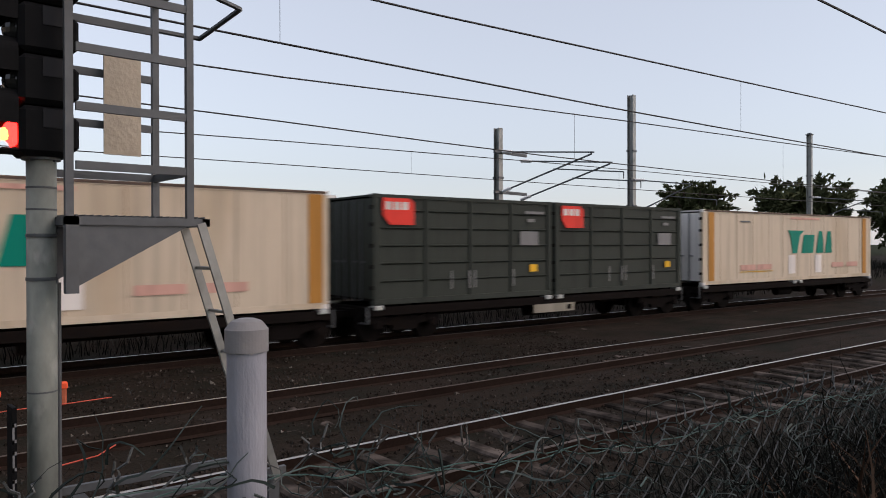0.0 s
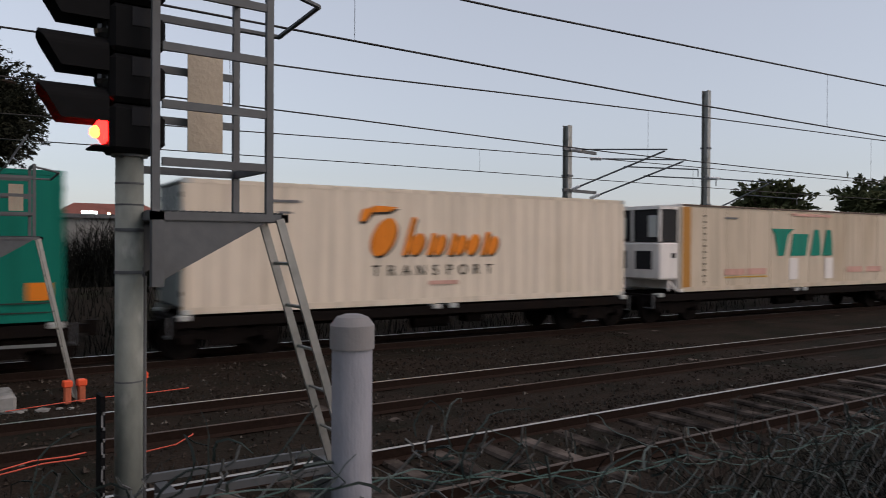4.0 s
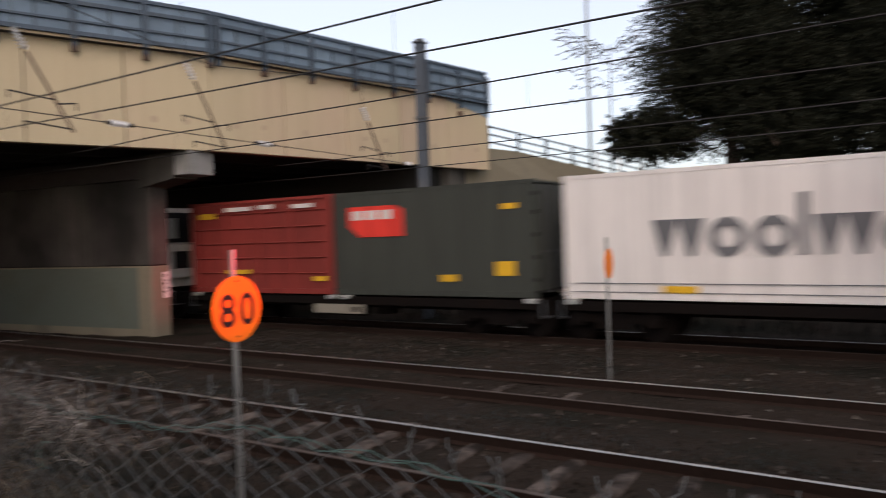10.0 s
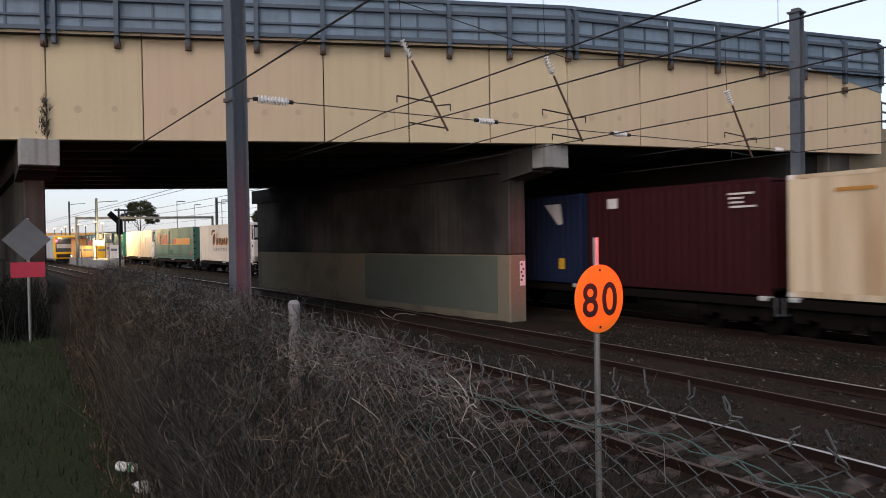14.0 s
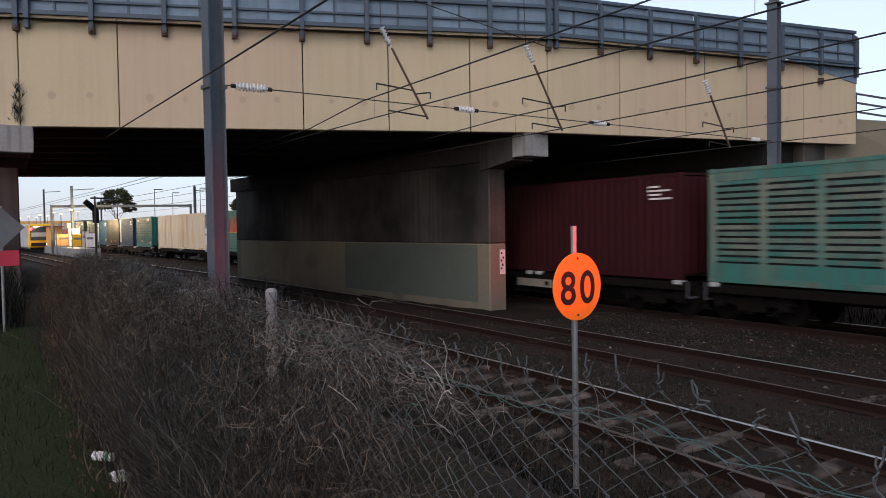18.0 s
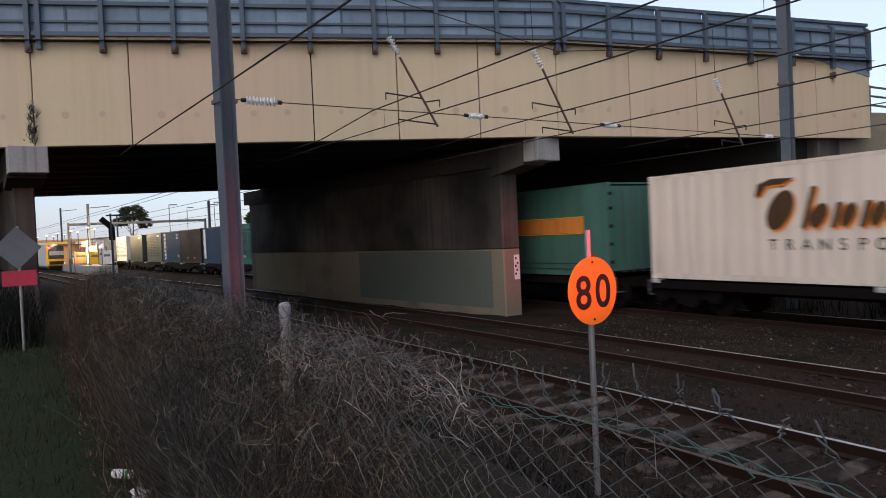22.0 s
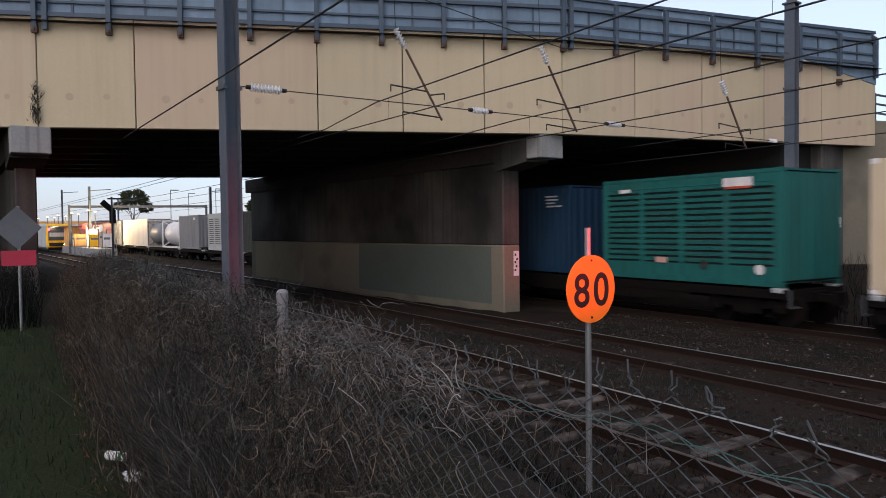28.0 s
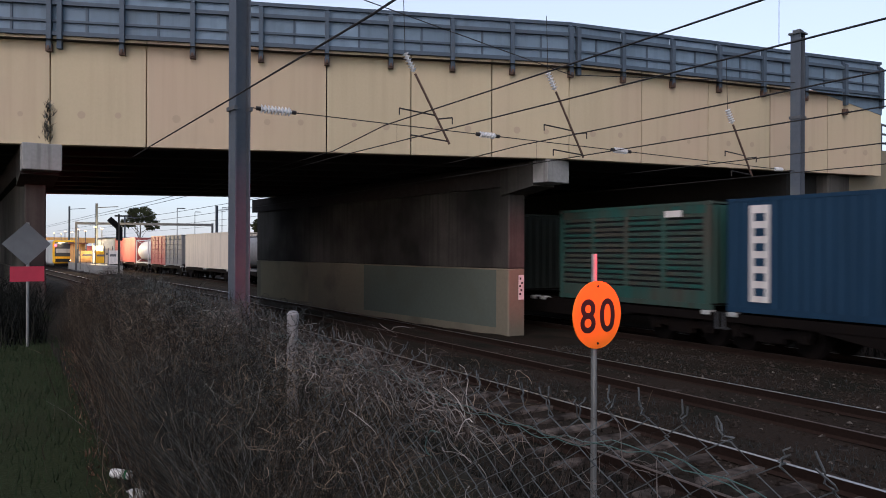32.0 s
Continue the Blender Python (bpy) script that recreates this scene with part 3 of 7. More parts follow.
GREEN = paint("dark_teal_green_paint", (0.005, 0.15, 0.108), dirt=(0.008, 0.115, 0.085))
PALEGREEN = paint("faded_green_paint", (0.062, 0.145, 0.11), dirt=(0.05, 0.11, 0.085), dirt_at=0.45)
TEAL = paint("faded_teal_paint", (0.02, 0.11, 0.095), dirt=(0.027, 0.085, 0.074))
SLATE = paint("dark_slate_grey_paint", (0.034, 0.040, 0.034), dirt=(0.026, 0.029, 0.025))
OLIVE = paint("dark_olive_grey_paint", (0.050, 0.054, 0.046), dirt=(0.040, 0.042, 0.037))
MAROON = paint("dull_maroon_paint", (0.034, 0.0068, 0.0085), dirt=(0.026, 0.0065, 0.0075))
GRIMYTEAL = paint("grimy_grey_teal_paint", (0.022, 0.075, 0.062), dirt=(0.06, 0.06, 0.048), dirt_at=0.42, streak=0.7, streak_tone=(0.045, 0.042, 0.032))
FADEDTEAL = paint("chalky_faded_teal_paint", (0.045, 0.15, 0.125), dirt=(0.16, 0.175, 0.135), dirt_at=0.42, streak=0.7, streak_tone=(0.10, 0.095, 0.07))
REDOX = paint("red_oxide_paint", (0.23, 0.04, 0.033), dirt=(0.17, 0.034, 0.028))
NAVY = paint("navy_blue_paint", (0.010, 0.017, 0.045), dirt=(0.010, 0.014, 0.033))
BLUE = paint("mid_blue_paint", (0.014, 0.038, 0.072), dirt=(0.014, 0.032, 0.057))
ORANGERED = paint("orange_red_paint", (0.40, 0.055, 0.028), dirt=(0.31, 0.05, 0.028))
BROWN = paint("very_dark_brown_paint", (0.017, 0.0125, 0.0115), dirt=(0.015, 0.011, 0.0105))
GREYWHITE = paint("pale_grey_paint", (0.42, 0.43, 0.41), dirt=(0.33, 0.33, 0.31))
MIDGREY = paint("mid_grey_paint", (0.20, 0.20, 0.20), dirt=(0.15, 0.15, 0.15))
PINKRED = paint("faded_pink_red_paint", (0.40, 0.12, 0.11), dirt=(0.3, 0.1, 0.09))
RUSTSTAIN = paint("brown_rust_stain", (0.40, 0.22, 0.09), vary=0.3, dirt=(0.55, 0.36, 0.17), dirt_at=0.45, big=2.5)
BAND = paint("ochre_band", (0.42, 0.20, 0.045), dirt=(0.34, 0.15, 0.03))
BOARD = paint("dirty_side_board", (0.26, 0.235, 0.19), vary=0.3, dirt=(0.15, 0.12, 0.09))
SEAM = paint("dusty_panel_seam", (0.27, 0.20, 0.14))
SOOTEDGE = paint("sooty_roof_edge", (0.10, 0.07, 0.055), vary=0.3)
INK_GREEN = paint("green_marking", (0.0, 0.20, 0.14))
INK_WHITE = paint("white_marking", (0.66, 0.62, 0.58))
INK_ORANGE = paint("orange_marking", (0.72, 0.22, 0.02))
INK_DARK = paint("dark_marking", (0.03, 0.025, 0.02))
INK_GREY = paint("grey_marking", (0.15, 0.15, 0.155))
INK_BROWN = paint("dark_brown_marking", (0.07, 0.04, 0.02))
INK_RED = paint("red_marking", (0.72, 0.055, 0.04))
GREASE = paint("greasy_green", (0.012, 0.085, 0.065), vary=0.3)
INK_BRICK = paint("brick_red_marking", (0.42, 0.065, 0.03))
INK_PINK = paint("faint_pink_marking", (0.56, 0.33, 0.27))
INK_YELLOW = paint("yellow_marking", (0.72, 0.42, 0.03))
INK_LEAF = paint("leaf_green_marking", (0.20, 0.32, 0.13))
INK_LEAFDARK = paint("deep_green_marking", (0.01, 0.17, 0.06))
BRICKORANGE = paint("orange_stripe", (0.62, 0.22, 0.04))
WORKDARK = paint("machinery_and_gap_dark", (0.02, 0.02, 0.022))

HALF = 1.22
TALL = 2.9


def corrugated(bm, x0, x1, z0, z1, y, depth, pitch, out):
    """A wall of upright trapezoid ribs between x0 and x1."""
    xs, n = [], max(2, round((x1 - x0) / pitch))
    p = (x1 - x0) / n
    for k in range(n):
        a = x0 + k * p
        xs += [(a, 0), (a + p * 0.26, 0), (a + p * 0.5, depth), (a + p * 0.76, depth)]
    xs.append((x1, 0))
    lo = [bm.verts.new((x, y - out * d, z0)) for x, d in xs]
    hi = [bm.verts.new((x, y - out * d, z1)) for x, d in xs]
    for i in range(len(xs) - 1):
        bm.faces.new((lo[i], lo[i + 1], hi[i + 1], hi[i]))


def slab(poly, y, thick=0.006, mirror=False):
    """A thin flat shape in the side's plane, from (x, z) points."""
    bm = B()
    fr = [bm.verts.new((x, y - thick, z)) for x, z in poly]
    bk = [bm.verts.new((x, y, z)) for x, z in poly]
    bm.faces.new(fr), bm.faces.new(bk[::-1])
    n = len(poly)
    for i in range(n):
        bm.faces.new((fr[i], fr[(i + 1) % n], bk[(i + 1) % n], bk[i]))
    return bm


def rect(x, z, w, h, lean=0.0):
    return [(x, z), (x + w, z), (x + w + lean, z + h), (x + lean, z + h)]


def mark(parent, name, poly, material, label, y=None, layer=0):
    yy = -HALF - 0.012 - 0.004 * layer if y is None else y
    return part(name, slab(poly, yy), material, parent, label)


def ring(cx, cz, r0, r1, n=28, a0=0.0, a1=360.0, sx=1.0):
    pts = [(cx + sx * r1 * math.cos(radians(a0 + (a1 - a0) * k / n)), cz + r1 * math.sin(radians(a0 + (a1 - a0) * k / n))) for k in range(n + 1)]
    pts += [(cx + sx * r0 * math.cos(radians(a1 - (a1 - a0) * k / n)), cz + r0 * math.sin(radians(a1 - (a1 - a0) * k / n))) for k in range(n + 1)]
    return pts


def words(parent, text, x, z, size, material, y=None):
    """Plain lettering on the side that faces the viewer, letter by letter."""
    for k, letter in enumerate(text):
        cu = bpy.data.curves.new("letter", "FONT")
        cu.body, cu.size, cu.extrude, cu.align_x = letter, size, 0.002, "CENTER"
        ob = new("letter", cu)
        me = bpy.data.meshes.new_from_object(ob)
        bpy.data.objects.remove(ob)
        me.materials.append(material)
        o = new("letter", me)
        o.parent = parent
        o.matrix_basis = pose(x + size * (0.35 + 1.12 * k), -HALF - 0.016 if y is None else y, z, 90, 0, 0)


def container(length, material, label, style="corrugated", end_material=None, unit=0, ud=0.55, tall=TALL, group="freight containers", dull=None):
    """A freight container: its middle at x 0, its floor at z 0, its near side at y -1.22. unit: -1 or 1 puts a cooling unit on that end."""
    c = thing("shipping_container", pose(0, 0, 0), label, "shipping container", group)
    em = end_material or material
    h, e = length / 2, tall
    ur = h - (ud if unit > 0 else 0)
    ul = -h + (ud if unit < 0 else 0)
    post = 0.14
    for out, nm in ((-1, "side_wall"), (1, "far_side_wall")):
        bm = B()
        y = out * HALF
        if style == "corrugated":
            corrugated(bm, ul + post, ur - post, 0.16, e - 0.1, y, 0.017, 0.28, out)
        elif style == "ribbed":
            corrugated(bm, ul + post, ur - post, 0.16, e - 0.1, y, 0.012, 0.42, out)
        elif style == "louvred":
            n = 4
            w = (ur - ul - 2 * post) / n
            rows = round((e - 0.82) / 0.155)
            p = (e - 0.82) / rows
            rb = B()
            prof = [(0.3 * p, 0.06), (0.36 * p, 0.004), (0.94 * p, 0.0), (p, 0.06)]
            le = [rb.verts.new((0.09, y - out * d, z)) for z, d in prof]
            ri = [rb.verts.new((w - 0.09, y - out * d, z)) for z, d in prof]
            for k in range(3):
                rb.faces.new((le[k], le[k + 1], ri[k + 1], ri[k]))
            slat = mesh_of("louvre_slat", rb, material)
            for k in range(n):
                for r in range(rows if out < 0 else 0):
                    shared("louvre_slat", slat, c, pose(ul + post + k * w, 0, 0.5 + r * p))
            for z0, z1 in ((0.16, 0.5), (e - 0.32, e - 0.1)):
                rb = B()
                box(rb, ul + post, y - out * 0.05, z0, ur - post, y - out * 0.012, z1)
                part("side_rail", rb, material, c)
            for k in range(n + 1):
                xx = ul + post + k * w
                rb = B()
                box(rb, max(ul + post, xx - 0.09), y - out * 0.05, 0.5, min(ur - post, xx + 0.09), y - out * 0.004, e - 0.32)
                part("side_post", rb, material, c)
            box(bm, ul + post, y - out * 0.07, 0.16, ur - post, y - out * 0.055, e - 0.1)
        elif style == "panelled":
            n = 4
            w = (ur - ul - 2 * post) / n
            box(bm, ul + post, y - out * 0.06, 0.16, ur - post, y - out * 0.045, e - 0.1)
            for k in range(n + 1):
                xx = ul + post + k * w
                rb = B()
                box(rb, max(ul + post, xx - 0.05), y - out * 0.05, 0.16, min(ur - post, xx + 0.05), y - out * 0.0, e - 0.1)
                part("side_post", rb, material, c)
            for k in range(n):
                xx = ul + post + k * w
                for r in range(1, 6 if out < 0 else 1):
                    zz = 0.16 + r * (e - 0.3) / 5.6
                    rb = B()
                    fr = [rb.verts.new(p) for p in ((xx + 0.12, y - out * 0.046, zz - 0.045), (xx + w - 0.12, y - out * 0.046, zz - 0.045), (xx + w - 0.12, y + out * 0.004, zz), (xx + 0.12, y + out * 0.004, zz), (xx + 0.12, y - out * 0.046, zz + 0.025), (xx + w - 0.12, y - out * 0.046, zz + 0.025))]
                    rb.faces.new((fr[0], fr[1], fr[2], fr[3])), rb.faces.new((fr[3], fr[2], fr[5], fr[4]))
                    part("side_rib", rb, material, c)
        else:
            box(bm, ul + post, y - out * 0.05, 0.16, ur - post, y - out * 0.008, e - 0.1)
            for k in range(1, max(2, round((ur - ul) / 1.2)) if out < 0 else 0):
                xx = ul + k * (ur - ul) / max(2, round((ur - ul) / 1.2))
                sm = B()
                box(sm, xx - 0.011, y - out * 0.009, 0.18, xx + 0.011, y - out * 0.005, e - 0.12)
                part("panel_seam", sm, SEAM if material in (CREAM, YELLOWED) else material, c)
        # behind louvre slats the wall is black: the gaps' shade as colour
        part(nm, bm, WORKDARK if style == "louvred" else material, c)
    bm = B()
    v = box(bm, ul, -HALF + 0.05, e - 0.07, ur, HALF - 0.05, e - 0.02)
    part("roof", bm, em, c)
    bm = B()
    box(bm, ul, -HALF + 0.06, 0.12, ur, HALF - 0.06, 0.17)
    part("floor", bm, DARKSTEEL, c)
    for y in (-1, 1):
        for nm, z0, z1 in (("top_rail", e - 0.1, e - 0.01), ("bottom_rail", 0.015, 0.16)):
            bm = B()
            v = box(bm, ul + 0.1, y * HALF - 0.05 * y, z0, ur - 0.1, y * (HALF + 0.002), z1)
            part(nm, bm, material, c)
    for x in (ul, ur):
        s = 1 if x > 0 else -1
        for y in (-1, 1):
            bm = B()
            v = box(bm, x - s * post, y * (HALF - 0.12), 0.1, x, y * (HALF + 0.004), e - 0.1)
            bevelled(bm, v, 0.012)
            part("corner_post", bm, material, c)
            for z in (0, e - 0.12):
                bm = B()
                v = box(bm, x - s * 0.18, y * (HALF - 0.16), z, x + s * 0.004, y * (HALF + 0.008), z + 0.12)
                bevelled(bm, v, 0.014)
                part("corner_casting", bm, em, c)
        if (unit > 0 and s > 0) or (unit < 0 and s < 0):
            bm = B()
            v = box(bm, x, -HALF + 0.06, 0.1, x + s * 0.08, HALF - 0.06, e - 0.1)
            part("end_wall", bm, WHITE, c)
            u = thing("cooling_unit", pose(0, 0, 0), "", "")
            u.parent = c
            bm = B()
            v = box(bm, x + s * 0.08, -HALF + 0.02, 0.42, x + s * (ud - 0.03), HALF - 0.02, 1.62)
            bevelled(bm, v, 0.05)
            part("lower_casing", bm, WHITE, u, "white machinery casing")
            bm = B()
            v = box(bm, x + s * 0.08, -HALF + 0.06, 1.66, x + s * (ud - 0.15), HALF - 0.06, e - 0.16)
            part("machine_bay", bm, WORKDARK, u, "dark open machine bay")
            for yy in (-HALF + 0.02, HALF - 0.06, -0.02):
                bm = B()
                box(bm, x + s * (ud - 0.13), yy, 1.64, x + s * (ud - 0.05), yy + 0.05, e - 0.12)
                part("upright", bm, WHITE, u)
            bm = B()
            v = box(bm, x + s * 0.08, -HALF + 0.02, e - 0.2, x + s * (ud - 0.05), HALF - 0.02, e - 0.1)
            part("top_casing", bm, WHITE, u)
            for k, (y0, y1, z0, z1) in enumerate(((-0.9, -0.2, 0.75, 1.35), (0.2, 0.9, 0.75, 1.35), (-1.1, -0.75, 1.8, 2.5), (0.25, 0.8, 1.75, 2.45))):
                bm = B()
                box(bm, x + s * (ud - 0.05), y0, z0, x + s * (ud - 0.02), y1, z1)
                part("grille", bm, WORKDARK if k < 2 else GREYWHITE, u)
            bm = B()
            box(bm, x + s * 0.2, -HALF + 0.012, 1.12, x + s * 0.4, -HALF + 0.022, 1.28)
            part("side_vent", bm, WORKDARK, u)
            for yy in (-HALF + 0.06, HALF - 0.1):
                bm = B()
                beam(bm, (x + s * 0.1, yy, 0.06), (x + s * 0.5, yy, 0.42), 0.05, 0.06)
                beam(bm, (x + s * 0.48, yy, 0.05), (x + s * 0.48, yy, 0.45), 0.05, 0.06)
                part("support_frame", bm, WHITE, u)
        elif s > 0 and style in ("corrugated", "louvred", "panelled"):
            bm = B()
            n = 7
            ys = []
            for k in range(n):
                yy = -HALF + 0.1 + k * (2 * HALF - 0.2) / n
                ys += [(yy, 0.04), (yy + 0.1, 0.04), (yy + 0.16, 0.006), (yy + 0.26, 0.006)]
            ys.append((HALF - 0.1, 0.04))
            lo_v = [bm.verts.new((x - d_, yy, 0.1)) for yy, d_ in ys]
            hi_v = [bm.verts.new((x - d_, yy, e - 0.1)) for yy, d_ in ys]
            for k in range(len(ys) - 1):
                bm.faces.new((lo_v[k], lo_v[k + 1], hi_v[k + 1], hi_v[k]))
            part("end_wall", bm, em, c)
        else:
            for y in (-1, 1):
                bm = B()
                v = box(bm, x - s * 0.06, y * 0.01, 0.12, x - s * 0.012, y * (HALF - 0.12), e - 0.12)
                d = part("door", bm, em, c)
                for yy in (0.22, 0.62):
                    bm = B()
                    rod(bm, (x + s * 0.01, y * yy, 0.1), (x + s * 0.01, y * yy, e - 0.12), 0.018, 6)
                    box(bm, x, y * yy - 0.05, 1.1, x + s * 0.03, y * yy + 0.16 * y, 1.15)
                    part("lock_rod", bm, GALVDARK, d)
                for z in (0.4, 0.95, 1.5, 2.05, 2.5):
                    bm = B()
                    box(bm, x - s * 0.03, y * (HALF - 0.16), z, x + s * 0.016, y * (HALF - 0.02), z + 0.1)
                    part("hinge", bm, DARKSTEEL, d)
    return c


def tank(material, label):
    c = thing("tank_container", pose(0, 0, 0), label, "tank container", "freight containers")
    bm = B()
    rings = []
    for x, r in ((-2.85, 0.55), (-2.75, 0.9), (-2.5, 1.12), (2.5, 1.12), (2.75, 0.9), (2.85, 0.55)):
        rings.append([bm.verts.new((x, r * math.cos(a * math.tau / 24), 1.35 + r * math.sin(a * math.tau / 24))) for a in range(24)])
    for a, b in zip(rings, rings[1:]):
        for k in range(24):
            bm.faces.new((a[k], a[(k + 1) % 24], b[(k + 1) % 24], b[k]))
    bm.faces.new(rings[0]), bm.faces.new(rings[-1])
    part("tank", bm, material, c, smooth=True)
    for x in (-2.98, 2.98):
        bm = B()
        for y in (-1.18, 1.18):
            box(bm, x - 0.05, y - 0.05, 0, x + 0.05, y + 0.05, 2.59)
        for z in (0.05, 2.54):
            box(bm, x - 0.05, -1.18, z - 0.05, x + 0.05, 1.18, z + 0.05)
        for y in (-1, 1):
            beam(bm, (x, y * 1.15, 0.1), (x * 0.85, y * 0.5, 0.6), 0.08, 0.08)
            beam(bm, (x, y * 1.15, 2.5), (x, y * 0.4, 2.1), 0.06, 0.06)
        part("end_frame", bm, material, c)
    for y in (-1.16, 1.16):
        bm = B()
        box(bm, -2.95, y - 0.05, 0, 2.95, y + 0.05, 0.14)
        part("bottom_rail", bm, material, c)
    bm = B()
    box(bm, -2.0, -0.3, 2.44, 2.0, 0.3, 2.5)
    rod(bm, (0, 0, 2.45), (0, 0, 2.58), 0.25, 14)
    part("walkway", bm, GALVDARK, c)
    return c


def wagon_kinds():
    """The bogie's meshes, shared by all wagons."""
    bm = B()
    for y in (-1, 1):
        beam(bm, (-1.15, y * 1.0, 0.62), (-0.35, y * 1.0, 0.52), 0.14, 0.2)
        beam(bm, (1.15, y * 1.0, 0.62), (0.35, y * 1.0, 0.52), 0.14, 0.2)
        box(bm, -0.4, y * 0.93, 0.3, 0.4, y * 1.07, 0.66)
        for x in (-0.9, 0.9):
            v = box(bm, x - 0.16, y * 0.9, 0.36, x + 0.16, y * 1.1, 0.66)
            rod(bm, (x, y * 1.06, 0.46), (x, y * 1.16, 0.46), 0.1, 12)
        for k in (-0.22, 0, 0.22):
            rod(bm, (k, y * 1.0, 0.3), (k, y * 1.0, 0.6), 0.08, 8)
    box(bm, -0.3, -1.0, 0.42, 0.3, 1.0, 0.7)
    rod(bm, (0, 0, 0.65), (0, 0, 0.86), 0.3, 14)
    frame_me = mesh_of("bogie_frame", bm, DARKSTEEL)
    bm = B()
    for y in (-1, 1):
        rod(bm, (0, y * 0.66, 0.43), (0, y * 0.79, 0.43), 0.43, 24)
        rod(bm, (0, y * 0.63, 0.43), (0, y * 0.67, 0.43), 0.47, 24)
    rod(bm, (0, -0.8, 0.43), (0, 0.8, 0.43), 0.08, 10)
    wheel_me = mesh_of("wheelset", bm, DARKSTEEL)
    return frame_me, wheel_me


BOGIE_ME, WHEEL_ME = wagon_kinds()
DECKZ = 0.985


def wagon(length, seats, board=False, belly=False):
    """A skeletal flat wagon. seats: where its containers' corners rest."""
    w = thing("flat_wagon", pose(0, 0, 0), "dark brown skeletal container flat wagon", "railway wagon", "freight wagons")
    h = length / 2
    bm = B()
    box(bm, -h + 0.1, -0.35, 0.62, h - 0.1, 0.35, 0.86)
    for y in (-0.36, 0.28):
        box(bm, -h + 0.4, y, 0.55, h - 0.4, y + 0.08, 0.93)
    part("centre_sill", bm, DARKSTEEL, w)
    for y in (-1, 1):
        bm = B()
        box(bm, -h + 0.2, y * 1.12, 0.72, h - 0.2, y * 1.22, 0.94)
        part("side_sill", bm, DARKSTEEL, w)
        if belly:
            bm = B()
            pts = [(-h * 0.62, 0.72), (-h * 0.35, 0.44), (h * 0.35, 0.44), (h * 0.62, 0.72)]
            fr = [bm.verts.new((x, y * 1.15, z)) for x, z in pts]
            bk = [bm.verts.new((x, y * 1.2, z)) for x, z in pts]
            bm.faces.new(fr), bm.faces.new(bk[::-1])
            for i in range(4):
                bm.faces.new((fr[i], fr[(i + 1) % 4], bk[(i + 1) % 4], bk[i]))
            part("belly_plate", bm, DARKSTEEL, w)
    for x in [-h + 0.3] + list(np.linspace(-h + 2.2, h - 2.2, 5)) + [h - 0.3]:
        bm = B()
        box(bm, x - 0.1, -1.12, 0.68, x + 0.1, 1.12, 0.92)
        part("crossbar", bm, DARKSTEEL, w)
    for x in seats:
        for y in (-1, 1):
            bm = B()
            v = box(bm, x - 0.13, y * 1.0, 0.86, x + 0.13, y * 1.27, 0.98)
            bevelled(bm, v, 0.02)
            part("container_seat", bm, GREYWHITE, w, "pale corner seat")
    for x in (-h + 1.35, h - 1.35):
        b = shared("bogie_frame", BOGIE_ME, w, pose(x, 0, 0))
        for dx in (-0.9, 0.9):
            shared("wheelset", WHEEL_ME, b, pose(dx, 0, 0))
    for s in (-1, 1):
        bm = B()
        box(bm, s * (h - 0.1), -0.09, 0.62, s * (h + 0.42), 0.09, 0.8)
        v = box(bm, s * (h + 0.3), -0.16, 0.56, s * (h + 0.5), 0.16, 0.88)
        rod(bm, (s * (h + 0.05), 0.4, 0.6), (s * (h + 0.4), 0.25, 0.35), 0.03, 6)
        part("coupler", bm, DARKSTEEL, w)
        bm = B()
        box(bm, s * (h - 0.12), -1.2, 0.5, s * (h - 0.08), -0.75, 0.54)
        box(bm, s * (h - 0.12), -1.2, 0.5, s * (h - 0.08), -1.16, 0.95)
        part("step", bm, GALVDARK, w)
    bm = B()
    rod(bm, (-0.6, -0.55, 0.5), (0.5, -0.55, 0.5), 0.18, 12)
    box(bm, 1.0, -0.8, 0.42, 1.5, -0.3, 0.7)
    part("brake_gear", bm, DARKSTEEL, w)
    if board:
        bm = B()
        v = box(bm, -0.9, -1.25, 0.46, 0.9, -1.225, 0.72)
        bd = part("side_board", bm, BOARD, w, "dirty pale side board")
        bm = B()
        box(bm, 0.55, -1.256, 0.52, 0.75, -1.251, 0.66)
        part("board_mark", bm, DARKSTEEL, bd)
    return w


# logos are plain leaning bars and shapes in the colours of the originals
def block_logo(c, x, z, size, material, label, lean=0.16):
    """A row of plain leaning blocks."""
    s, g = size, lean
    mark(c, "logo_wedge", [(x - 0.42 * s, z + s), (x - 0.2 * s, z + 0.78 * s), (x - 0.02 * s, z), (x + 0.36 * s, z), (x + 0.62 * s, z + 0.8 * s), (x + 0.98 * s, z + s)], material, label)
    mark(c, "logo_block", rect(x + 0.76 * s, z, 0.98 * s, 0.82 * s, g * s), material, "")
    for dx in (2.02, 2.82):
        mark(c, "logo_wedge", [(x + dx * s, z), (x + (dx + 0.66) * s, z), (x + (dx + 0.5 + g) * s, z + 0.5 * s), (x + (dx + 0.4 + g) * s, z + s), (x + (dx + 0.1 + g) * s, z + s)], material, "")


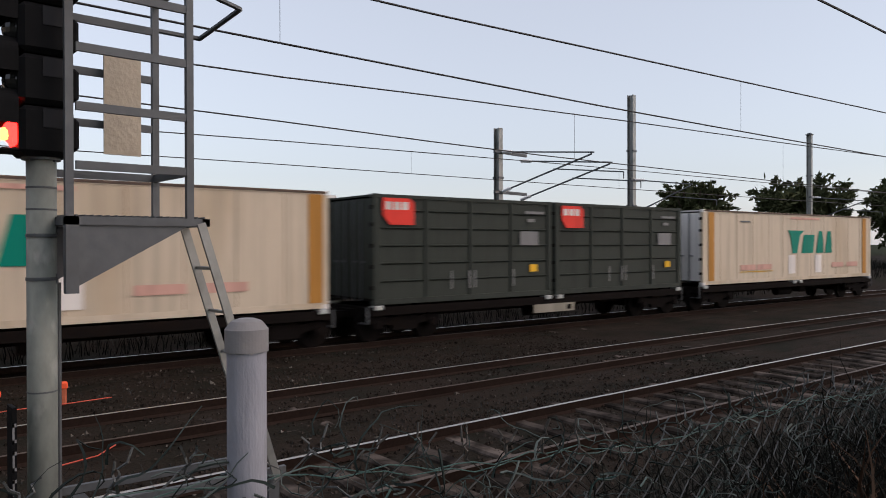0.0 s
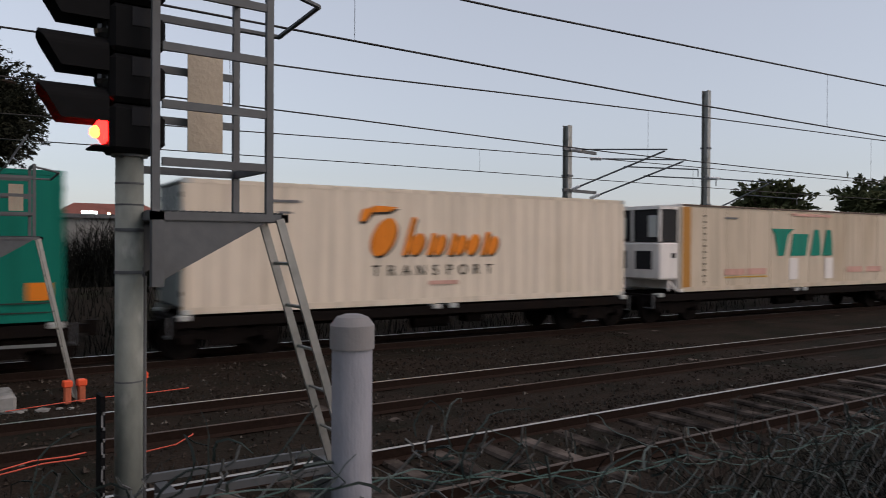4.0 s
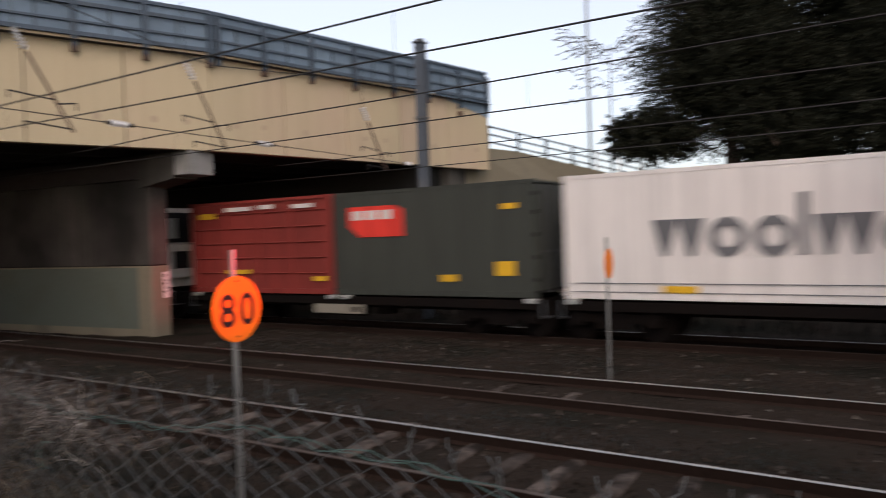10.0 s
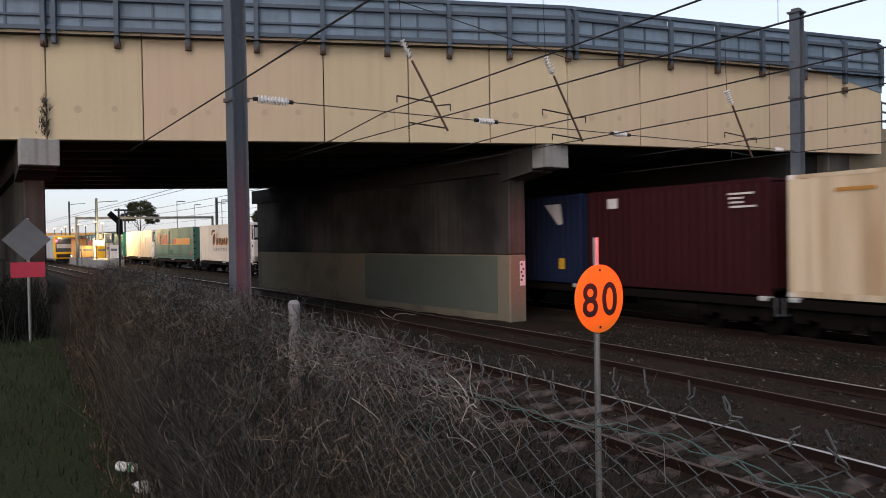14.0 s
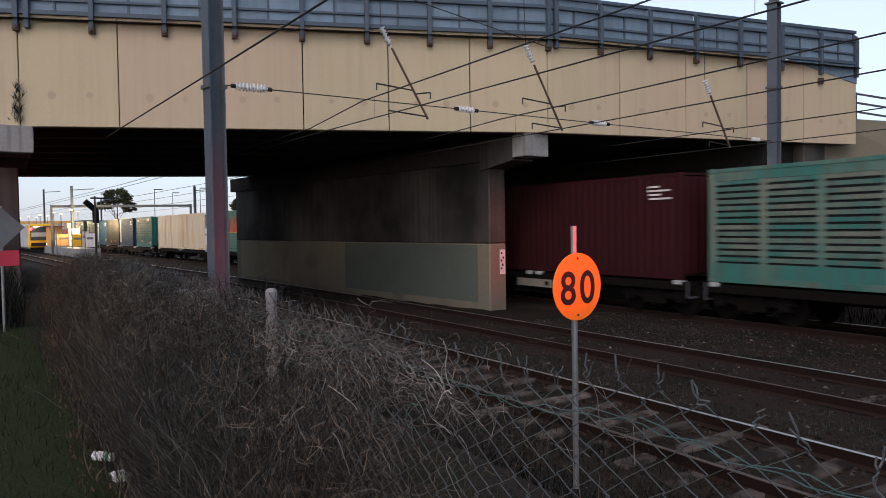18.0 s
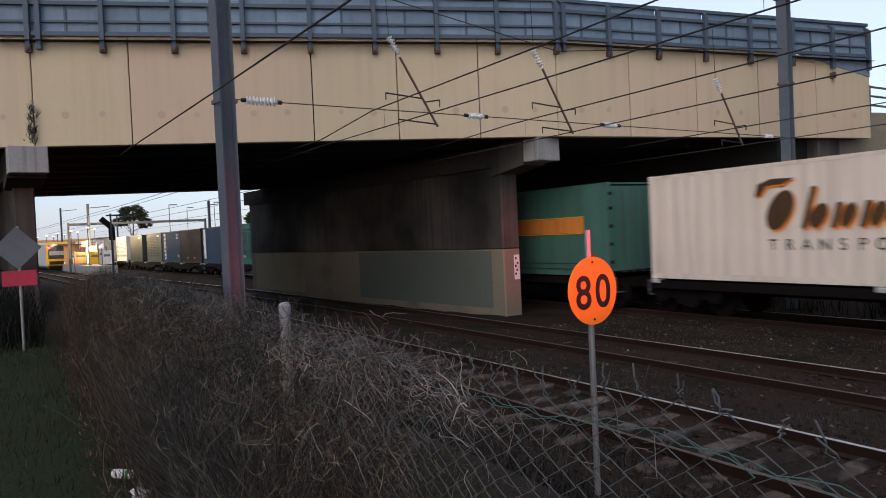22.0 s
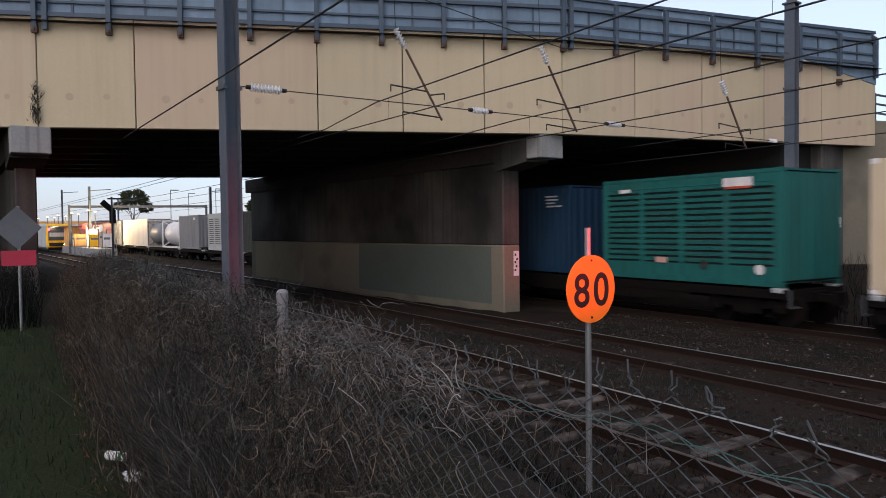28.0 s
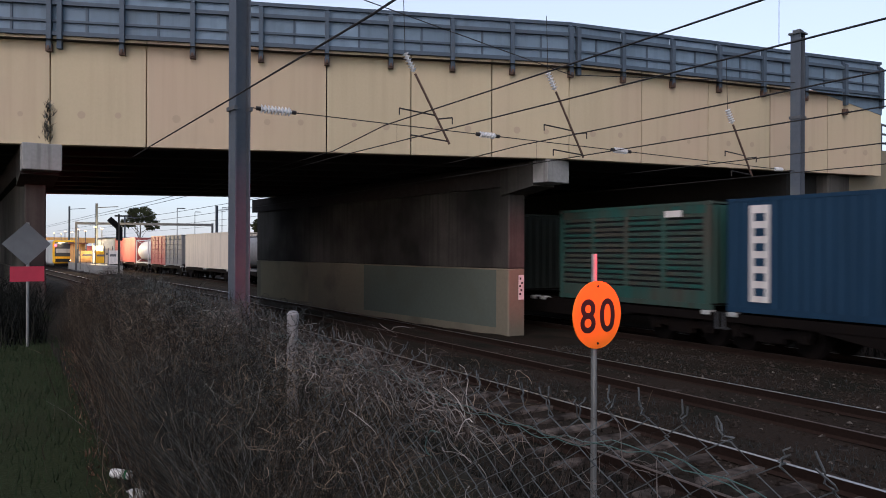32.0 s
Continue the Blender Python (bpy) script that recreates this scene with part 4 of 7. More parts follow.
def script_logo(c, x, z, size, main=None):
    """A handwriting-like row of leaning loops with a darker edge, and a word under it."""
    def leaning(cx, cz, rx, rz, hole, n=20):
        out = [(cx + rx * math.cos(k * math.tau / n) + 0.35 * rz * math.sin(k * math.tau / n), cz + rz * math.sin(k * math.tau / n)) for k in range(n + 1)]
        return out + [(cx + hole * rx * math.cos(k * math.tau / n) + 0.35 * hole * rz * math.sin(k * math.tau / n), cz + hole * rz * math.sin(k * math.tau / n)) for k in range(n, -1, -1)]

    for dx, dz, m, lay in ((0.045, -0.05, INK_DARK if main is None else INK_ORANGE, 0), (0, 0, main or INK_ORANGE, 1)):
        s = size
        mark(c, "logo_swash", [(x - 0.2 * s + dx, z + 0.72 * s + dz), (x - 0.12 * s + dx, z + 0.98 * s + dz), (x + 0.2 * s + dx, z + 1.08 * s + dz), (x + 0.75 * s + dx, z + 1.06 * s + dz), (x + 0.5 * s + dx, z + 0.95 * s + dz), (x + 0.1 * s + dx, z + 0.93 * s + dz), (x - 0.05 * s + dx, z + 0.74 * s + dz)], m, "shadowed script logo" if lay else "", layer=lay)
        mark(c, "logo_blob", leaning(x + 0.40 * s + dx, z + 0.40 * s + dz, 0.30 * s, 0.42 * s, 0.02), m, "", layer=lay)
        xx = x + 0.86 * s
        for w, hgt, loop in ((0.15, 0.85, 0), (0.34, 0.5, 1), (0.17, 0.5, 0), (0.26, 0.48, 1), (0.17, 0.5, 0), (0.26, 0.48, 1), (0.3, 0.5, 1), (0.16, 0.55, 0), (0.26, 0.46, 1)):
            if loop:
                mark(c, "logo_loop", leaning(xx + w * 0.5 * s + dx, z + hgt * 0.5 * s + dz, w * 0.55 * s, hgt * 0.5 * s, 0.04), m, "", layer=lay)
            else:
                mark(c, "logo_stroke", rect(xx + dx, z + dz, s * w * 0.8, s * hgt, 0.3 * s * hgt), m, "", layer=lay)
            xx += s * (w + 0.07)
    words(c, "TRANSPORT", x + size * 0.1, z - size * 0.45, size * 0.34, INK_DARK)


def patch_logo(c, x, z, w, h):
    mark(c, "logo_patch", [(x, z + h * 0.35), (x + w * 0.22, z), (x + w, z), (x + w, z + h * 0.85), (x + w * 0.85, z + h), (x, z + h)], INK_RED, "red patch logo with white bars")
    for k in range(3):
        mark(c, "logo_bar", rect(x + w * (0.08 + 0.26 * k), z + h * 0.56, w * 0.2, h * 0.3), INK_WHITE, "", layer=1)


def round_logo(c, x, z, r):
    mark(c, "logo_disc", ring(x, z, 0.001, r, 24), INK_YELLOW, "yellow disc logo")
    mark(c, "logo_stroke", rect(x - r * 0.2, z - r * 0.5, r * 0.4, r * 0.9, r * 0.1), INK_DARK, "", layer=1)
    for k in range(3):
        mark(c, "logo_bar", rect(x + r * 1.6, z + r * (0.35 - 0.38 * k), r * (0.8 + 0.6 * k), r * 0.12), BAND, "")


def small_marks(c, h, tall, rnd, colour=INK_WHITE):
    for k in range(4):
        mark(c, "stencil_bar", rect(h - 1.15 + 0.02 * k, tall - 0.38 - 0.11 * k, rnd.choice((0.75, 0.6, 0.42)), 0.05), colour, "")


TRAIN = []


def put(ob, middle):
    TRAIN.append((ob, middle))
    return ob


def load(c, left, right):
    put(c, (left + right) / 2)
    return c


def white_tall(left, right, unit):
    n = right - left
    c = container(n, CREAM, "cream insulated container with ochre end bands and green logo", "smooth", WHITE, unit, 1.0 if unit else 0.55)
    h = n / 2
    lo = -h + (1.0 if unit < 0 else 0)
    for x in (lo + 0.1 + (0 if unit else 0.25), h - (0.55 if unit else 0.9)):
        mark(c, "ochre_band", rect(x, 0.16, 0.38, TALL - 0.26), BAND, "ochre vertical band")
    block_logo(c, (-1.42 if unit else -0.4), 1.18, 0.98, INK_GREEN, "green leaning block logo")
    mark(c, "sooty_edge", rect(lo + 0.05, TALL - 0.075, h - lo - 0.1, 0.06), SOOTEDGE, "sooty roof edge")
    mark(c, "pink_bar", rect(-0.6, 2.64, 2.5, 0.1), INK_PINK, "faint pink lettering bar")
    for x in (-4.4, -3.2, 3.0, 4.4):
        mark(c, "pink_bar", rect(x, 0.52, 1.1, 0.22), INK_PINK, "")
    for x in (-0.75, 1.5):
        mark(c, "pale_repair_plate", rect(x, 0.3, 0.55, 0.8), WHITE, "pale repair plate")
    mark(c, "yellow_line", rect(-4.4, 0.44, 2.4, 0.03), INK_YELLOW, "")
    mark(c, "stencil_bar", rect(-4.4, 2.45, 0.7, 0.06), INK_GREY, "")
    if unit < 0:
        for k in range(12):
            mark(c, "rivet_plate", rect(lo + 1.1, 0.3 + 0.2 * k, 0.14, 0.04), DARKSTEEL, "")
    return load(c, left, right)


def build_train():
    rnd = random.Random(3)
    white_tall(26.2, 40.0, 0)
    for a, b in ((18.25, 24.8), (11.55, 18.1)):
        c = container(b - a, SLATE, "dark slate grey panelled container with red patch logo", "panelled")
        patch_logo(c, -3.0, 2.1, 1.0, 0.7)
        h = (b - a) / 2
        for x, z, w, hh in ((2.1, 2.5, 0.8, 0.08), (1.9, 1.55, 0.75, 0.42), (2.2, 2.25, 0.3, 0.1)):
            mark(c, "stencil_bar", rect(x, z, w, hh), MIDGREY, "")
        mark(c, "yellow_label", rect(2.3, 0.75, 0.3, 0.22), INK_YELLOW, "small yellow label")
        for x in (-0.75, -0.1, 0.1, 1.6):
            mark(c, "door_handle", rect(x, 0.35, 0.05, 0.5), MIDGREY, "")
        load(c, a, b)
    white_tall(-4.95, 10.25, -1)
    n = 13.1
    c = container(n, OFFWHITE, "off-white ribbed container with orange script logo", "ribbed", GREYWHITE, 0)
    script_logo(c, -2.25, 1.25, 1.12)
    mark(c, "stencil_bar", rect(-4.7, 2.45, 0.75, 0.06), INK_GREY, "")
    mark(c, "stencil_bar", rect(-4.5, 2.2, 0.35, 0.05), INK_GREY, "")
    mark(c, "pink_bar", rect(-0.5, 0.5, 0.9, 0.1), INK_PINK, "")
    load(c, -19.7, -6.4)
    n = 14.8
    c = container(n, GREEN, "dark teal green container with a pale block logo", "smooth")
    block_logo(c, -1.9, 1.12, 0.95, INK_WHITE, "pale leaning block logo", 0.3)
    for x in (-5.1, 4.57):
        mark(c, "yellow_label", rect(x, 0.2, 0.68, 0.13), INK_YELLOW, "yellow label at the bottom edge")
    mark(c, "orange_label", rect(6.78, 0.42, 0.4, 0.34), INK_ORANGE, "")
    for z in (0.36, 0.18):
        mark(c, "dark_line", rect(-7.2, z, 14.4, 0.025), SLATE, "")
    mark(c, "dark_stain", [(5.1, 0.75), (5.5, 0.7), (5.7, 1.3), (5.6, 1.95), (5.3, 2.1), (5.15, 1.6)], GREASE, "dark grease stain")
    load(c, -36.65, -21.8)
    n = 14.25
    c = container(n, YELLOWED, "yellowed cream container with rusty stains", "smooth", None, 1)
    for x, z, w, hh in ((-6.6, 0.75, 0.22, 0.55), (-6.25, 0.3, 0.5, 0.12), (-5.5, 0.26, 0.6, 0.1), (-4.6, 0.75, 0.16, 0.4), (-4.4, 0.34, 0.3, 0.16), (-1.2, 0.27, 0.7, 0.08), (1.9, 0.34, 0.4, 0.12), (3.6, 0.26, 0.5, 0.09), (5.6, 0.4, 0.3, 0.22), (6.0, 0.75, 0.12, 0.5), (-6.3, 2.66, 0.4, 0.1), (0.4, 1.25, 0.1, 0.3)):
        edge = [0.75 + 0.45 * noise.noise((x * 3 + math.cos(a) * 1.6, z * 5 + math.sin(a) * 1.6, 2.0)) for a in (k * math.tau / 18 for k in range(18))]
        mark(c, "rust_stain", [(x + w * e * math.cos(k * math.tau / 18), z + hh * e * math.sin(k * math.tau / 18)) for k, e in enumerate(edge)], RUSTSTAIN, "brown rust stain")
    for x, z, w in ((-3.9, 2.45, 0.8), (-0.2, 0.42, 0.7), (3.5, 0.4, 0.5)):
        mark(c, "stencil_bar", rect(x, z, w, 0.07), BAND, "")
    mark(c, "dark_line", rect(-7, 0.2, 13.4, 0.03), RUSTYCREAM, "")
    load(c, -51.65, -37.4)
    n = 14.8
    c = container(n, WHITE, "clean white container with grey word shapes and a green ring logo", "smooth")
    for shape, x0, x1, hgt in (("wedge", -5.3, -4.75, 0.8), ("wedge", -4.75, -4.2, 0.8), ("disc", -4.1, -3.35, 0.8), ("disc", -3.22, -2.47, 0.8), ("bar", -2.38, -2.2, 1.25), ("wedge", -2.12, -1.57, 0.8), ("wedge", -1.57, -1.02, 0.8), ("disc", -0.95, -0.2, 0.8),
                               ("bar", -0.08, 0.12, 0.8), ("bar", 0.4, 0.6, 1.05), ("bar", 0.9, 1.1, 1.15), ("bar", 1.4, 1.6, 0.75), ("disc", 1.8, 2.35, 0.8)):
        z0, w = 0.98, x1 - x0
        if shape == "wedge":
            mark(c, "word_wedge", [(x0, z0 + hgt), (x1, z0 + hgt), ((x0 + x1) / 2 + 0.06, z0), ((x0 + x1) / 2 - 0.06, z0)], INK_GREY, "grey pointed word shape")
        elif shape == "disc":
            mark(c, "word_disc", ring((x0 + x1) / 2, z0 + 0.4, 0.22, 0.42, 20, sx=w / 0.84), INK_GREY, "grey rounded word shape")
        else:
            mark(c, "word_bar", rect(x0, z0, w, hgt), INK_GREY, "")
    lx, lz = 4.3, 1.45
    mark(c, "logo_ring", ring(lx - 0.32, lz, 0.42, 0.74, 24, 60, 330), INK_LEAF, "green ring logo")
    mark(c, "logo_ring", ring(lx + 0.32, lz, 0.42, 0.74, 24, -150, 120), INK_LEAF, "", layer=1)
    mark(c, "logo_ring", ring(lx, lz - 0.02, 0.16, 0.34, 20), INK_LEAF, "", layer=2)
    mark(c, "logo_ring", ring(lx, lz - 0.28, 0.3, 0.5, 20, 200, 340), INK_LEAFDARK, "", layer=3)
    mark(c, "logo_leaf", ring(lx + 0.05, lz + 0.78, 0.16, 0.36, 14, 40, 170), INK_LEAF, "")
    for x in (-5.1, 4.55):
        mark(c, "yellow_label", rect(x, 0.17, 0.75, 0.16), INK_YELLOW, "yellow label at the bottom edge")
    mark(c, "yellow_label", rect(6.55, 0.55, 0.36, 0.36), INK_YELLOW, "")
    for z in (0.37, 0.17):
        mark(c, "dark_line", rect(-7.2, z, 14.4, 0.022), INK_GREY, "")
    load(c, -67.9, -53.1)
    c = container(6.3, OLIVE, "dark olive grey container with red patch logo", "smooth")
    patch_logo(c, -2.6, 1.62, 1.9, 0.85)
    mark(c, "yellow_label", rect(0.45, 0.4, 0.5, 0.18), INK_YELLOW, "yellow label")
    mark(c, "orange_label", rect(2.08, 0.55, 0.54, 0.36), INK_YELLOW, "orange label")
    mark(c, "stencil_bar", rect(2.3, 2.2, 0.4, 0.14), INK_YELLOW, "")
    load(c, -74.95, -68.65)
    c = container(6.0, REDOX, "red oxide panelled container with yellow bars", "panelled")
    for x, z, w, hh in ((-2.55, 2.36, 0.75, 0.18), (-1.35, 2.56, 1.15, 0.13), (0.15, 2.58, 0.6, 0.13), (1.55, 2.55, 0.8, 0.12), (-1.35, 0.6, 1.05, 0.13), (2.3, 0.4, 0.5, 0.13)):
        mark(c, "yellow_bar", rect(x, z, w, hh), INK_YELLOW if z < 2.52 else INK_WHITE, "yellow lettering bar")
    load(c, -81.05, -75.05)
    c = container(14.35, RUSTYCREAM, "stained cream ribbed container with a cooling unit", "ribbed", WHITE, 1)
    for x, z, w in ((-6.0, 2.45, 0.9), (0.5, 1.3, 0.4), (0.2, 0.6, 0.5)):
        mark(c, "stencil_bar", rect(x, z, w, 0.08), BAND, "")
    load(c, -96.85, -82.5)
    c = container(6.4, MAROON, "dull maroon ribbed freight container", "corrugated")
    small_marks(c, 3.2, TALL, rnd)
    mark(c, "white_label", rect(-2.3, 2.35, 0.42, 0.3), INK_WHITE, "small white label")
    load(c, -103.7, -97.3)
    c = container(6.75, NAVY, "navy blue ribbed container with white star shapes", "corrugated")
    for k in range(4):
        mark(c, "logo_star", [(-2.6 + 0.28 * k, 2.3 - 0.06 * k), (-2.42 + 0.28 * k, 2.36 - 0.06 * k), (-2.2 + 0.28 * k, 2.26), (-2.42 + 0.28 * k, 2.22 - 0.06 * k)], INK_WHITE, "white star logo")
    for k in range(6):
        mark(c, "logo_bar", rect(-1.2 + 0.28 * k, 2.32, 0.2, 0.2), INK_WHITE, "")
    mark(c, "logo_flash", [(1.6, 2.6), (2.3, 1.9), (2.5, 1.95), (2.4, 2.6)], INK_WHITE, "pale corner flash")
    mark(c, "yellow_label", rect(2.3, 0.45, 0.28, 0.36), INK_YELLOW, "yellow label")
    load(c, -110.7, -103.95)
    c = container(6.05, ORANGERED, "bright orange red ribbed container", "corrugated")
    mark(c, "orange_edge", rect(2.8, 0.1, 0.22, 2.7), INK_ORANGE, "orange corner edge")
    small_marks(c, 3.0, TALL, rnd)
    load(c, -116.95, -110.9)
    c = container(6.0, FADEDTEAL, "faded chalky teal louvred freight container", "louvred")
    mark(c, "white_label", rect(1.6, 2.55, 0.6, 0.2), INK_WHITE, "white label")
    load(c, -123.1, -117.1)
    c = container(12.2, MAROON, "dull maroon long container with yellow disc logo", "corrugated")
    round_logo(c, -4.95, 2.2, 0.36)
    small_marks(c, 6.1, TALL, rnd)
    load(c, -136.1, -123.9)
    c = container(13.3, OFFWHITE, "off-white ribbed container with dark script logo and cooling unit", "ribbed", WHITE, 1)
    script_logo(c, -3.0, 1.3, 1.12, INK_BROWN)
    mark(c, "yellow_label", rect(3.0, 2.45, 0.7, 0.16), INK_YELLOW, "yellow label")
    load(c, -150.3, -137.0)
    c = container(14.45, PALEGREEN, "faded green container with a long orange stripe", "smooth")
    mark(c, "orange_stripe", rect(1.35, 1.38, 4.8, 0.48), BRICKORANGE, "orange stripe with a thin yellow edge")
    mark(c, "red_block", rect(0.05, 1.38, 1.25, 0.48, 0.35), INK_BRICK, "red block before the stripe")
    mark(c, "yellow_line", rect(-4.2, 1.34, 10.3, 0.03), INK_YELLOW, "")
    mark(c, "yellow_line", rect(0.3, 1.87, 5.85, 0.03), INK_YELLOW, "")
    block_logo(c, -5.4, 1.36, 1.05, INK_BRICK, "red leaning block logo", 0.5)
    mark(c, "dark_stain", rect(-1.6, 0.55, 0.35, 2.1, 0.1), GREASE, "dark grease stain")
    mark(c, "dark_stain", rect(-1.7, 0.45, 1.9, 0.42), GREASE, "")
    for z in (0.2, 0.38):
        mark(c, "dark_line", rect(-7.0, z, 14.0, 0.03), SLATE, "")
    mark(c, "red_label", rect(6.3, 0.4, 0.3, 0.3), INK_BRICK, "")
    load(c, -166.35, -151.9)
    c = container(13.9, RUSTYCREAM, "rust-streaked cream container with a cooling unit", "ribbed", WHITE, 1)
    for k, x in enumerate((-4.8, -2.3, 0.6, 3.1)):
        mark(c, "rust_streak", rect(x, 0.3, 0.3 + 0.1 * (k % 2), 2.3 - 0.4 * (k % 2)), YELLOWED, "")
    load(c, -181.2, -167.3)
    c = container(6.0, TEAL, "weathered teal louvred freight container", "louvred")
    mark(c, "white_label", rect(1.35, 2.5, 0.85, 0.22), INK_WHITE, "pale label with a red foot")
    mark(c, "red_label", rect(1.4, 2.44, 0.75, 0.06), INK_BRICK, "")
    mark(c, "white_label", rect(-2.3, 2.5, 0.45, 0.1), INK_WHITE, "")
    mark(c, "white_dot", ring(2.4, 0.42, 0.01, 0.13, 16), INK_WHITE, "white round label")
    mark(c, "stencil_bar", rect(-0.9, 0.5, 0.4, 0.16), INK_PINK, "")
    mark(c, "dark_dot", ring(0.75, 0.5, 0.01, 0.13, 16), SLATE, "")
    load(c, -189.25, -183.25)
    c = container(6.05, BLUE, "blue ribbed container with white strip", "corrugated")
    mark(c, "white_strip", rect(-2.7, 0.4, 0.5, 2.35), INK_WHITE, "upright white strip")
    small_marks(c, 3.0, TALL, rnd)
    load(c, -196.85, -190.8)
    c = container(6.1, BROWN, "very dark brown ribbed container", "corrugated")
    for x in (-1.1, 0.9):
        mark(c, "orange_label", rect(x, 0.4, 0.28, 0.12), INK_ORANGE, "")
    load(c, -203.45, -197.35)
    c = container(6.05, BLUE, "mid blue ribbed container with white strip", "corrugated")
    mark(c, "white_strip", rect(-2.35, 0.3, 0.55, 2.4), INK_WHITE, "upright white strip")
    for k in range(6):
        mark(c, "strip_bar", rect(-2.22, 0.45 + 0.37 * k, 0.3, 0.2), BLUE, "", layer=1)
    small_marks(c, 3.0, TALL, rnd)
    mark(c, "yellow_label", rect(2.2, 0.5, 0.3, 0.22), INK_YELLOW, "")
    load(c, -209.65, -203.6)
    for a, b, m, st, lab in ((-216.25, -210.2, GRIMYTEAL, "louvred", "grimy grey teal louvred freight container"), (-224.5, -218.5, SLATE, "corrugated", "dark grey ribbed container"),
                             (-232.5, -226.5, GREYWHITE, "louvred", "pale grey louvred container"), (-241.0, -235.0, MIDGREY, "corrugated", "mid grey ribbed freight container")):
        c = container(b - a, m, lab, st)
        mark(c, "white_label", rect(1.5, 2.5, 0.6, 0.18), INK_WHITE, "")
        load(c, a, b)
    load(tank(WHITE, "white tank container in a steel frame"), -247.1, -241.2)
    load(tank(MIDGREY, "grey tank container in a steel frame"), -253.0, -247.3)
    for a, b, m, st, lab in ((-265.6, -253.4, OFFWHITE, "smooth", "plain off-white long container"), (-272.9, -266.9, MIDGREY, "panelled", "plain mid grey panelled container"), (-279.1, -273.1, PINKRED, "panelled", "faded red panelled container")):
        load(container(b - a, m, lab, st), a, b)
    load(tank(WHITE, "white tank container in a steel frame"), -286.4, -280.6)
    for a, b, m, st, lab in ((-299.2, -287.0, PINKRED, "corrugated", "faded red long container"), (-312.7, -300.5, GREYWHITE, "corrugated", "pale grey long container")):
        load(container(b - a, m, lab, st), a, b)
    # wagons under them: left and right ends of each load
    for a, b, belly, board in ((26.2, 40.0, 0, 0), (11.55, 24.8, 0, 1), (-5.0, 10.25, 0, 0), (-19.7, -6.4, 0, 0), (-36.65, -21.8, 0, 0), (-51.65, -37.4, 0, 0), (-67.9, -53.1, 0, 0), (-81.05, -68.65, 0, 1), (-96.85, -82.5, 0, 0),
                               (-110.7, -97.3, 0, 0), (-123.1, -110.9, 0, 0), (-136.1, -123.9, 0, 1), (-150.3, -137.0, 0, 0), (-166.35, -151.9, 0, 0), (-181.2, -167.3, 0, 0), (-196.85, -183.25, 1, 0), (-209.65, -197.35, 1, 0), (-224.5, -210.2, 1, 0), (-241.0, -226.5, 0, 0),
                               (-253.0, -241.2, 0, 0), (-265.6, -253.4, 0, 0), (-279.1, -266.9, 0, 0), (-286.4, -280.6, 0, 0), (-299.2, -287.0, 0, 0), (-312.7, -300.5, 0, 0)):
        n, mid = b - a, (a + b) / 2
        seats = [-n / 2 + 0.15, n / 2 - 0.15]
        if n > 12:
            seats += [-0.25, 0.25]
        put(wagon(n + 0.5, seats, bool(board), bool(belly)), mid)


build_train()


def motions():
    for ob, s in TRAIN:
        top = DECKZ if "container" in ob.name else 0.0
        rows = []
        for t in (0.0, 4.0, 8.0, 12.0, 16.0, 20.0, 24.0, 28.0, 32.0):
            x = s + SPEED * t
            rows.append((t, pose(x, FREIGHT + bend(x), top, 0, 0, lie(x))))
        walk(ob, rows)

# ---- masts and overhead wires ----
MASTGREY = surface("blue_grey_mast_steel", (0.085, 0.10, 0.12), 0.6, metal=0.2, vary=0.15, grain=10, bump=0.08, dirt=(0.11, 0.12, 0.13), big=1.5)


def mast(x, y, top, label, base=-0.2, size=0.3, cap=True, steel=None):
    m = thing("overhead_line_mast", pose(x, y, 0, 0, 0, 8), label, "mast", "overhead line masts")
    bm = B()
    s = size / 2
    f = 0.014
    prof = [(-s, -s), (s, -s), (s, -s + 2 * f), (f, -s + 2 * f), (f, s - 2 * f), (s, s - 2 * f), (s, s), (-s, s), (-s, s - 2 * f), (-f, s - 2 * f), (-f, -s + 2 * f), (-s, -s + 2 * f)]
    lo = [bm.verts.new((px, py, base)) for px, py in prof]
    hi = [bm.verts.new((px, py, top)) for px, py in prof]
    bm.faces.new(hi)
    for i in range(12):
        bm.faces.new((lo[i], lo[(i + 1) % 12], hi[(i + 1) % 12], hi[i]))
    part("column", bm, steel or MASTGREY, m)
    if cap:
        bm = B()
        v = box(bm, -s - 0.05, -s - 0.05, top, s + 0.05, s + 0.05, top + 0.05)
        box(bm, -s + 0.04, -s + 0.04, top + 0.05, s - 0.04, s - 0.04, top + 0.14)
        part("cap_plate", bm, GALVDARK, m)
    for z in (top * 0.45, top * 0.72):
        for dy in (-s, s):
            bm = B()
            box(bm, -s - 0.03, dy - 0.035, z, s + 0.03, dy + 0.035, z + 0.08)
            part("clamp_band", bm, GALVDARK, m)
    return m


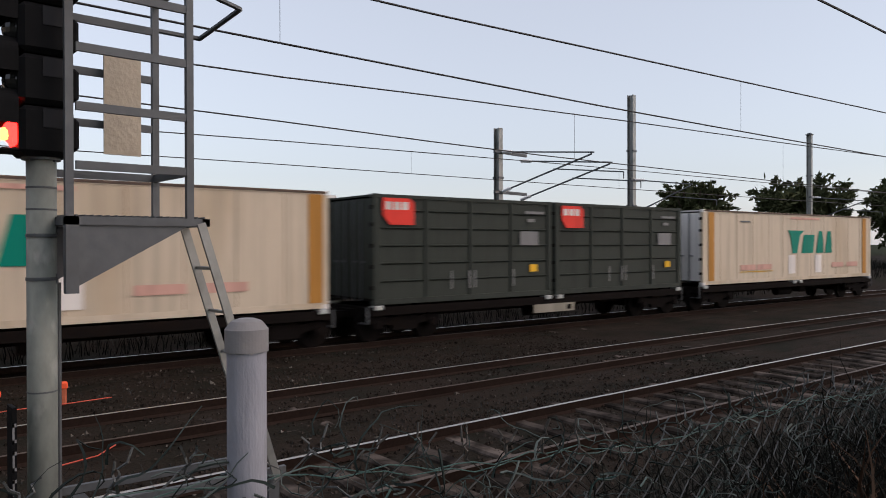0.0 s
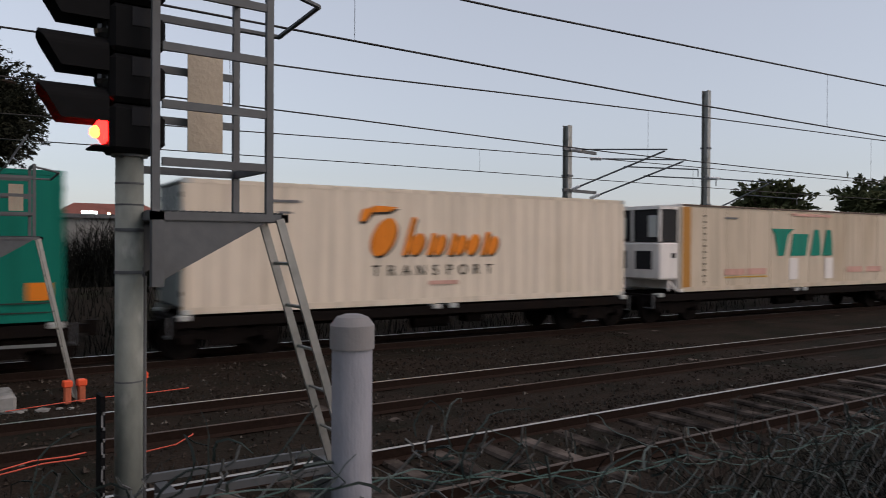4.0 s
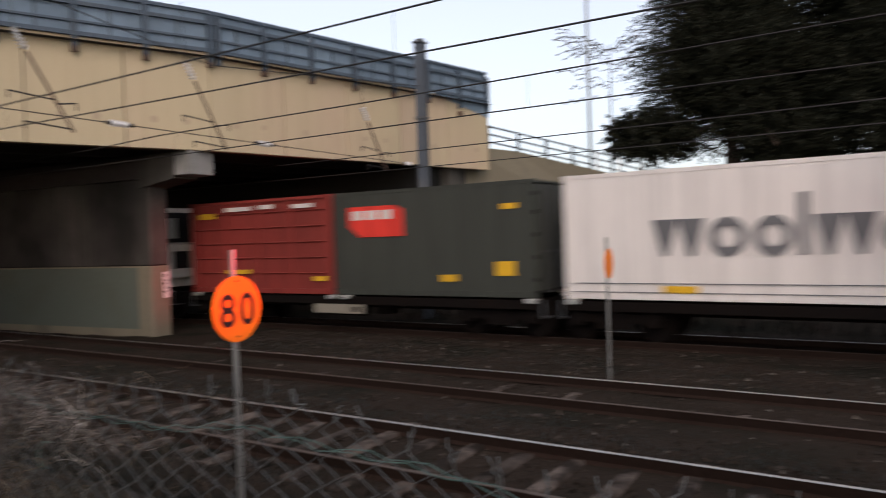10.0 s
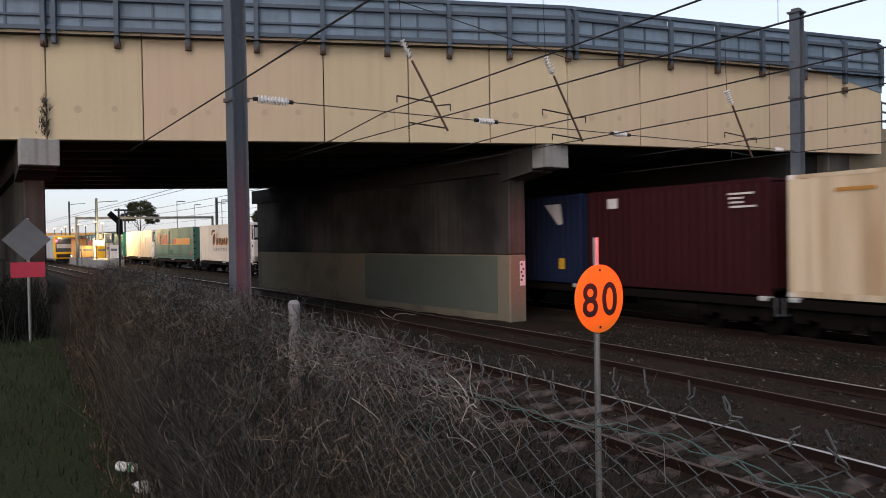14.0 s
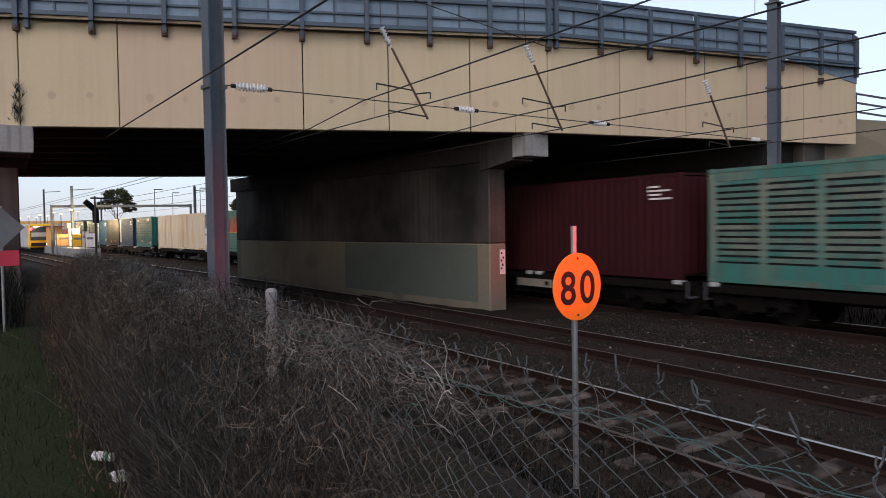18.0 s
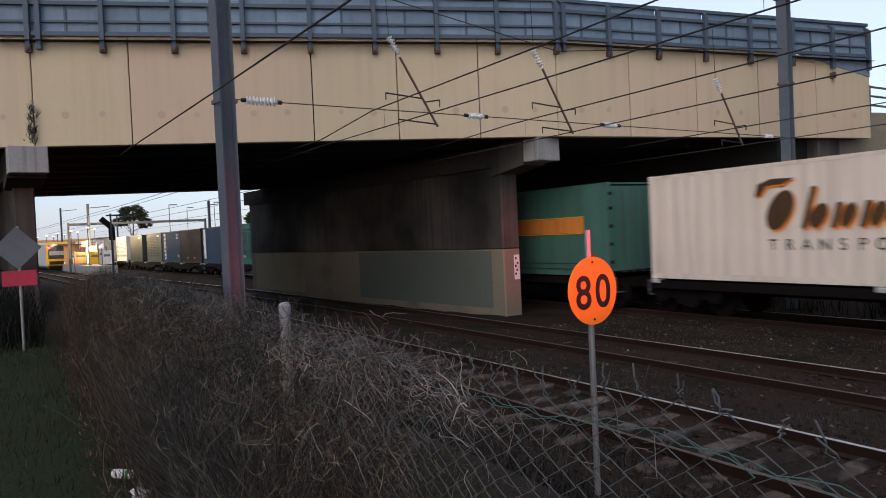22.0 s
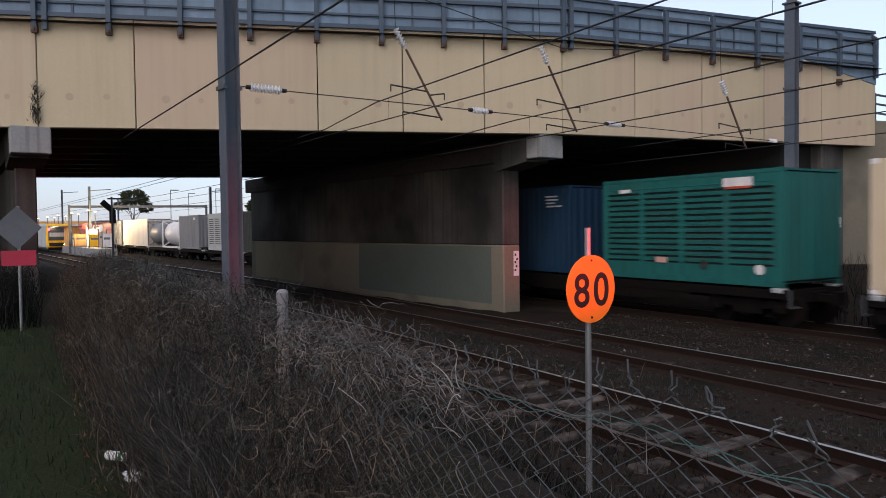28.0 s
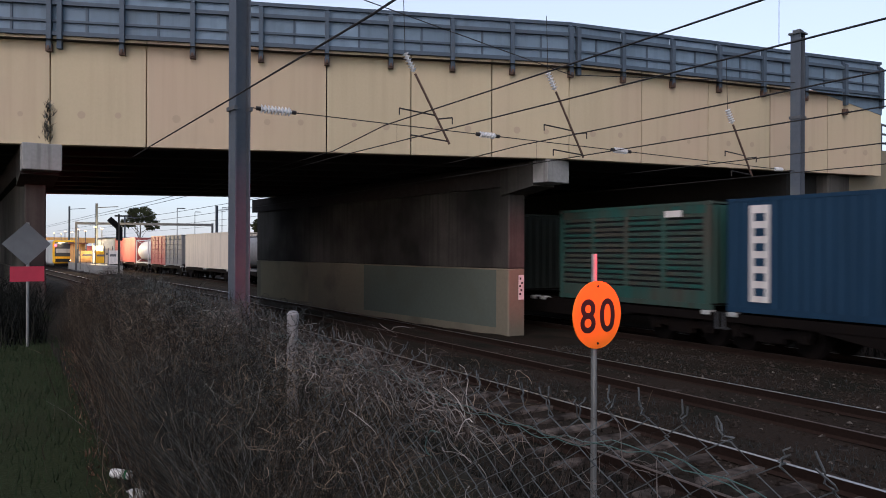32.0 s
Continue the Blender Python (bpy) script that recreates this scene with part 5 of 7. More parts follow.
def insulator(parent, a, b, n=7, r=0.075):
    """One turned porcelain body with ribs."""
    a, b = Vector(a), Vector(b)
    bm = B()
    d = b - a
    u = d.orthogonal().normalized()
    w = d.normalized().cross(u)
    prof = [(0.0, 0.35)]
    for k in range(n):
        prof += [((k + 0.1) / n, 0.38), ((k + 0.15) / n, 1.0), ((k + 0.6) / n, 0.62), ((k + 0.65) / n, 0.38)]
    prof.append((1.0, 0.35))
    rings = [[bm.verts.new(a + d * f + (u * math.cos(q * math.tau / 10) + w * math.sin(q * math.tau / 10)) * r * k) for q in range(10)] for f, k in prof]
    for p, q in zip(rings, rings[1:]):
        for i in range(10):
            bm.faces.new((p[i], p[(i + 1) % 10], q[(i + 1) % 10], q[i]))
    bm.faces.new(rings[0][::-1]), bm.faces.new(rings[-1])
    part("insulator", bm, PORCELAIN, parent, "ribbed grey-white insulator")


MC = mast(-14.95, 4.38, 12.0, "tall steel mast behind the fence", 0.1, 0.33)
MD = mast(-12.95, 20.6, 9.05, "steel mast beside the bridge face")
MA = mast(21.25, 20.6, 7.2, "short steel mast with pipe cantilevers", size=0.26, steel=GALV, cap=False)
MBm = mast(30.3, 20.6, 9.72, "tall steel mast beyond the train", steel=GALV, cap=False)
ME = mast(50.3, 20.6, 9.75, "steel mast far along the line", steel=GALV)
mast(76, 18.6, 9.6, "steel mast far along the line", steel=GALV)


def cantilever(m, reach, z, n=2):
    """Pipes that reach from a mast over the track, in the mast's own space."""
    for k in range(n):
        dx, zz = 1.35 * k, z - 0.25 * k
        bm = B()
        rod(bm, (dx, -0.15, zz + 0.75), (dx, -reach, zz + 0.38), 0.028, 6)
        part("stay_pipe", bm, GALVDARK, m)
        bm = B()
        rod(bm, (dx, -0.15, zz - 0.85), (dx, -reach + 0.1, zz + 0.33), 0.034, 6)
        part("bracket_pipe", bm, GALVDARK, m)
        bm = B()
        rod(bm, (dx, -reach * 0.6, zz - 0.1), (dx + 0.5, -reach - 0.9, zz - 0.35), 0.024, 6)
        rod(bm, (dx + 0.5, -reach - 0.9, zz - 0.35), (dx + 0.5, -reach - 0.9, zz - 0.6), 0.02, 6)
        part("steady_arm", bm, GALVDARK, m)
        insulator(m, (dx, -0.16, zz + 0.75), (dx, -0.7, zz + 0.70))
        insulator(m, (dx, -0.16, zz - 0.85), (dx, -0.65, zz - 0.70))
    for zz in (z + 0.68, z - 0.92):
        bm = B()
        box(bm, -0.45, -0.2, zz, 1.35 * n - 1.0, -0.1, zz + 0.12)
        part("cross_arm", bm, GALVDARK, m)


cantilever(MA, 4.3, 5.5)
cantilever(MBm, 3.0, 4.9, 1)
cantilever(ME, 3.2, 4.9, 1)


def wire(name, y0, heights, x0, x1, r, label):
    """An overhead wire that follows a track; heights: (x, z) along it."""
    bm = B()
    pts = []
    n = max(2, int((x1 - x0) / 3))
    for k in range(n + 1):
        x = x0 + (x1 - x0) * k / n
        z = float(np.interp(x, [h[0] for h in heights], [h[1] for h in heights]))
        if x < -15.5:
            z = min(z, 5.12)
        pts.append((x, y0 + bend(x), z))
    strand(bm, pts, r, 5)
    return whole(name, bm, WIRE, label, "overhead wire", "overhead wires")


LINES = ((NEAR, ((-17, 4.95), (0, 4.74), (10, 4.64), (30, 4.6)), ((0, 5.36), (5.6, 5.39), (9.2, 5.47), (17.4, 5.63), (30, 5.8))),
         (MID, ((-4, 4.7), (5.8, 4.6), (11.3, 4.49), (30, 4.4)), ((-7, 5.22), (5.8, 5.3), (9.9, 5.41), (15.8, 5.53), (30, 5.7))),
         (FREIGHT, ((0, 4.54), (10, 4.6)), ((0, 5.02), (10, 5.2), (20, 5.3))))
for y0, low, high in LINES:
    wire("contact_wire", y0, low, -120, 130, 0.012, "taut dark copper contact wire over the track")
    wire("messenger_wire", y0, high, -120, 130, 0.014, "slightly sagging dark wire above the track")
    bm = B()
    for k in range(14):
        x = -14 + 9.2 * k
        za, zb = (float(np.interp(x, [h[0] for h in t], [h[1] for h in t])) for t in (low, high))
        strand(bm, [(x, y0 + bend(x), za), (x, y0 + bend(x), zb)], 0.0035, 3)
    whole("dropper_wires", bm, WIRE, "thin droppers between the overhead wires", "overhead wire", kind="stuff")
bm = B()
strand(bm, [(60, 4.0, 6.1), (12.0, 4.0, 5.68), (-8.0, 4.0, 5.42), (-14.75, 4.0, 5.5), (-19.25, 3.42, 5.15), (-20.9, 3.22, 5.02)], 0.017, 6)
whole("feeder_wire", bm, WIRE, "thick dark wire on the near mast", "overhead wire", "overhead wires")


def head_span():
    h = thing("head_span", pose(0, 0, 0), "cross wire with insulators and registration arms before the bridge", "overhead wiring")
    a, b = Vector((-14.92, 4.55, 5.5)), Vector((-12.95, 20.45, 4.95))
    bm = B()
    strand(bm, [a, b], 0.012, 5)
    part("span_wire", bm, WIRE, h)
    a2, b2 = Vector((-14.92, 4.55, 8.6)), Vector((-12.95, 20.45, 7.6))
    bm = B()
    strand(bm, [a2, a2.lerp(b2, 0.5) - Vector((0, 0, 1.1)), b2], 0.012, 5)
    part("upper_span_wire", bm, WIRE, h)
    for f, n, r in ((0.016, 9, 0.10), (0.338, 6, 0.08), (0.585, 6, 0.08)):
        insulator(h, a.lerp(b, f), a.lerp(b, f + 0.0045 * n), n, r)
        for e in (f - 0.006, f + 0.0045 * n):
            bm = B()
            rod(bm, a.lerp(b, e), a.lerp(b, e + 0.006), 0.045, 8)
            part("end_fitting", bm, WIRE, h)
    insulator(h, a.lerp(b, 0.95), a.lerp(b, 0.97), 5, 0.06)
    for (x, y, z), (x2, y2, z2) in (((-14.46, 8.0, 7.02), (-14.3, 9.1, 5.02)), ((-14.0, 11.8, 6.98), (-13.9, 12.9, 4.93)), ((-13.3, 17.8, 6.57), (-13.2, 18.8, 4.7))):
        p, q = Vector((x, y, z)), Vector((x2, y2, z2))
        bm = B()
        rod(bm, p.lerp(q, 0.22), q, 0.03, 6)
        part("registration_pipe", bm, surface_once("rusty_pipe"), h, "rust-brown pipe")
        insulator(h, p, p.lerp(q, 0.2), 6, 0.085)
        bm = B()
        strand(bm, [p, p + Vector((0, -0.05, 1.4))], 0.008, 4)
        part("hanger_wire", bm, WIRE, h)
        for f, w in ((0.68, -1.0), (0.97, -1.05), (0.72, 0.35)):
            c = p.lerp(q, f)
            bm = B()
            rod(bm, c, c + Vector((0.1, w, 0.05)), 0.018, 5)
            rod(bm, c + Vector((0.1, w, 0.05)), c + Vector((0.1, w, -0.1)), 0.015, 5)
            part("steady_arm", bm, WIRE, h)


head_span()

# ---- signals ----
RED = glow("lit_red_lens", (1.0, 0.005, 0.004), 12.0)
AMBERHOT = glow("hot_lamp_centre", (1.0, 0.035, 0.005), 30.0)
LENS = glass("unlit_lens", (0.02, 0.02, 0.02))


def hood_mesh():
    """A visor: an arched channel, cut slanting back at its open end."""
    bm = B()
    prof = [(-0.125, 0.0), (-0.125, 0.06)] + [(-0.125 * math.cos(a), 0.12 + 0.095 * math.sin(a)) for a in (radians(12 * k) for k in range(16))] + [(0.125, 0.06), (0.125, 0.0)]

    def far_x(z):
        return -(0.255 + 0.58 * z) if z < 0.19 else -0.365

    rows = [[bm.verts.new((0 if e == 0 else far_x(z), y * k, z * k)) for y, z in prof] for e, k in ((0, 1.0), (1, 1.0), (1, 0.95), (0, 0.95))]
    for p, q in zip(rows, rows[1:]):
        for k in range(len(prof) - 1):
            bm.faces.new((p[k], p[k + 1], q[k + 1], q[k]))
    for k in (0, len(prof) - 1):
        bm.faces.new([r[k] for r in rows])
    return mesh_of("hood", bm, BLACKMETAL)


HOOD = hood_mesh()
POLE = surface("spotted_weathered_galvanising", (0.20, 0.21, 0.185), 0.6, metal=0.15, vary=0.35, grain=16, bump=0.15, dirt=(0.33, 0.33, 0.30), dirt_at=0.58, big=9, stretch=(1, 1, 0.5), spec=0.2)


def signal(x, y, foot, red_z, lights, pole_r, label, plat_z, plat_len, cage_h, ladder_foot, base_block, sheet_top, rail_z, hood=1.0):
    s = thing("railway_signal", pose(x, y, 0), label, "railway signal", "railway signals")
    bm = B()
    rod(bm, (0, 0, foot), (0, 0, red_z - 0.13), pole_r, 48)
    part("pole", bm, POLE, s, smooth=True)
    for z, r, h in ((red_z - 0.16, 1.3, 0.02), (red_z - 0.33, 1.02, 0.012), (red_z - 0.46, 1.02, 0.01), (plat_z - 0.12, 1.06, 0.02), (plat_z - 0.38, 1.06, 0.02), (plat_z - 1.05, 1.02, 0.01), (plat_z - 1.75, 1.04, 0.014)):
        bm = B()
        rod(bm, (0, 0, z), (0, 0, z + h), pole_r * r, 24)
        part("clamp_ring", bm, GALVDARK, s)
    bm = B()
    for a in range(4):
        c, d = math.cos(a * math.pi / 2 + 0.78) * pole_r, math.sin(a * math.pi / 2 + 0.78) * pole_r
        rod(bm, (c, d, red_z - 0.17), (c, d, red_z - 0.07), 0.014, 6)
    part("bolts", bm, GALVDARK, s, kind="stuff")
    head = part("signal_head", B(), BLACKMETAL, s, "black signal head")
    for k in range(lights):
        z = red_z + 0.30 * k
        bm = B()
        v = box(bm, -0.14, -0.15, z - 0.145, 0.15, 0.15, z + 0.145)
        bevelled(bm, v, 0.03)
        v = box(bm, 0.13, -0.1, z - 0.10, 0.19, 0.1, z + 0.1)
        bevelled(bm, v, 0.02)
        part("lamp_housing", bm, BLACKMETAL, head)
        bm = B()
        bmesh.ops.create_uvsphere(bm, u_segments=18, v_segments=10, radius=0.085, matrix=pose(-0.12, 0, z - 0.005))
        part("lens", bm, RED if k == 0 else LENS, head, "lit red lens" if k == 0 else "")
        if k == 0:
            bm = B()
            bevelled(bm, box(bm, -0.225 if not base_block else -0.17, -0.055, z - 0.055, -0.165, 0.04, z + 0.015), 0.02 if not base_block else 0.002)
            part("lamp_filament", bm, AMBERHOT, head, "glowing lamp centre")
            bm = B()
            bevelled(bm, box(bm, -0.16, -0.085, z - 0.085, -0.13, 0.085, z + 0.035), 0.014)
            part("lens_rim", bm, RED, head, "glowing red lens rim")
            bm = B()
            bevelled(bm, box(bm, -0.23, -0.12, z - 0.125, -0.13, 0.12, z - 0.108), 0.006)
            part("lens_shroud", bm, BLACKMETAL, head)
        shared("hood", HOOD, head, pose(-0.14, 0, z + 0.035) @ Matrix.Diagonal((hood, 1, 1, 1)))
        bm = B()
        box(bm, -0.02, -0.155, z + 0.02, 0.10, -0.149, z + 0.13)
        part("cover_plate", bm, WORKDARK, head)
    # platform, gusset, cage
    y0, y1, xa, xb = -0.30, 0.36, 0.06, plat_len + 0.12
    bm = B()
    box(bm, xa, y0, plat_z - 0.05, xb, y0 + 0.05, plat_z)
    box(bm, xa, y1 - 0.05, plat_z - 0.05, xb, y1, plat_z)
    box(bm, xa, y0, plat_z - 0.05, xa + 0.05, y1, plat_z)
    box(bm, xb - 0.05, y0, plat_z - 0.05, xb, y1, plat_z)
    part("platform_frame", bm, GALVDARK, s)
    bm = B()
    for k in range(int((xb - xa) / 0.045)):
        box(bm, xa + 0.02 + k * 0.045, y0 + 0.03, plat_z - 0.02, xa + 0.028 + k * 0.045, y1 - 0.03, plat_z + 0.012)
    part("grating", bm, GALVDARK, s, "open steel grating", kind="stuff")
    for yy in (y0 + 0.015, y1 - 0.03):
        bm = B()
        pts = [(xa, plat_z - 0.05), (xb - 0.14, plat_z - 0.05), (xa + 0.05, plat_z - 0.42), (xa, plat_z - 0.42)]
        fr = [bm.verts.new((px, yy, pz)) for px, pz in pts]
        bk = [bm.verts.new((px, yy + 0.012, pz)) for px, pz in pts]
        bm.faces.new(fr), bm.faces.new(bk[::-1])
        for i in range(4):
            bm.faces.new((fr[i], fr[(i + 1) % 4], bk[(i + 1) % 4], bk[i]))
        part("gusset", bm, GALVDARK, s, "triangular steel gusset")
    bm = B()
    box(bm, pole_r - 0.02, y0, plat_z - 0.45, pole_r + 0.05, y0 + 0.06, plat_z)
    box(bm, pole_r - 0.02, -0.05, plat_z - 0.40, xa + 0.02, 0.05, plat_z - 0.34)
    part("bracket", bm, GALVDARK, s)
    top = plat_z + cage_h
    xb_plat, xb = xb, xb - 0.10
    for px, py in ((xa + 0.0, y0), (xb - 0.05, y0), (xb - 0.05, y1 - 0.04), (xa + 0.0, y1 - 0.04)):
        bm = B()
        v = box(bm, px, py, plat_z, px + 0.045, py + 0.04, top)
        part("cage_post", bm, GALVDARK, s)
    for yy, off in ((y0, 0.0), (y1 - 0.04, 0.0)):
        z = rail_z
        while z < top + 0.01:
            bm = B()
            box(bm, xa + 0.06, yy + 0.004, z + off, xb - 0.05, yy + 0.03, z + off + 0.05)
            part("cage_rail", bm, GALVDARK, s)
            z += 0.345 if cage_h > 1.35 else 0.3
    for z in (rail_z, top - 0.05):
        bm = B()
        box(bm, xb - 0.045, y0 + 0.04, z, xb - 0.015, y1 - 0.04, z + 0.05)
        part("cage_rail", bm, GALVDARK, s)
    bm = B()
    rod(bm, (xb - 0.02, y0 + 0.02, top - 0.05), (xb + 0.34, y0 + 0.05, top - 0.12), 0.018, 6)
    rod(bm, (xb + 0.34, y0 + 0.05, top - 0.12), (xb + 0.30, y1 - 0.02, top - 0.2), 0.018, 6)
    rod(bm, (xb + 0.30, y1 - 0.02, top - 0.2), (xb - 0.02, y1 - 0.02, top - 0.2), 0.018, 6)
    part("gate_hoop", bm, GALVDARK, s)
    bm = B()
    strand(bm, [(xa + 0.04, y1 - 0.02, top - 0.3), (xa + 0.3, 0.02, top), (xb - 0.1, y0 + 0.2, top + 0.5)], 0.016, 6)
    part("cage_brace", bm, GALVDARK, s)
    # plate hung in the cage
    bm = B()
    sx = xa + 0.37 * plat_len / 0.8
    v = box(bm, sx, y1 - 0.10, plat_z + 0.44, sx + 0.24 * plat_len / 0.8, y1 - 0.085, sheet_top + 0.07)
    part("hung_plate", bm, CHEQUER, s, "aluminium chequer plate")
    # ladder
    lf = Vector(ladder_foot)
    xb = xb_plat
    a = Vector((xb - 0.06, y0 + 0.0, plat_z - 0.03))
    for dy in (0.0, 0.30):
        bm = B()
        beam(bm, a + Vector((0, dy, 0)), lf + Vector((0, dy, 0)), 0.02, 0.055)
        part("ladder_rail", bm, GALV, s)
    n = max(4, int((a - lf).length / 0.30))
    for k in range(1, n):
        p = a.lerp(lf, k / n)
        bm = B()
        rod(bm, p, p + Vector((0, 0.3, 0)), 0.012, 6)
        part("ladder_rung", bm, GALV, s)
    if base_block:
        bm = B()
        v = box(bm, -0.50, -0.40, foot - 0.5, 0.46, 0.40, foot)
        bevelled(bm, v, 0.05)
        for v in bm.verts:
            v.co += Vector((0.03 * noise.noise(v.co * 5), 0.03 * noise.noise(v.co * 7), 0.025 * noise.noise(v.co * 4)))
        part("concrete_base", bm, CONCRETE, s, "rough concrete base block")
        bits = random.Random(15)
        for k in range(16):
            bm = B()
            bmesh.ops.create_icosphere(bm, subdivisions=1, radius=bits.uniform(0.04, 0.1))
            for v in bm.verts:
                v.co = Vector((v.co.x * 1.4, v.co.y, v.co.z * 0.6)) * bits.uniform(0.7, 1.2)
            bk = part("broken_concrete", bm, CONCRETE, s, "broken concrete lump" if k == 0 else "")
            bk.matrix_basis = pose(bits.uniform(-0.6, 1.4), bits.uniform(-0.75, -0.45), -0.2)
        bm = B()
        v = box(bm, -0.40, -0.17, red_z + 0.6, 0.09, 0.18, red_z + 1.75)
        bevelled(bm, v, 0.03)
        part("upper_casing", bm, BLACKMETAL, head, "tall black casing")
        bm = B()
        v = box(bm, -0.13, -0.2, red_z + 0.5, -0.02, -0.14, red_z + 0.62)
        part("junction_box", bm, GREYWHITE, head, "small white junction box")
        bm = B()
        v = box(bm, -0.2, -0.2, foot, 0.2, 0.2, foot + 0.05)
        part("base_plate", bm, GALVDARK, s)
        bm = B()
        beam(bm, (0.08, 0, 0.78), (1.05, -0.2, 0.79), 0.04, 0.05)
        part("ladder_tie", bm, GALV, s)
    else:
        for dy, z in ((-0.22, 0.98), (0.2, 0.98)):
            bm = B()
            beam(bm, (0.1, dy, z), (lf.x + 0.1, dy, z - 0.03), 0.035, 0.05)
            part("ladder_base_beam", bm, GALVDARK, s)
        for xx in (0.25, lf.x):
            bm = B()
            box(bm, xx - 0.04, -0.25, 0.1, xx + 0.04, 0.23, 0.93)
            part("base_leg", bm, GALVDARK, s)
        bm = B()
        v = box(bm, -0.19, -0.16, 0.82, -0.165, -0.02, 1.62)
        pl = part("number_plate", bm, BLACKMETAL, s, "black plate with pale marks")
        for k in range(4):
            z = 1.42 - 0.16 * k
            bm = B()
            box(bm, -0.188, -0.166, z, -0.178, -0.161, z + 0.11)
            box(bm, -0.188, -0.166, z, -0.168, -0.161, z + 0.018)
            box(bm, -0.188, -0.166, z + 0.09, -0.168, -0.161, z + 0.11)
            part("pale_mark", bm, MIDGREY, pl)
        bm = B()
        rod(bm, (0.11, 0.09, foot), (0.11, 0.09, plat_z - 0.4), 0.016, 8)
        part("conduit", bm, GALVDARK, s)
    return s


signal(1.68, 5.0, 0.0, 3.215, 5, 0.082, "grey railway signal post with a lit red lamp and caged platform", 2.715, 0.80, 1.55, (1.40, -0.3, 0.92), False, 3.80, 2.99)
signal(1.415, 14.1, 0.06, 3.02, 4, 0.078, "smaller grey railway signal, red lamp lit, on a concrete base", 2.6, 0.72, 1.2, (1.38, -0.15, -0.2), True, 3.42, 2.95, hood=0.75)
for eye, aim, watts, cone in (((1.2, 4.98, 3.12), (-16.0, 3.3, 1.9), BEAM * 0.65, 21), ((0.98, 14.1, 2.93), (-18.7, 14.4, 2.0), BEAM, 13)):
    lamp = new("signal_beam", bpy.data.lights.new("signal_beam", "SPOT"))
    lamp.data.energy, lamp.data.color, lamp.data.spot_size, lamp.data.spot_blend, lamp.data.shadow_soft_size = watts, (1.0, 0.03, 0.05), radians(cone), 1.0, 0.05
    lamp.matrix_world = look(eye, aim)


HOSE = surface("faded_red_hose", (0.62, 0.10, 0.06), 0.6, vary=0.2, grain=20, bump=0.0)


def orange_box(x, y, turn):
    b = thing("cable_marker", pose(x, y, -0.2, 0, 0, turn), "orange-red plastic cable marker box on the ballast", "marker", "cable markers")
    for dx in (-0.11, 0.11):
        bm = B()
        v = box(bm, dx - 0.055, -0.055, 0.0, dx + 0.055, 0.055, 0.30)
        bevelled(bm, v, 0.02)
        part("body", bm, surface_red_dark(), b)
        bm = B()
        v = box(bm, dx - 0.075, -0.07, 0.28, dx + 0.075, 0.07, 0.40)
        bevelled(bm, v, 0.02)
        part("cap", bm, REDPLASTIC, b)
    return b


def surface_red_dark():
    if "rd" not in ONCE:
        ONCE["rd"] = surface("dirty_orange_plastic", (0.45, 0.12, 0.06), 0.7, vary=0.3, grain=20, bump=0.1)
    return ONCE["rd"]


orange_box(2.72, 13.75, 5)
orange_box(3.75, 13.9, -8)
for pts in ([(0.4, 9.9, -0.12), (1.1, 9.75, -0.1), (1.7, 10.1, -0.1), (2.1, 10.15, -0.12), (2.4, 10.3, -0.14)], [(2.7, 9.75, -0.12), (3.3, 9.8, -0.08), (3.6, 10.1, -0.06), (3.68, 10.4, -0.12)], [(1.7, 13.5, -0.16), (2.3, 13.45, -0.12), (3.0, 13.5, -0.1), (3.9, 13.6, -0.13), (4.6, 13.7, -0.14)], [(0.5, 9.8, -0.12), (1.2, 9.66, -0.1), (1.8, 9.95, -0.11), (2.2, 10.0, -0.13)]):
    bm = B()
    strand(bm, pts, 0.010, 6)
    whole("cable_hose", bm, HOSE, "orange-red plastic hose lying on the ballast", "hose", "hoses", smooth=True)


# ---- signs ----
def disc_sign(x, y, z, d, foot, tip, digits, label):
    s = thing("speed_sign", pose(x, y, 0, 0, 0, 3), label, "speed sign", "speed signs")
    bm = B()
    rod(bm, (-0.03, 0, foot), (-0.03, 0, tip), 0.028, 12)
    part("pole", bm, GALV, s)
    bm = B()
    rod(bm, (0.0, 0, z), (0.012, 0, z), d / 2, 40)
    part("disc", bm, ORANGE, s, "orange round plate")
    for dz in (d * 0.42, -d * 0.42):
        bm = B()
        rod(bm, (0.012, 0, z + dz), (0.018, 0, z + dz), 0.011, 8)
        part("bolt", bm, BLACKPAINT, s)
    for k, figure in enumerate(digits):
        cu = bpy.data.curves.new("digit", "FONT")
        cu.body, cu.size, cu.align_x, cu.extrude, cu.offset = figure, d * 0.56, "CENTER", 0.001, 0.005
        tmp = new("digit", cu)
        me = bpy.data.meshes.new_from_object(tmp)
        bpy.data.objects.remove(tmp)
        me.materials.append(BLACKPAINT)
        me.transform(Matrix.Diagonal((1.2, 1.22, 1, 1)))
        o = new("digit", me)
        o.parent = s
        o.matrix_basis = pose(0.0145, (k - 0.5) * d * 0.405, z - d * 0.245, 90, 0, 90)
    return s


disc_sign(-4.64, 4.56, 1.99, 0.59, 0.2, 2.52, "80", "orange round speed sign with black 80 on a pole")
disc_sign(-4.1, 13.1, 1.96, 0.56, -0.25, 2.45, "", "small orange round sign on a thin pole")


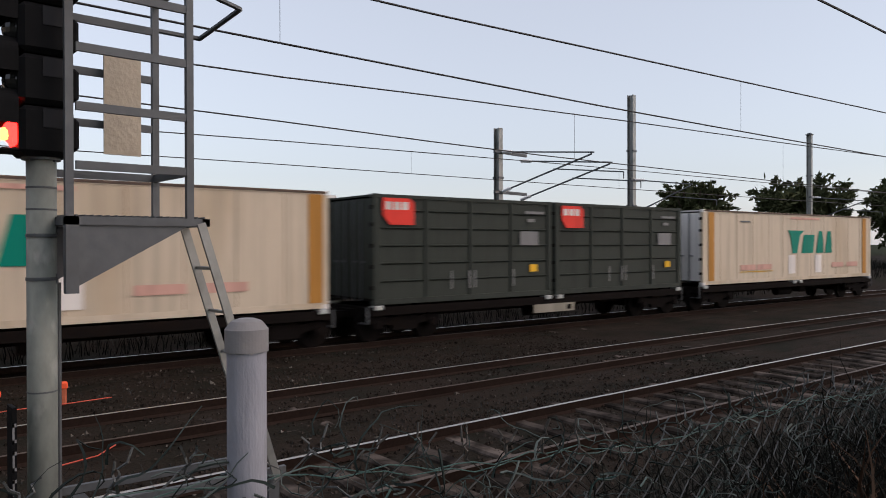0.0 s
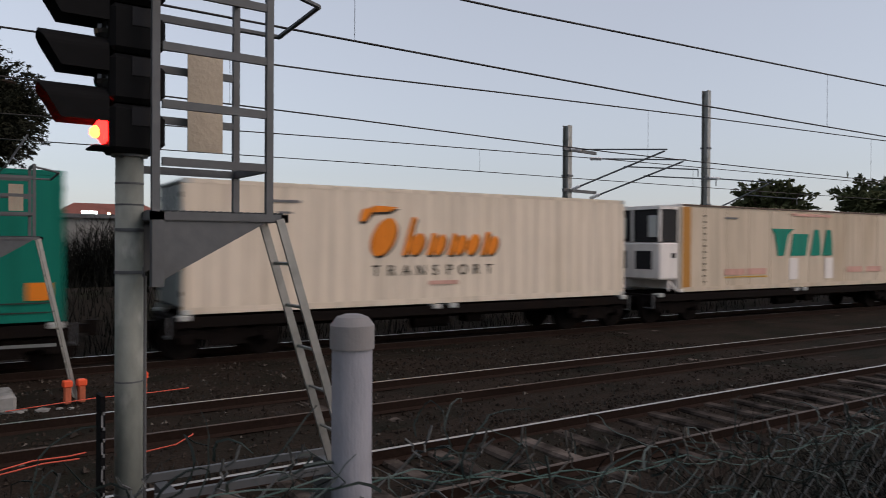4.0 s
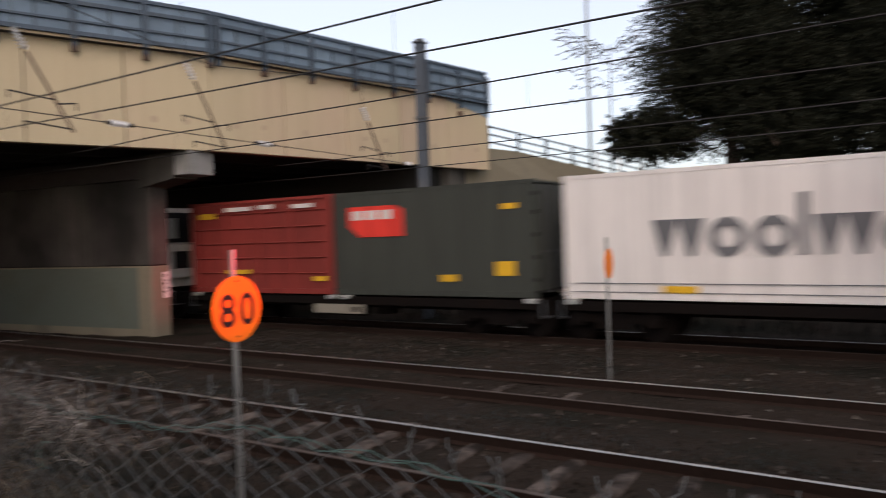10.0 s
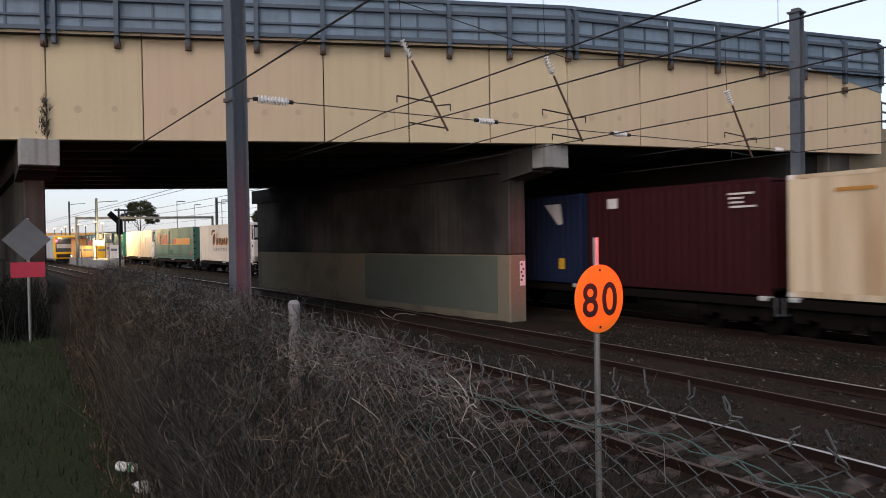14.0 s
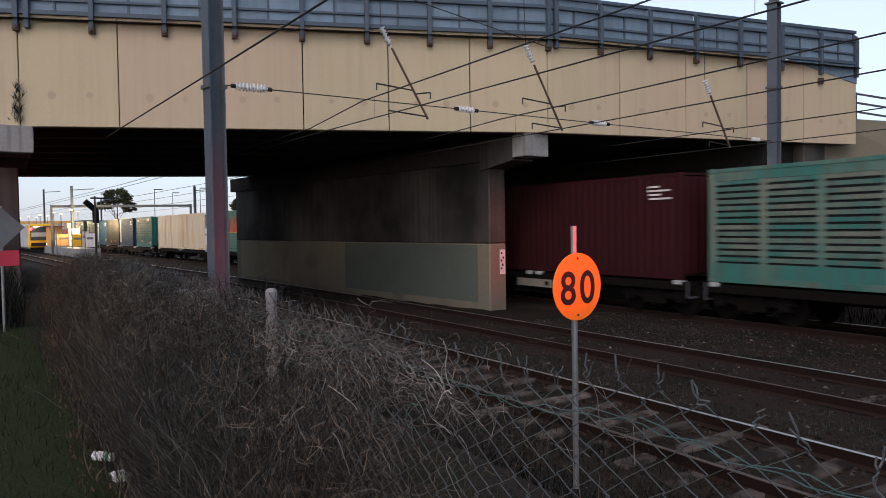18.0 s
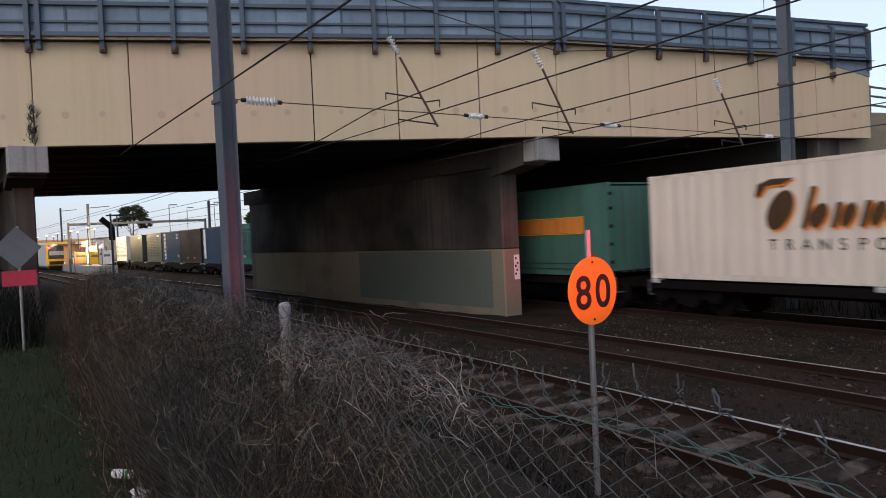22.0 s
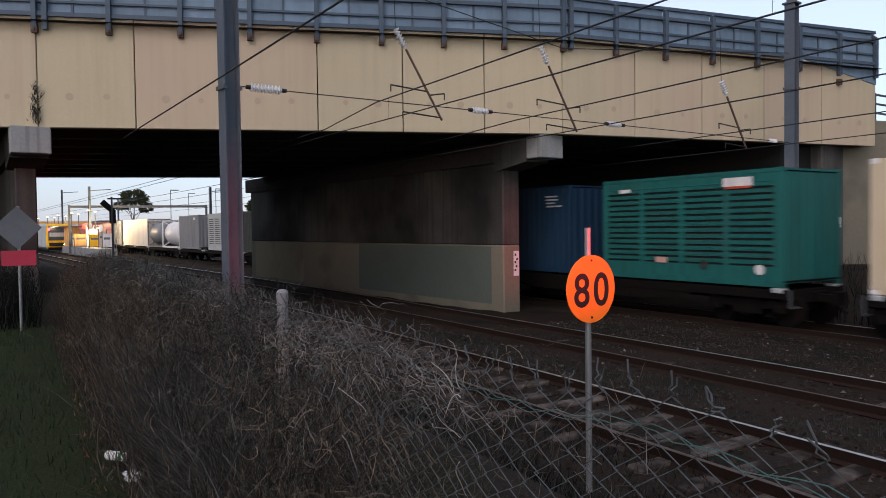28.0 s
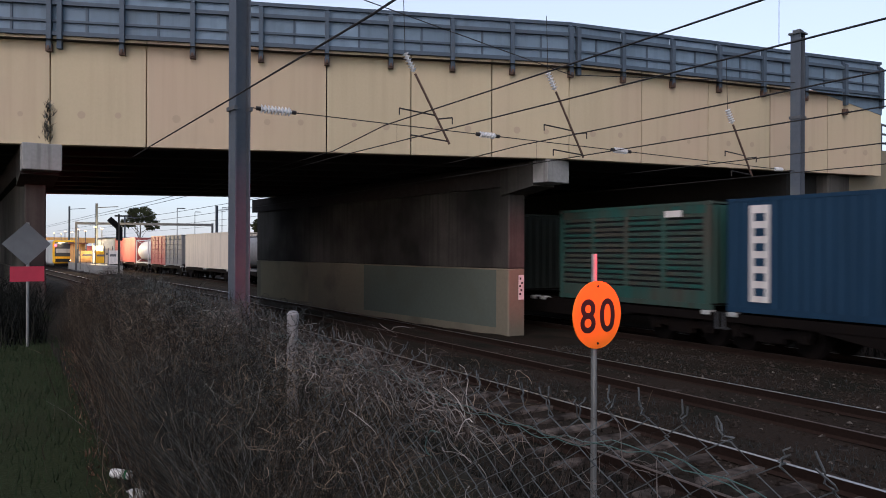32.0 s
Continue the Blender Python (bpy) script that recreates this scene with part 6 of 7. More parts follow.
PLATERED = surface("dull_red_plate", (0.36, 0.03, 0.055), 0.6, vary=0.15, grain=8, bump=0.0)
SIGNBACK = surface("dull_sign_back", (0.12, 0.125, 0.13), 0.7, vary=0.15, grain=8, bump=0.03, spec=0.1)


def diamond_sign():
    s = thing("warning_sign", pose(-14.4, 0.55, 0), "grey diamond sign with a plate below on a thin pole", "sign")
    bm = B()
    rod(bm, (-0.03, 0.02, 0.6), (-0.03, 0.02, 3.0), 0.025, 10)
    part("pole", bm, GALV, s)
    bm = B()
    pts = [(-0.37, 2.63), (0, 2.26), (0.37, 2.63), (0, 3.0)]
    fr = [bm.verts.new((0.012, y, z)) for y, z in pts]
    bk = [bm.verts.new((0.0, y, z)) for y, z in pts]
    bm.faces.new(fr), bm.faces.new(bk[::-1])
    for i in range(4):
        bm.faces.new((fr[i], fr[(i + 1) % 4], bk[(i + 1) % 4], bk[i]))
    part("diamond_plate", bm, SIGNBACK, s, "dull grey diamond plate")
    bm = B()
    v = box(bm, 0, -0.25, 1.98, 0.012, 0.27, 2.24)
    part("lower_plate", bm, PLATERED, s, "dull red rectangular plate")


diamond_sign()


# ---- fence ----
POSTCAP = surface("dull_post_cap", (0.21, 0.20, 0.20), 0.75, vary=0.15, grain=22, bump=0.2, dirt=(0.15, 0.14, 0.135), big=9)


def fence_y(x):
    return 1.15 + 0.042 * (1.15 - x)


def mesh_top(x):
    z = float(np.interp(x, [-9, -3.4, -1.6, -1.1, -0.6, -0.1, 0.4, 0.75, 1.0, 1.15, 1.35, 1.7, 2.3, 5.0], [2.12, 2.12, 2.115, 2.135, 2.15, 2.12, 2.10, 2.20, 2.235, 2.21, 2.165, 2.12, 2.09, 2.0]))
    return z + 0.012 * math.sin(x * 5) + 0.008 * math.sin(x * 11)


FENCE = thing("chain_link_fence", pose(0, 0, 0), "old chain-link fence with bent prongs on grey posts", "fence")


def fence():
    for x, top, r in ((1.15, 2.43, 0.0295), (-3.36, 2.25, 0.026), (-7.6, 1.95, 0.033), (-12.0, 1.8, 0.033), (5.6, 2.35, 0.033)):
        p = B()
        rod(p, (x, fence_y(x), BANK - 0.3), (x, fence_y(x), top - 0.045), r, 40)
        post = part("post", p, POSTWOOD if x > 0 else POSTCAP, FENCE, "weathered grey round post")
        c = B()
        rod(c, (x, fence_y(x), top - 0.05), (x, fence_y(x), top - 0.016), r * 1.1, 40)
        rod(c, (x, fence_y(x), top - 0.016), (x, fence_y(x), top - 0.004), r * 1.1, 40, r * 0.78)
        rod(c, (x, fence_y(x), top - 0.004), (x, fence_y(x), top), r * 0.78, 40, r * 0.4)
        part("post_cap", c, POSTCAP, post, "dull grey cap")
    # woven strands: each a zigzag from the top prong down
    bm = B()
    rnd = random.Random(11)
    pitch, rise = 0.052, 0.034
    x = -9.0
    k = 0
    verts, faces = [], []
    while x < 4.6:
        pts = []
        top = mesh_top(x) + float(np.interp(x, [-0.8, -0.45], [0.045, 0.0]))
        j = 0
        up = x + (pitch / 2 if k % 2 else -pitch / 2)
        tilt, out = rnd.uniform(-0.022, 0.022), rnd.uniform(-0.02, 0.015)
        pts.append((up + tilt * 1.5, fence_y(x) + out * 1.3, top + rnd.uniform(0.04, 0.062)))
        pts += [(up + tilt * f + 0.004 * math.cos(f * 9 + k), fence_y(x) + out * f + 0.004 * math.sin(f * 9 + k), top + 0.006 + 0.03 * f) for f in (0.9, 0.6, 0.3)]
        z = top
        while z > BANK + 0.05:
            xx = x + (pitch / 2 if (j + k) % 2 else -pitch / 2) * 1.03
            wob = 0.016 * math.sin(xx * 3.1 + z * 2.0) + rnd.uniform(-0.003, 0.003)
            xx += 0.006 * math.sin(z * 23 + k) + rnd.uniform(-0.002, 0.002)
            pts.append((xx, fence_y(xx) + wob + (0.003 if (j + k) % 2 else -0.003), z + 0.012 * math.sin(xx * 6)))
            z -= rise
            j += 1
        n, r = 4, 0.002
        base = len(verts)
        for i, p in enumerate(pts):
            d = (Vector(pts[min(i + 1, len(pts) - 1)]) - Vector(pts[max(i - 1, 0)])).normalized()
            u = d.orthogonal().normalized()
            v = d.cross(u)
            for q in range(n):
                a = q * math.tau / n
                verts.append(tuple(Vector(p) + r * (u * math.cos(a) + v * math.sin(a))))
        for i in range(len(pts) - 1):
            for q in range(n):
                faces.append((base + i * n + q, base + i * n + (q + 1) % n, base + (i + 1) * n + (q + 1) % n, base + (i + 1) * n + q))
        x += pitch
        k += 1
    bm.free()
    me = bpy.data.meshes.new("wire_mesh")
    me.from_pydata(verts, [], faces)
    me.materials.append(MESHWIRE)
    o = new("wire_mesh", me)
    o.parent = FENCE
    tagged(o, "rusty chain-link mesh with torn top", kind="stuff")
    for dz, mat, off in ((-0.012, GREENWIRE, 0.0), (-0.022, GREENWIRE, 0.006), (-0.6, MESHWIRE, 0.0)):
        bm = B()
        pts = [(xx, fence_y(xx) - 0.008 + 0.006 * math.sin(xx * 40 + off * 300), mesh_top(xx) + dz + 0.006 * math.cos(xx * 40 + off * 300)) for xx in np.arange(-9, 5.6, 0.05)]
        strand(bm, pts, 0.0013, 4)
        part("strainer_wire", bm, mat, FENCE, "green coated wire" if mat is GREENWIRE else "")
    for k in range(60):
        bm = B()
        x = rnd.choice((rnd.uniform(0.8, 1.5), rnd.uniform(1.2, 2.6), rnd.uniform(0.9, 1.4), rnd.uniform(-3.2, -1.6)))
        p = Vector((x, fence_y(x) - 0.02, mesh_top(x) + rnd.uniform(-0.2, -0.07)))
        d = Vector((rnd.uniform(-1, 1), rnd.uniform(-0.4, 0.3), rnd.uniform(-0.3, 0.25))).normalized()
        pts = [p]
        for q in range(rnd.randint(4, 8)):
            d = (d + Vector((rnd.uniform(-0.7, 0.7), rnd.uniform(-0.4, 0.4), rnd.uniform(-0.7, 0.45)))).normalized()
            p = p + d * 0.022
            pts.append(p)
        strand(bm, pts, 0.0022, 4)
        part("loose_wire", bm, GREENWIRE if k % 3 == 0 else MESHWIRE, FENCE)


fence()


# ---- weeds, grass, litter ----
def blades(name, count, place, height, width, lean, material, label, seed, bends=2, branch=0.0):
    """A stand of thin bent stems, one object."""
    rnd = random.Random(seed)
    verts, faces = [], []

    def stem(p, d, h, w, n):
        side = Vector((-d.y, d.x, 0))
        side = (side if side.length > 0.01 else Vector((1, 0, 0))).normalized()
        ang = rnd.uniform(0, math.tau)
        side = Vector((math.cos(ang), math.sin(ang), 0))
        base = len(verts)
        q = Vector(p)
        for i in range(n + 1):
            ww = w * (1 - i / (n + 0.4))
            verts.append(tuple(q - side * ww))
            verts.append(tuple(q + side * ww))
            q = q + d * (h / n)
            d = (d + Vector((rnd.uniform(-lean, lean), rnd.uniform(-lean, lean), -lean * 0.25))).normalized()
        for i in range(n):
            a = base + 2 * i
            faces.append((a, a + 1, a + 3, a + 2))
        return q, d

    for _ in range(count):
        p, k = place(rnd)
        h = height(rnd) * k
        d = Vector((rnd.uniform(-lean, lean), rnd.uniform(-lean, lean), 1)).normalized()
        stem(p, d, h, width * rnd.uniform(0.6, 1.3), bends)
        if rnd.random() < branch:
            for _ in range(3):
                f = rnd.uniform(0.3, 0.9)
                stem(Vector(p) + d * h * f, Vector((rnd.uniform(-1, 1), rnd.uniform(-1, 1), rnd.uniform(0.0, 1))).normalized(), h * 0.25, width * 0.6, 3)
    me = bpy.data.meshes.new(name)
    me.from_pydata(verts, [], faces)
    me.materials.append(material)
    return tagged(new(name, me), label, "vegetation", kind="stuff")


def along_fence(x0, x1, spread):
    def place(r):
        x = x0 + (x1 - x0) * r.random()
        y = fence_y(x) + r.gauss(-0.1, spread)
        k = 1.0 - 0.35 * min(1, abs(y - fence_y(x)) / 0.6)
        return (x, y, ground_z(x, y) - 0.03), k
    return place


def tangle(name, count, x0, x1, top, deep, thick, steps, r, curl, material, label, seed):
    """Curling thin stems woven through the fence: each a bent three-sided rod."""
    rnd = random.Random(seed)
    verts, faces = [], []
    for _ in range(count):
        x = rnd.uniform(x0, x1)
        p = Vector((x, fence_y(x) + rnd.gauss(-0.04, thick), mesh_top(x) + top - deep * rnd.random() ** 1.4))
        d = Vector((rnd.gauss(0, 1), rnd.gauss(0, 0.35), rnd.gauss(0, 0.6))).normalized()
        w = Vector((rnd.gauss(0, curl), rnd.gauss(0, curl), rnd.gauss(0, curl)))
        rr = r * rnd.uniform(0.5, 1.4)
        n = rnd.randint(steps // 2, steps)
        base = len(verts)
        for i in range(n + 1):
            u = d.orthogonal().normalized()
            v = d.cross(u)
            for q in range(3):
                a = q * math.tau / 3
                verts.append(tuple(p + rr * (1 - 0.7 * i / n) * (u * math.cos(a) + v * math.sin(a))))
            p = p + d * 0.02
            d = (d + w.cross(d) + Vector((rnd.gauss(0, 0.15), rnd.gauss(0, 0.12), rnd.gauss(-0.03, 0.15)))).normalized()
            w = w * 0.93 + Vector((rnd.gauss(0, curl * 0.4), rnd.gauss(0, curl * 0.4), rnd.gauss(0, curl * 0.4)))
        for i in range(n):
            for q in range(3):
                faces.append((base + 3 * i + q, base + 3 * i + (q + 1) % 3, base + 3 * i + 3 + (q + 1) % 3, base + 3 * i + 3 + q))
    me = bpy.data.meshes.new(name)
    me.from_pydata(verts, [], faces)
    me.materials.append(material)
    return tagged(new(name, me), label, "vegetation", kind="stuff")


def in_front(x0, x1, y0, y1):
    def place(r):
        x = r.uniform(x0, x1)
        y = fence_y(x) - r.uniform(y0, y1)
        return (x, y, ground_z(x, y) - 0.03), 1.0
    return place


blades("dry_weeds", 9000, along_fence(-15, -1.6, 0.17), lambda r: r.uniform(0.5, 1.3), 0.0026, 0.34, HEDGE, "tall dry brown weeds along the fence", 21, 5, 0.5)
blades("tall_weeds", 11000, along_fence(-18, -4.4, 0.2), lambda r: r.uniform(0.85, 1.42), 0.0038, 0.3, HEDGE, "dense tall brown weeds hiding the fence", 29, 5, 0.6)
blades("grey_weeds", 7000, along_fence(-9, -2.4, 0.16), lambda r: r.uniform(0.6, 1.34), 0.0032, 0.38, HEDGEGREY, "tangled grey-green weeds in the fence", 22, 5, 0.7)
tangle("hedge_twigs", 6500, -13, -3.3, 0.06, 1.2, 0.15, 14, 0.0022, 0.2, HEDGEGREY, "grey twigs woven through the fence", 51)
tangle("brown_twigs", 3000, -14, -3.0, 0.03, 1.3, 0.16, 12, 0.0022, 0.15, HEDGE, "brown twigs woven through the fence", 52)
tangle("twig_thatch", 13000, -7.5, -1.7, -0.02, 1.2, 0.27, 8, 0.0013, 0.3, HEDGE, "short brown twigs matted in the fence", 63)
tangle("post_twigs", 900, -3.7, -2.9, -0.03, 1.1, 0.16, 12, 0.0018, 0.16, HEDGEGREY, "grey twigs grown round the fence post", 71)
blades("post_weeds", 700, in_front(-3.8, -2.9, 0.03, 0.2), lambda r: r.uniform(0.7, 1.2), 0.0028, 0.3, HEDGE, "brown weeds grown round the fence post", 72, 6, 0.6)
tangle("low_twigs", 700, -3.4, -0.8, -0.3, 1.0, 0.14, 10, 0.0015, 0.12, HEDGE, "thin brown twigs in the fence", 56)
tangle("fence_creeper", 1100, -5.2, -1.7, 0.06, 0.18, 0.06, 8, 0.0013, 0.3, VINE, "bare pale creeper curling over the fence", 23)
tangle("creeper_runners", 90, -5.0, -1.6, -0.02, 0.14, 0.04, 9, 0.0019, 0.3, RUNNER, "pale creeper runners looped over the fence top", 81)
tangle("creeper_loops", 60, -4.4, -1.5, 0.0, 0.1, 0.04, 7, 0.0015, 0.4, RUNNER, "small pale creeper loops over the fence top", 82)
tangle("creeper_ends", 26, -3.4, -1.7, -0.2, 0.8, 0.08, 12, 0.0016, 0.06, RUNNER, "thin pale dry stems leaning in the weeds", 83)
tangle("creeper_sprig", 16, -2.5, -2.2, 0.16, 0.2, 0.03, 9, 0.0016, 0.25, VINE, "pale creeper sprig standing over the fence", 65)
tangle("dry_stems", 40, -3.3, -1.7, -0.25, 0.8, 0.12, 14, 0.002, 0.05, VINE, "long pale dry stems in the weeds", 66)
tangle("loose_wire_tangle", 330, 0.7, 3.6, 0.03, 0.26, 0.05, 11, 0.0024, 0.34, WIREMIX, "tangle of bent green-grey fence wire", 67)
tangle("post_wire_tangle", 60, 0.6, 1.5, 0.0, 0.2, 0.05, 9, 0.0022, 0.34, WIREMIX, "bent wire wound about the post", 68)
tangle("dead_vine", 130, -2.6, -0.9, 0.0, 0.12, 0.04, 7, 0.001, 0.32, VINE, "dead pale vine caught in the fence top", 53)
blades("front_weeds", 4200, in_front(-4.6, -2.7, 0.03, 0.34), lambda r: r.uniform(0.7, 1.3), 0.0026, 0.36, HEDGEGREY, "grey weeds standing before the fence", 57, 5, 0.6)
blades("brown_weeds", 3600, in_front(-3.6, -1.3, 0.02, 0.3), lambda r: r.uniform(0.35, 1.0), 0.0022, 0.36, HEDGE, "brown weeds standing before the fence", 60, 5, 0.6)
blades("straw_weeds", 600, in_front(-4.2, -1.9, 0.04, 0.34), lambda r: r.uniform(0.4, 0.95), 0.0028, 0.2, VINE, "pale dry straw before the fence", 58, 5, 0.3)
blades("bank_shrub", 6000, in_front(2.0, 4.6, 0.0, 0.36), lambda r: r.uniform(0.75, 1.28), 0.005, 0.3, SHRUB, "dark leafless shrub before the fence", 61, 6, 0.9)
blades("dry_leaves", 2600, in_front(-14, -4.5, 0.25, 0.75), lambda r: r.uniform(0.03, 0.09), 0.012, 0.7, FERN, "dead brown leaves along the verge", 62, 2)


def joint_plant(r):
    return (-21.66 + r.gauss(0, 0.03), 1.25 + r.gauss(0, 0.05), 5.35 + r.uniform(0, 1.0)), 1.0


blades("wall_plant", 130, joint_plant, lambda r: r.uniform(0.08, 0.24), 0.016, 0.7, HEDGEGREY, "dark plant growing from the bridge joint", 59, 3, 0.3)
blades("fence_weeds", 1800, along_fence(-1.8, 1.5, 0.16), lambda r: r.uniform(0.2, 1.0), 0.0035, 0.25, HEDGE, "thin weeds at the foot of the fence", 24, 4, 0.4)
blades("bank_weeds", 7000, along_fence(1.7, 5.2, 0.2), lambda r: r.uniform(0.6, 1.25), 0.006, 0.3, SHRUB, "dark tangled weeds on the bank", 25, 6, 0.8)
tangle("bank_twigs", 900, 1.7, 4.8, -0.1, 0.9, 0.16, 10, 0.0018, 0.2, SHRUB, "dark twigs tangled on the bank", 54)
blades("dry_fern", 520, in_front(2.4, 3.4, 0.2, 0.42), lambda r: r.uniform(0.85, 1.18), 0.010, 0.3, FERN, "dry brown fern leaves in the fence", 55, 7, 0.9)


def verge(r):
    x, y = r.uniform(-16, -2), r.uniform(-4.5, 1.1)
    return (x, y, ground_z(x, y) - 0.01), 1.0


blades("verge_grass", 16000, verge, lambda r: r.uniform(0.05, 0.14), 0.005, 0.45, surface("short_green_grass", (0.019, 0.031, 0.012), 0.9, vary=0.5, grain=3, bump=0.0, dirt=(0.012, 0.02, 0.009), big=0.8), "short green grass on the verge", 26, 2)


def pier_foot(r):
    x, y = r.uniform(-23, -14.6), r.uniform(-3.5, 0.9)
    return (x, y, ground_z(x, y) - 0.03), 1.0


blades("pier_shrub", 5000, pier_foot, lambda r: r.uniform(0.2, 1.3), 0.012, 0.35, SHRUB, "dark shrub at the foot of the bridge pier", 73, 4, 0.6)


def between(r):
    x = r.uniform(-16, 2) if r.random() < 0.8 else r.uniform(2, 14)
    y = r.choice((r.uniform(8.3, 9.9), r.uniform(8.0, 10.4), r.uniform(12.2, 15.4), r.uniform(4.0, 5.4), r.uniform(5.0, 6.3))) + bend(x)
    return (x, y, ground_z(x, y) - 0.02), 1.0


def cess(r):
    x = r.uniform(-15, 6)
    y = r.uniform(3.6, 6.3 if x > -2 else 6.9) + bend(x)
    return (x, y, ground_z(x, y) - 0.02), 1.0


blades("cess_weeds", 9000, cess, lambda r: r.uniform(0.08, 0.3), 0.006, 0.45, SHRUB, "low dark weeds beside the near track", 64, 3, 0.4)
blades("track_weeds", 20000, between, lambda r: r.uniform(0.04, 0.15), 0.006, 0.6, WEED, "low scrubby weeds between the tracks", 27, 2)


def stones():
    rnd = random.Random(5)
    verts, faces = [], []
    for _ in range(30000):
        x = rnd.uniform(-16, 18)
        y = rnd.choice((rnd.uniform(4.6, 9.4), rnd.uniform(8, 14), rnd.uniform(13, 16.6)))
        s = rnd.uniform(0.015, 0.045) * (1.6 if rnd.random() < 0.03 else 1)
        yy = y
        off = min(abs(yy - NEAR), abs(yy - MID), abs(yy - FREIGHT))
        z = -0.17 if off < 1.6 else -0.2
        c = Vector((x, y + bend(x), max(ground_z(x, y + bend(x)), z if off < 1.6 else -9)))
        b = len(verts)
        for d in ((1, 0, 0), (-0.5, 0.87, 0), (-0.5, -0.87, 0), (0, 0, 0.8)):
            j = Vector([q + rnd.uniform(-0.35, 0.35) for q in d])
            verts.append(tuple(c + j * s))
        faces += [(b, b + 1, b + 3), (b + 1, b + 2, b + 3), (b + 2, b, b + 3)]
    me = bpy.data.meshes.new("ballast_stones")
    me.from_pydata(verts, [], faces)
    me.materials.append(STONE)
    tagged(new("ballast_stones", me), "loose dark ballast stones between the rails", "gravel", kind="stuff")


STONE = stalks("ballast_stone", ((0.0, (0.016, 0.0125, 0.0095)), (0.6, (0.030, 0.023, 0.018)), (0.965, (0.045, 0.037, 0.031)), (1.0, (0.15, 0.135, 0.115))))
stones()


def litter():
    c = thing("drink_can", pose(-5.75, 0.90, 0.89, 0, 90, 40), "white crushed drink can in the grass", "can")
    bm = B()
    rod(bm, (0, 0, -0.085), (0, 0, 0.06), 0.034, 16)
    rod(bm, (0, 0, 0.06), (0, 0, 0.078), 0.034, 16, 0.027)
    part("body", bm, WHITEPAINT, c)
    bm = B()
    rod(bm, (0, 0, 0.035), (0, 0, 0.06), 0.035, 16)
    part("label_band", bm, INK_LEAFDARK, c)
    rnd = random.Random(2)
    bm = B()
    bmesh.ops.create_icosphere(bm, subdivisions=2, radius=0.075)
    for v in bm.verts:
        v.co = Vector((v.co.x * 1.5, v.co.y, v.co.z * 0.35)) * rnd.uniform(0.45, 1.15)
    whole("crumpled_bag", bm, WHITEPAINT, "white crumpled plastic bag in the grass", "litter", m=pose(-5.25, 0.93, 0.885))


litter()


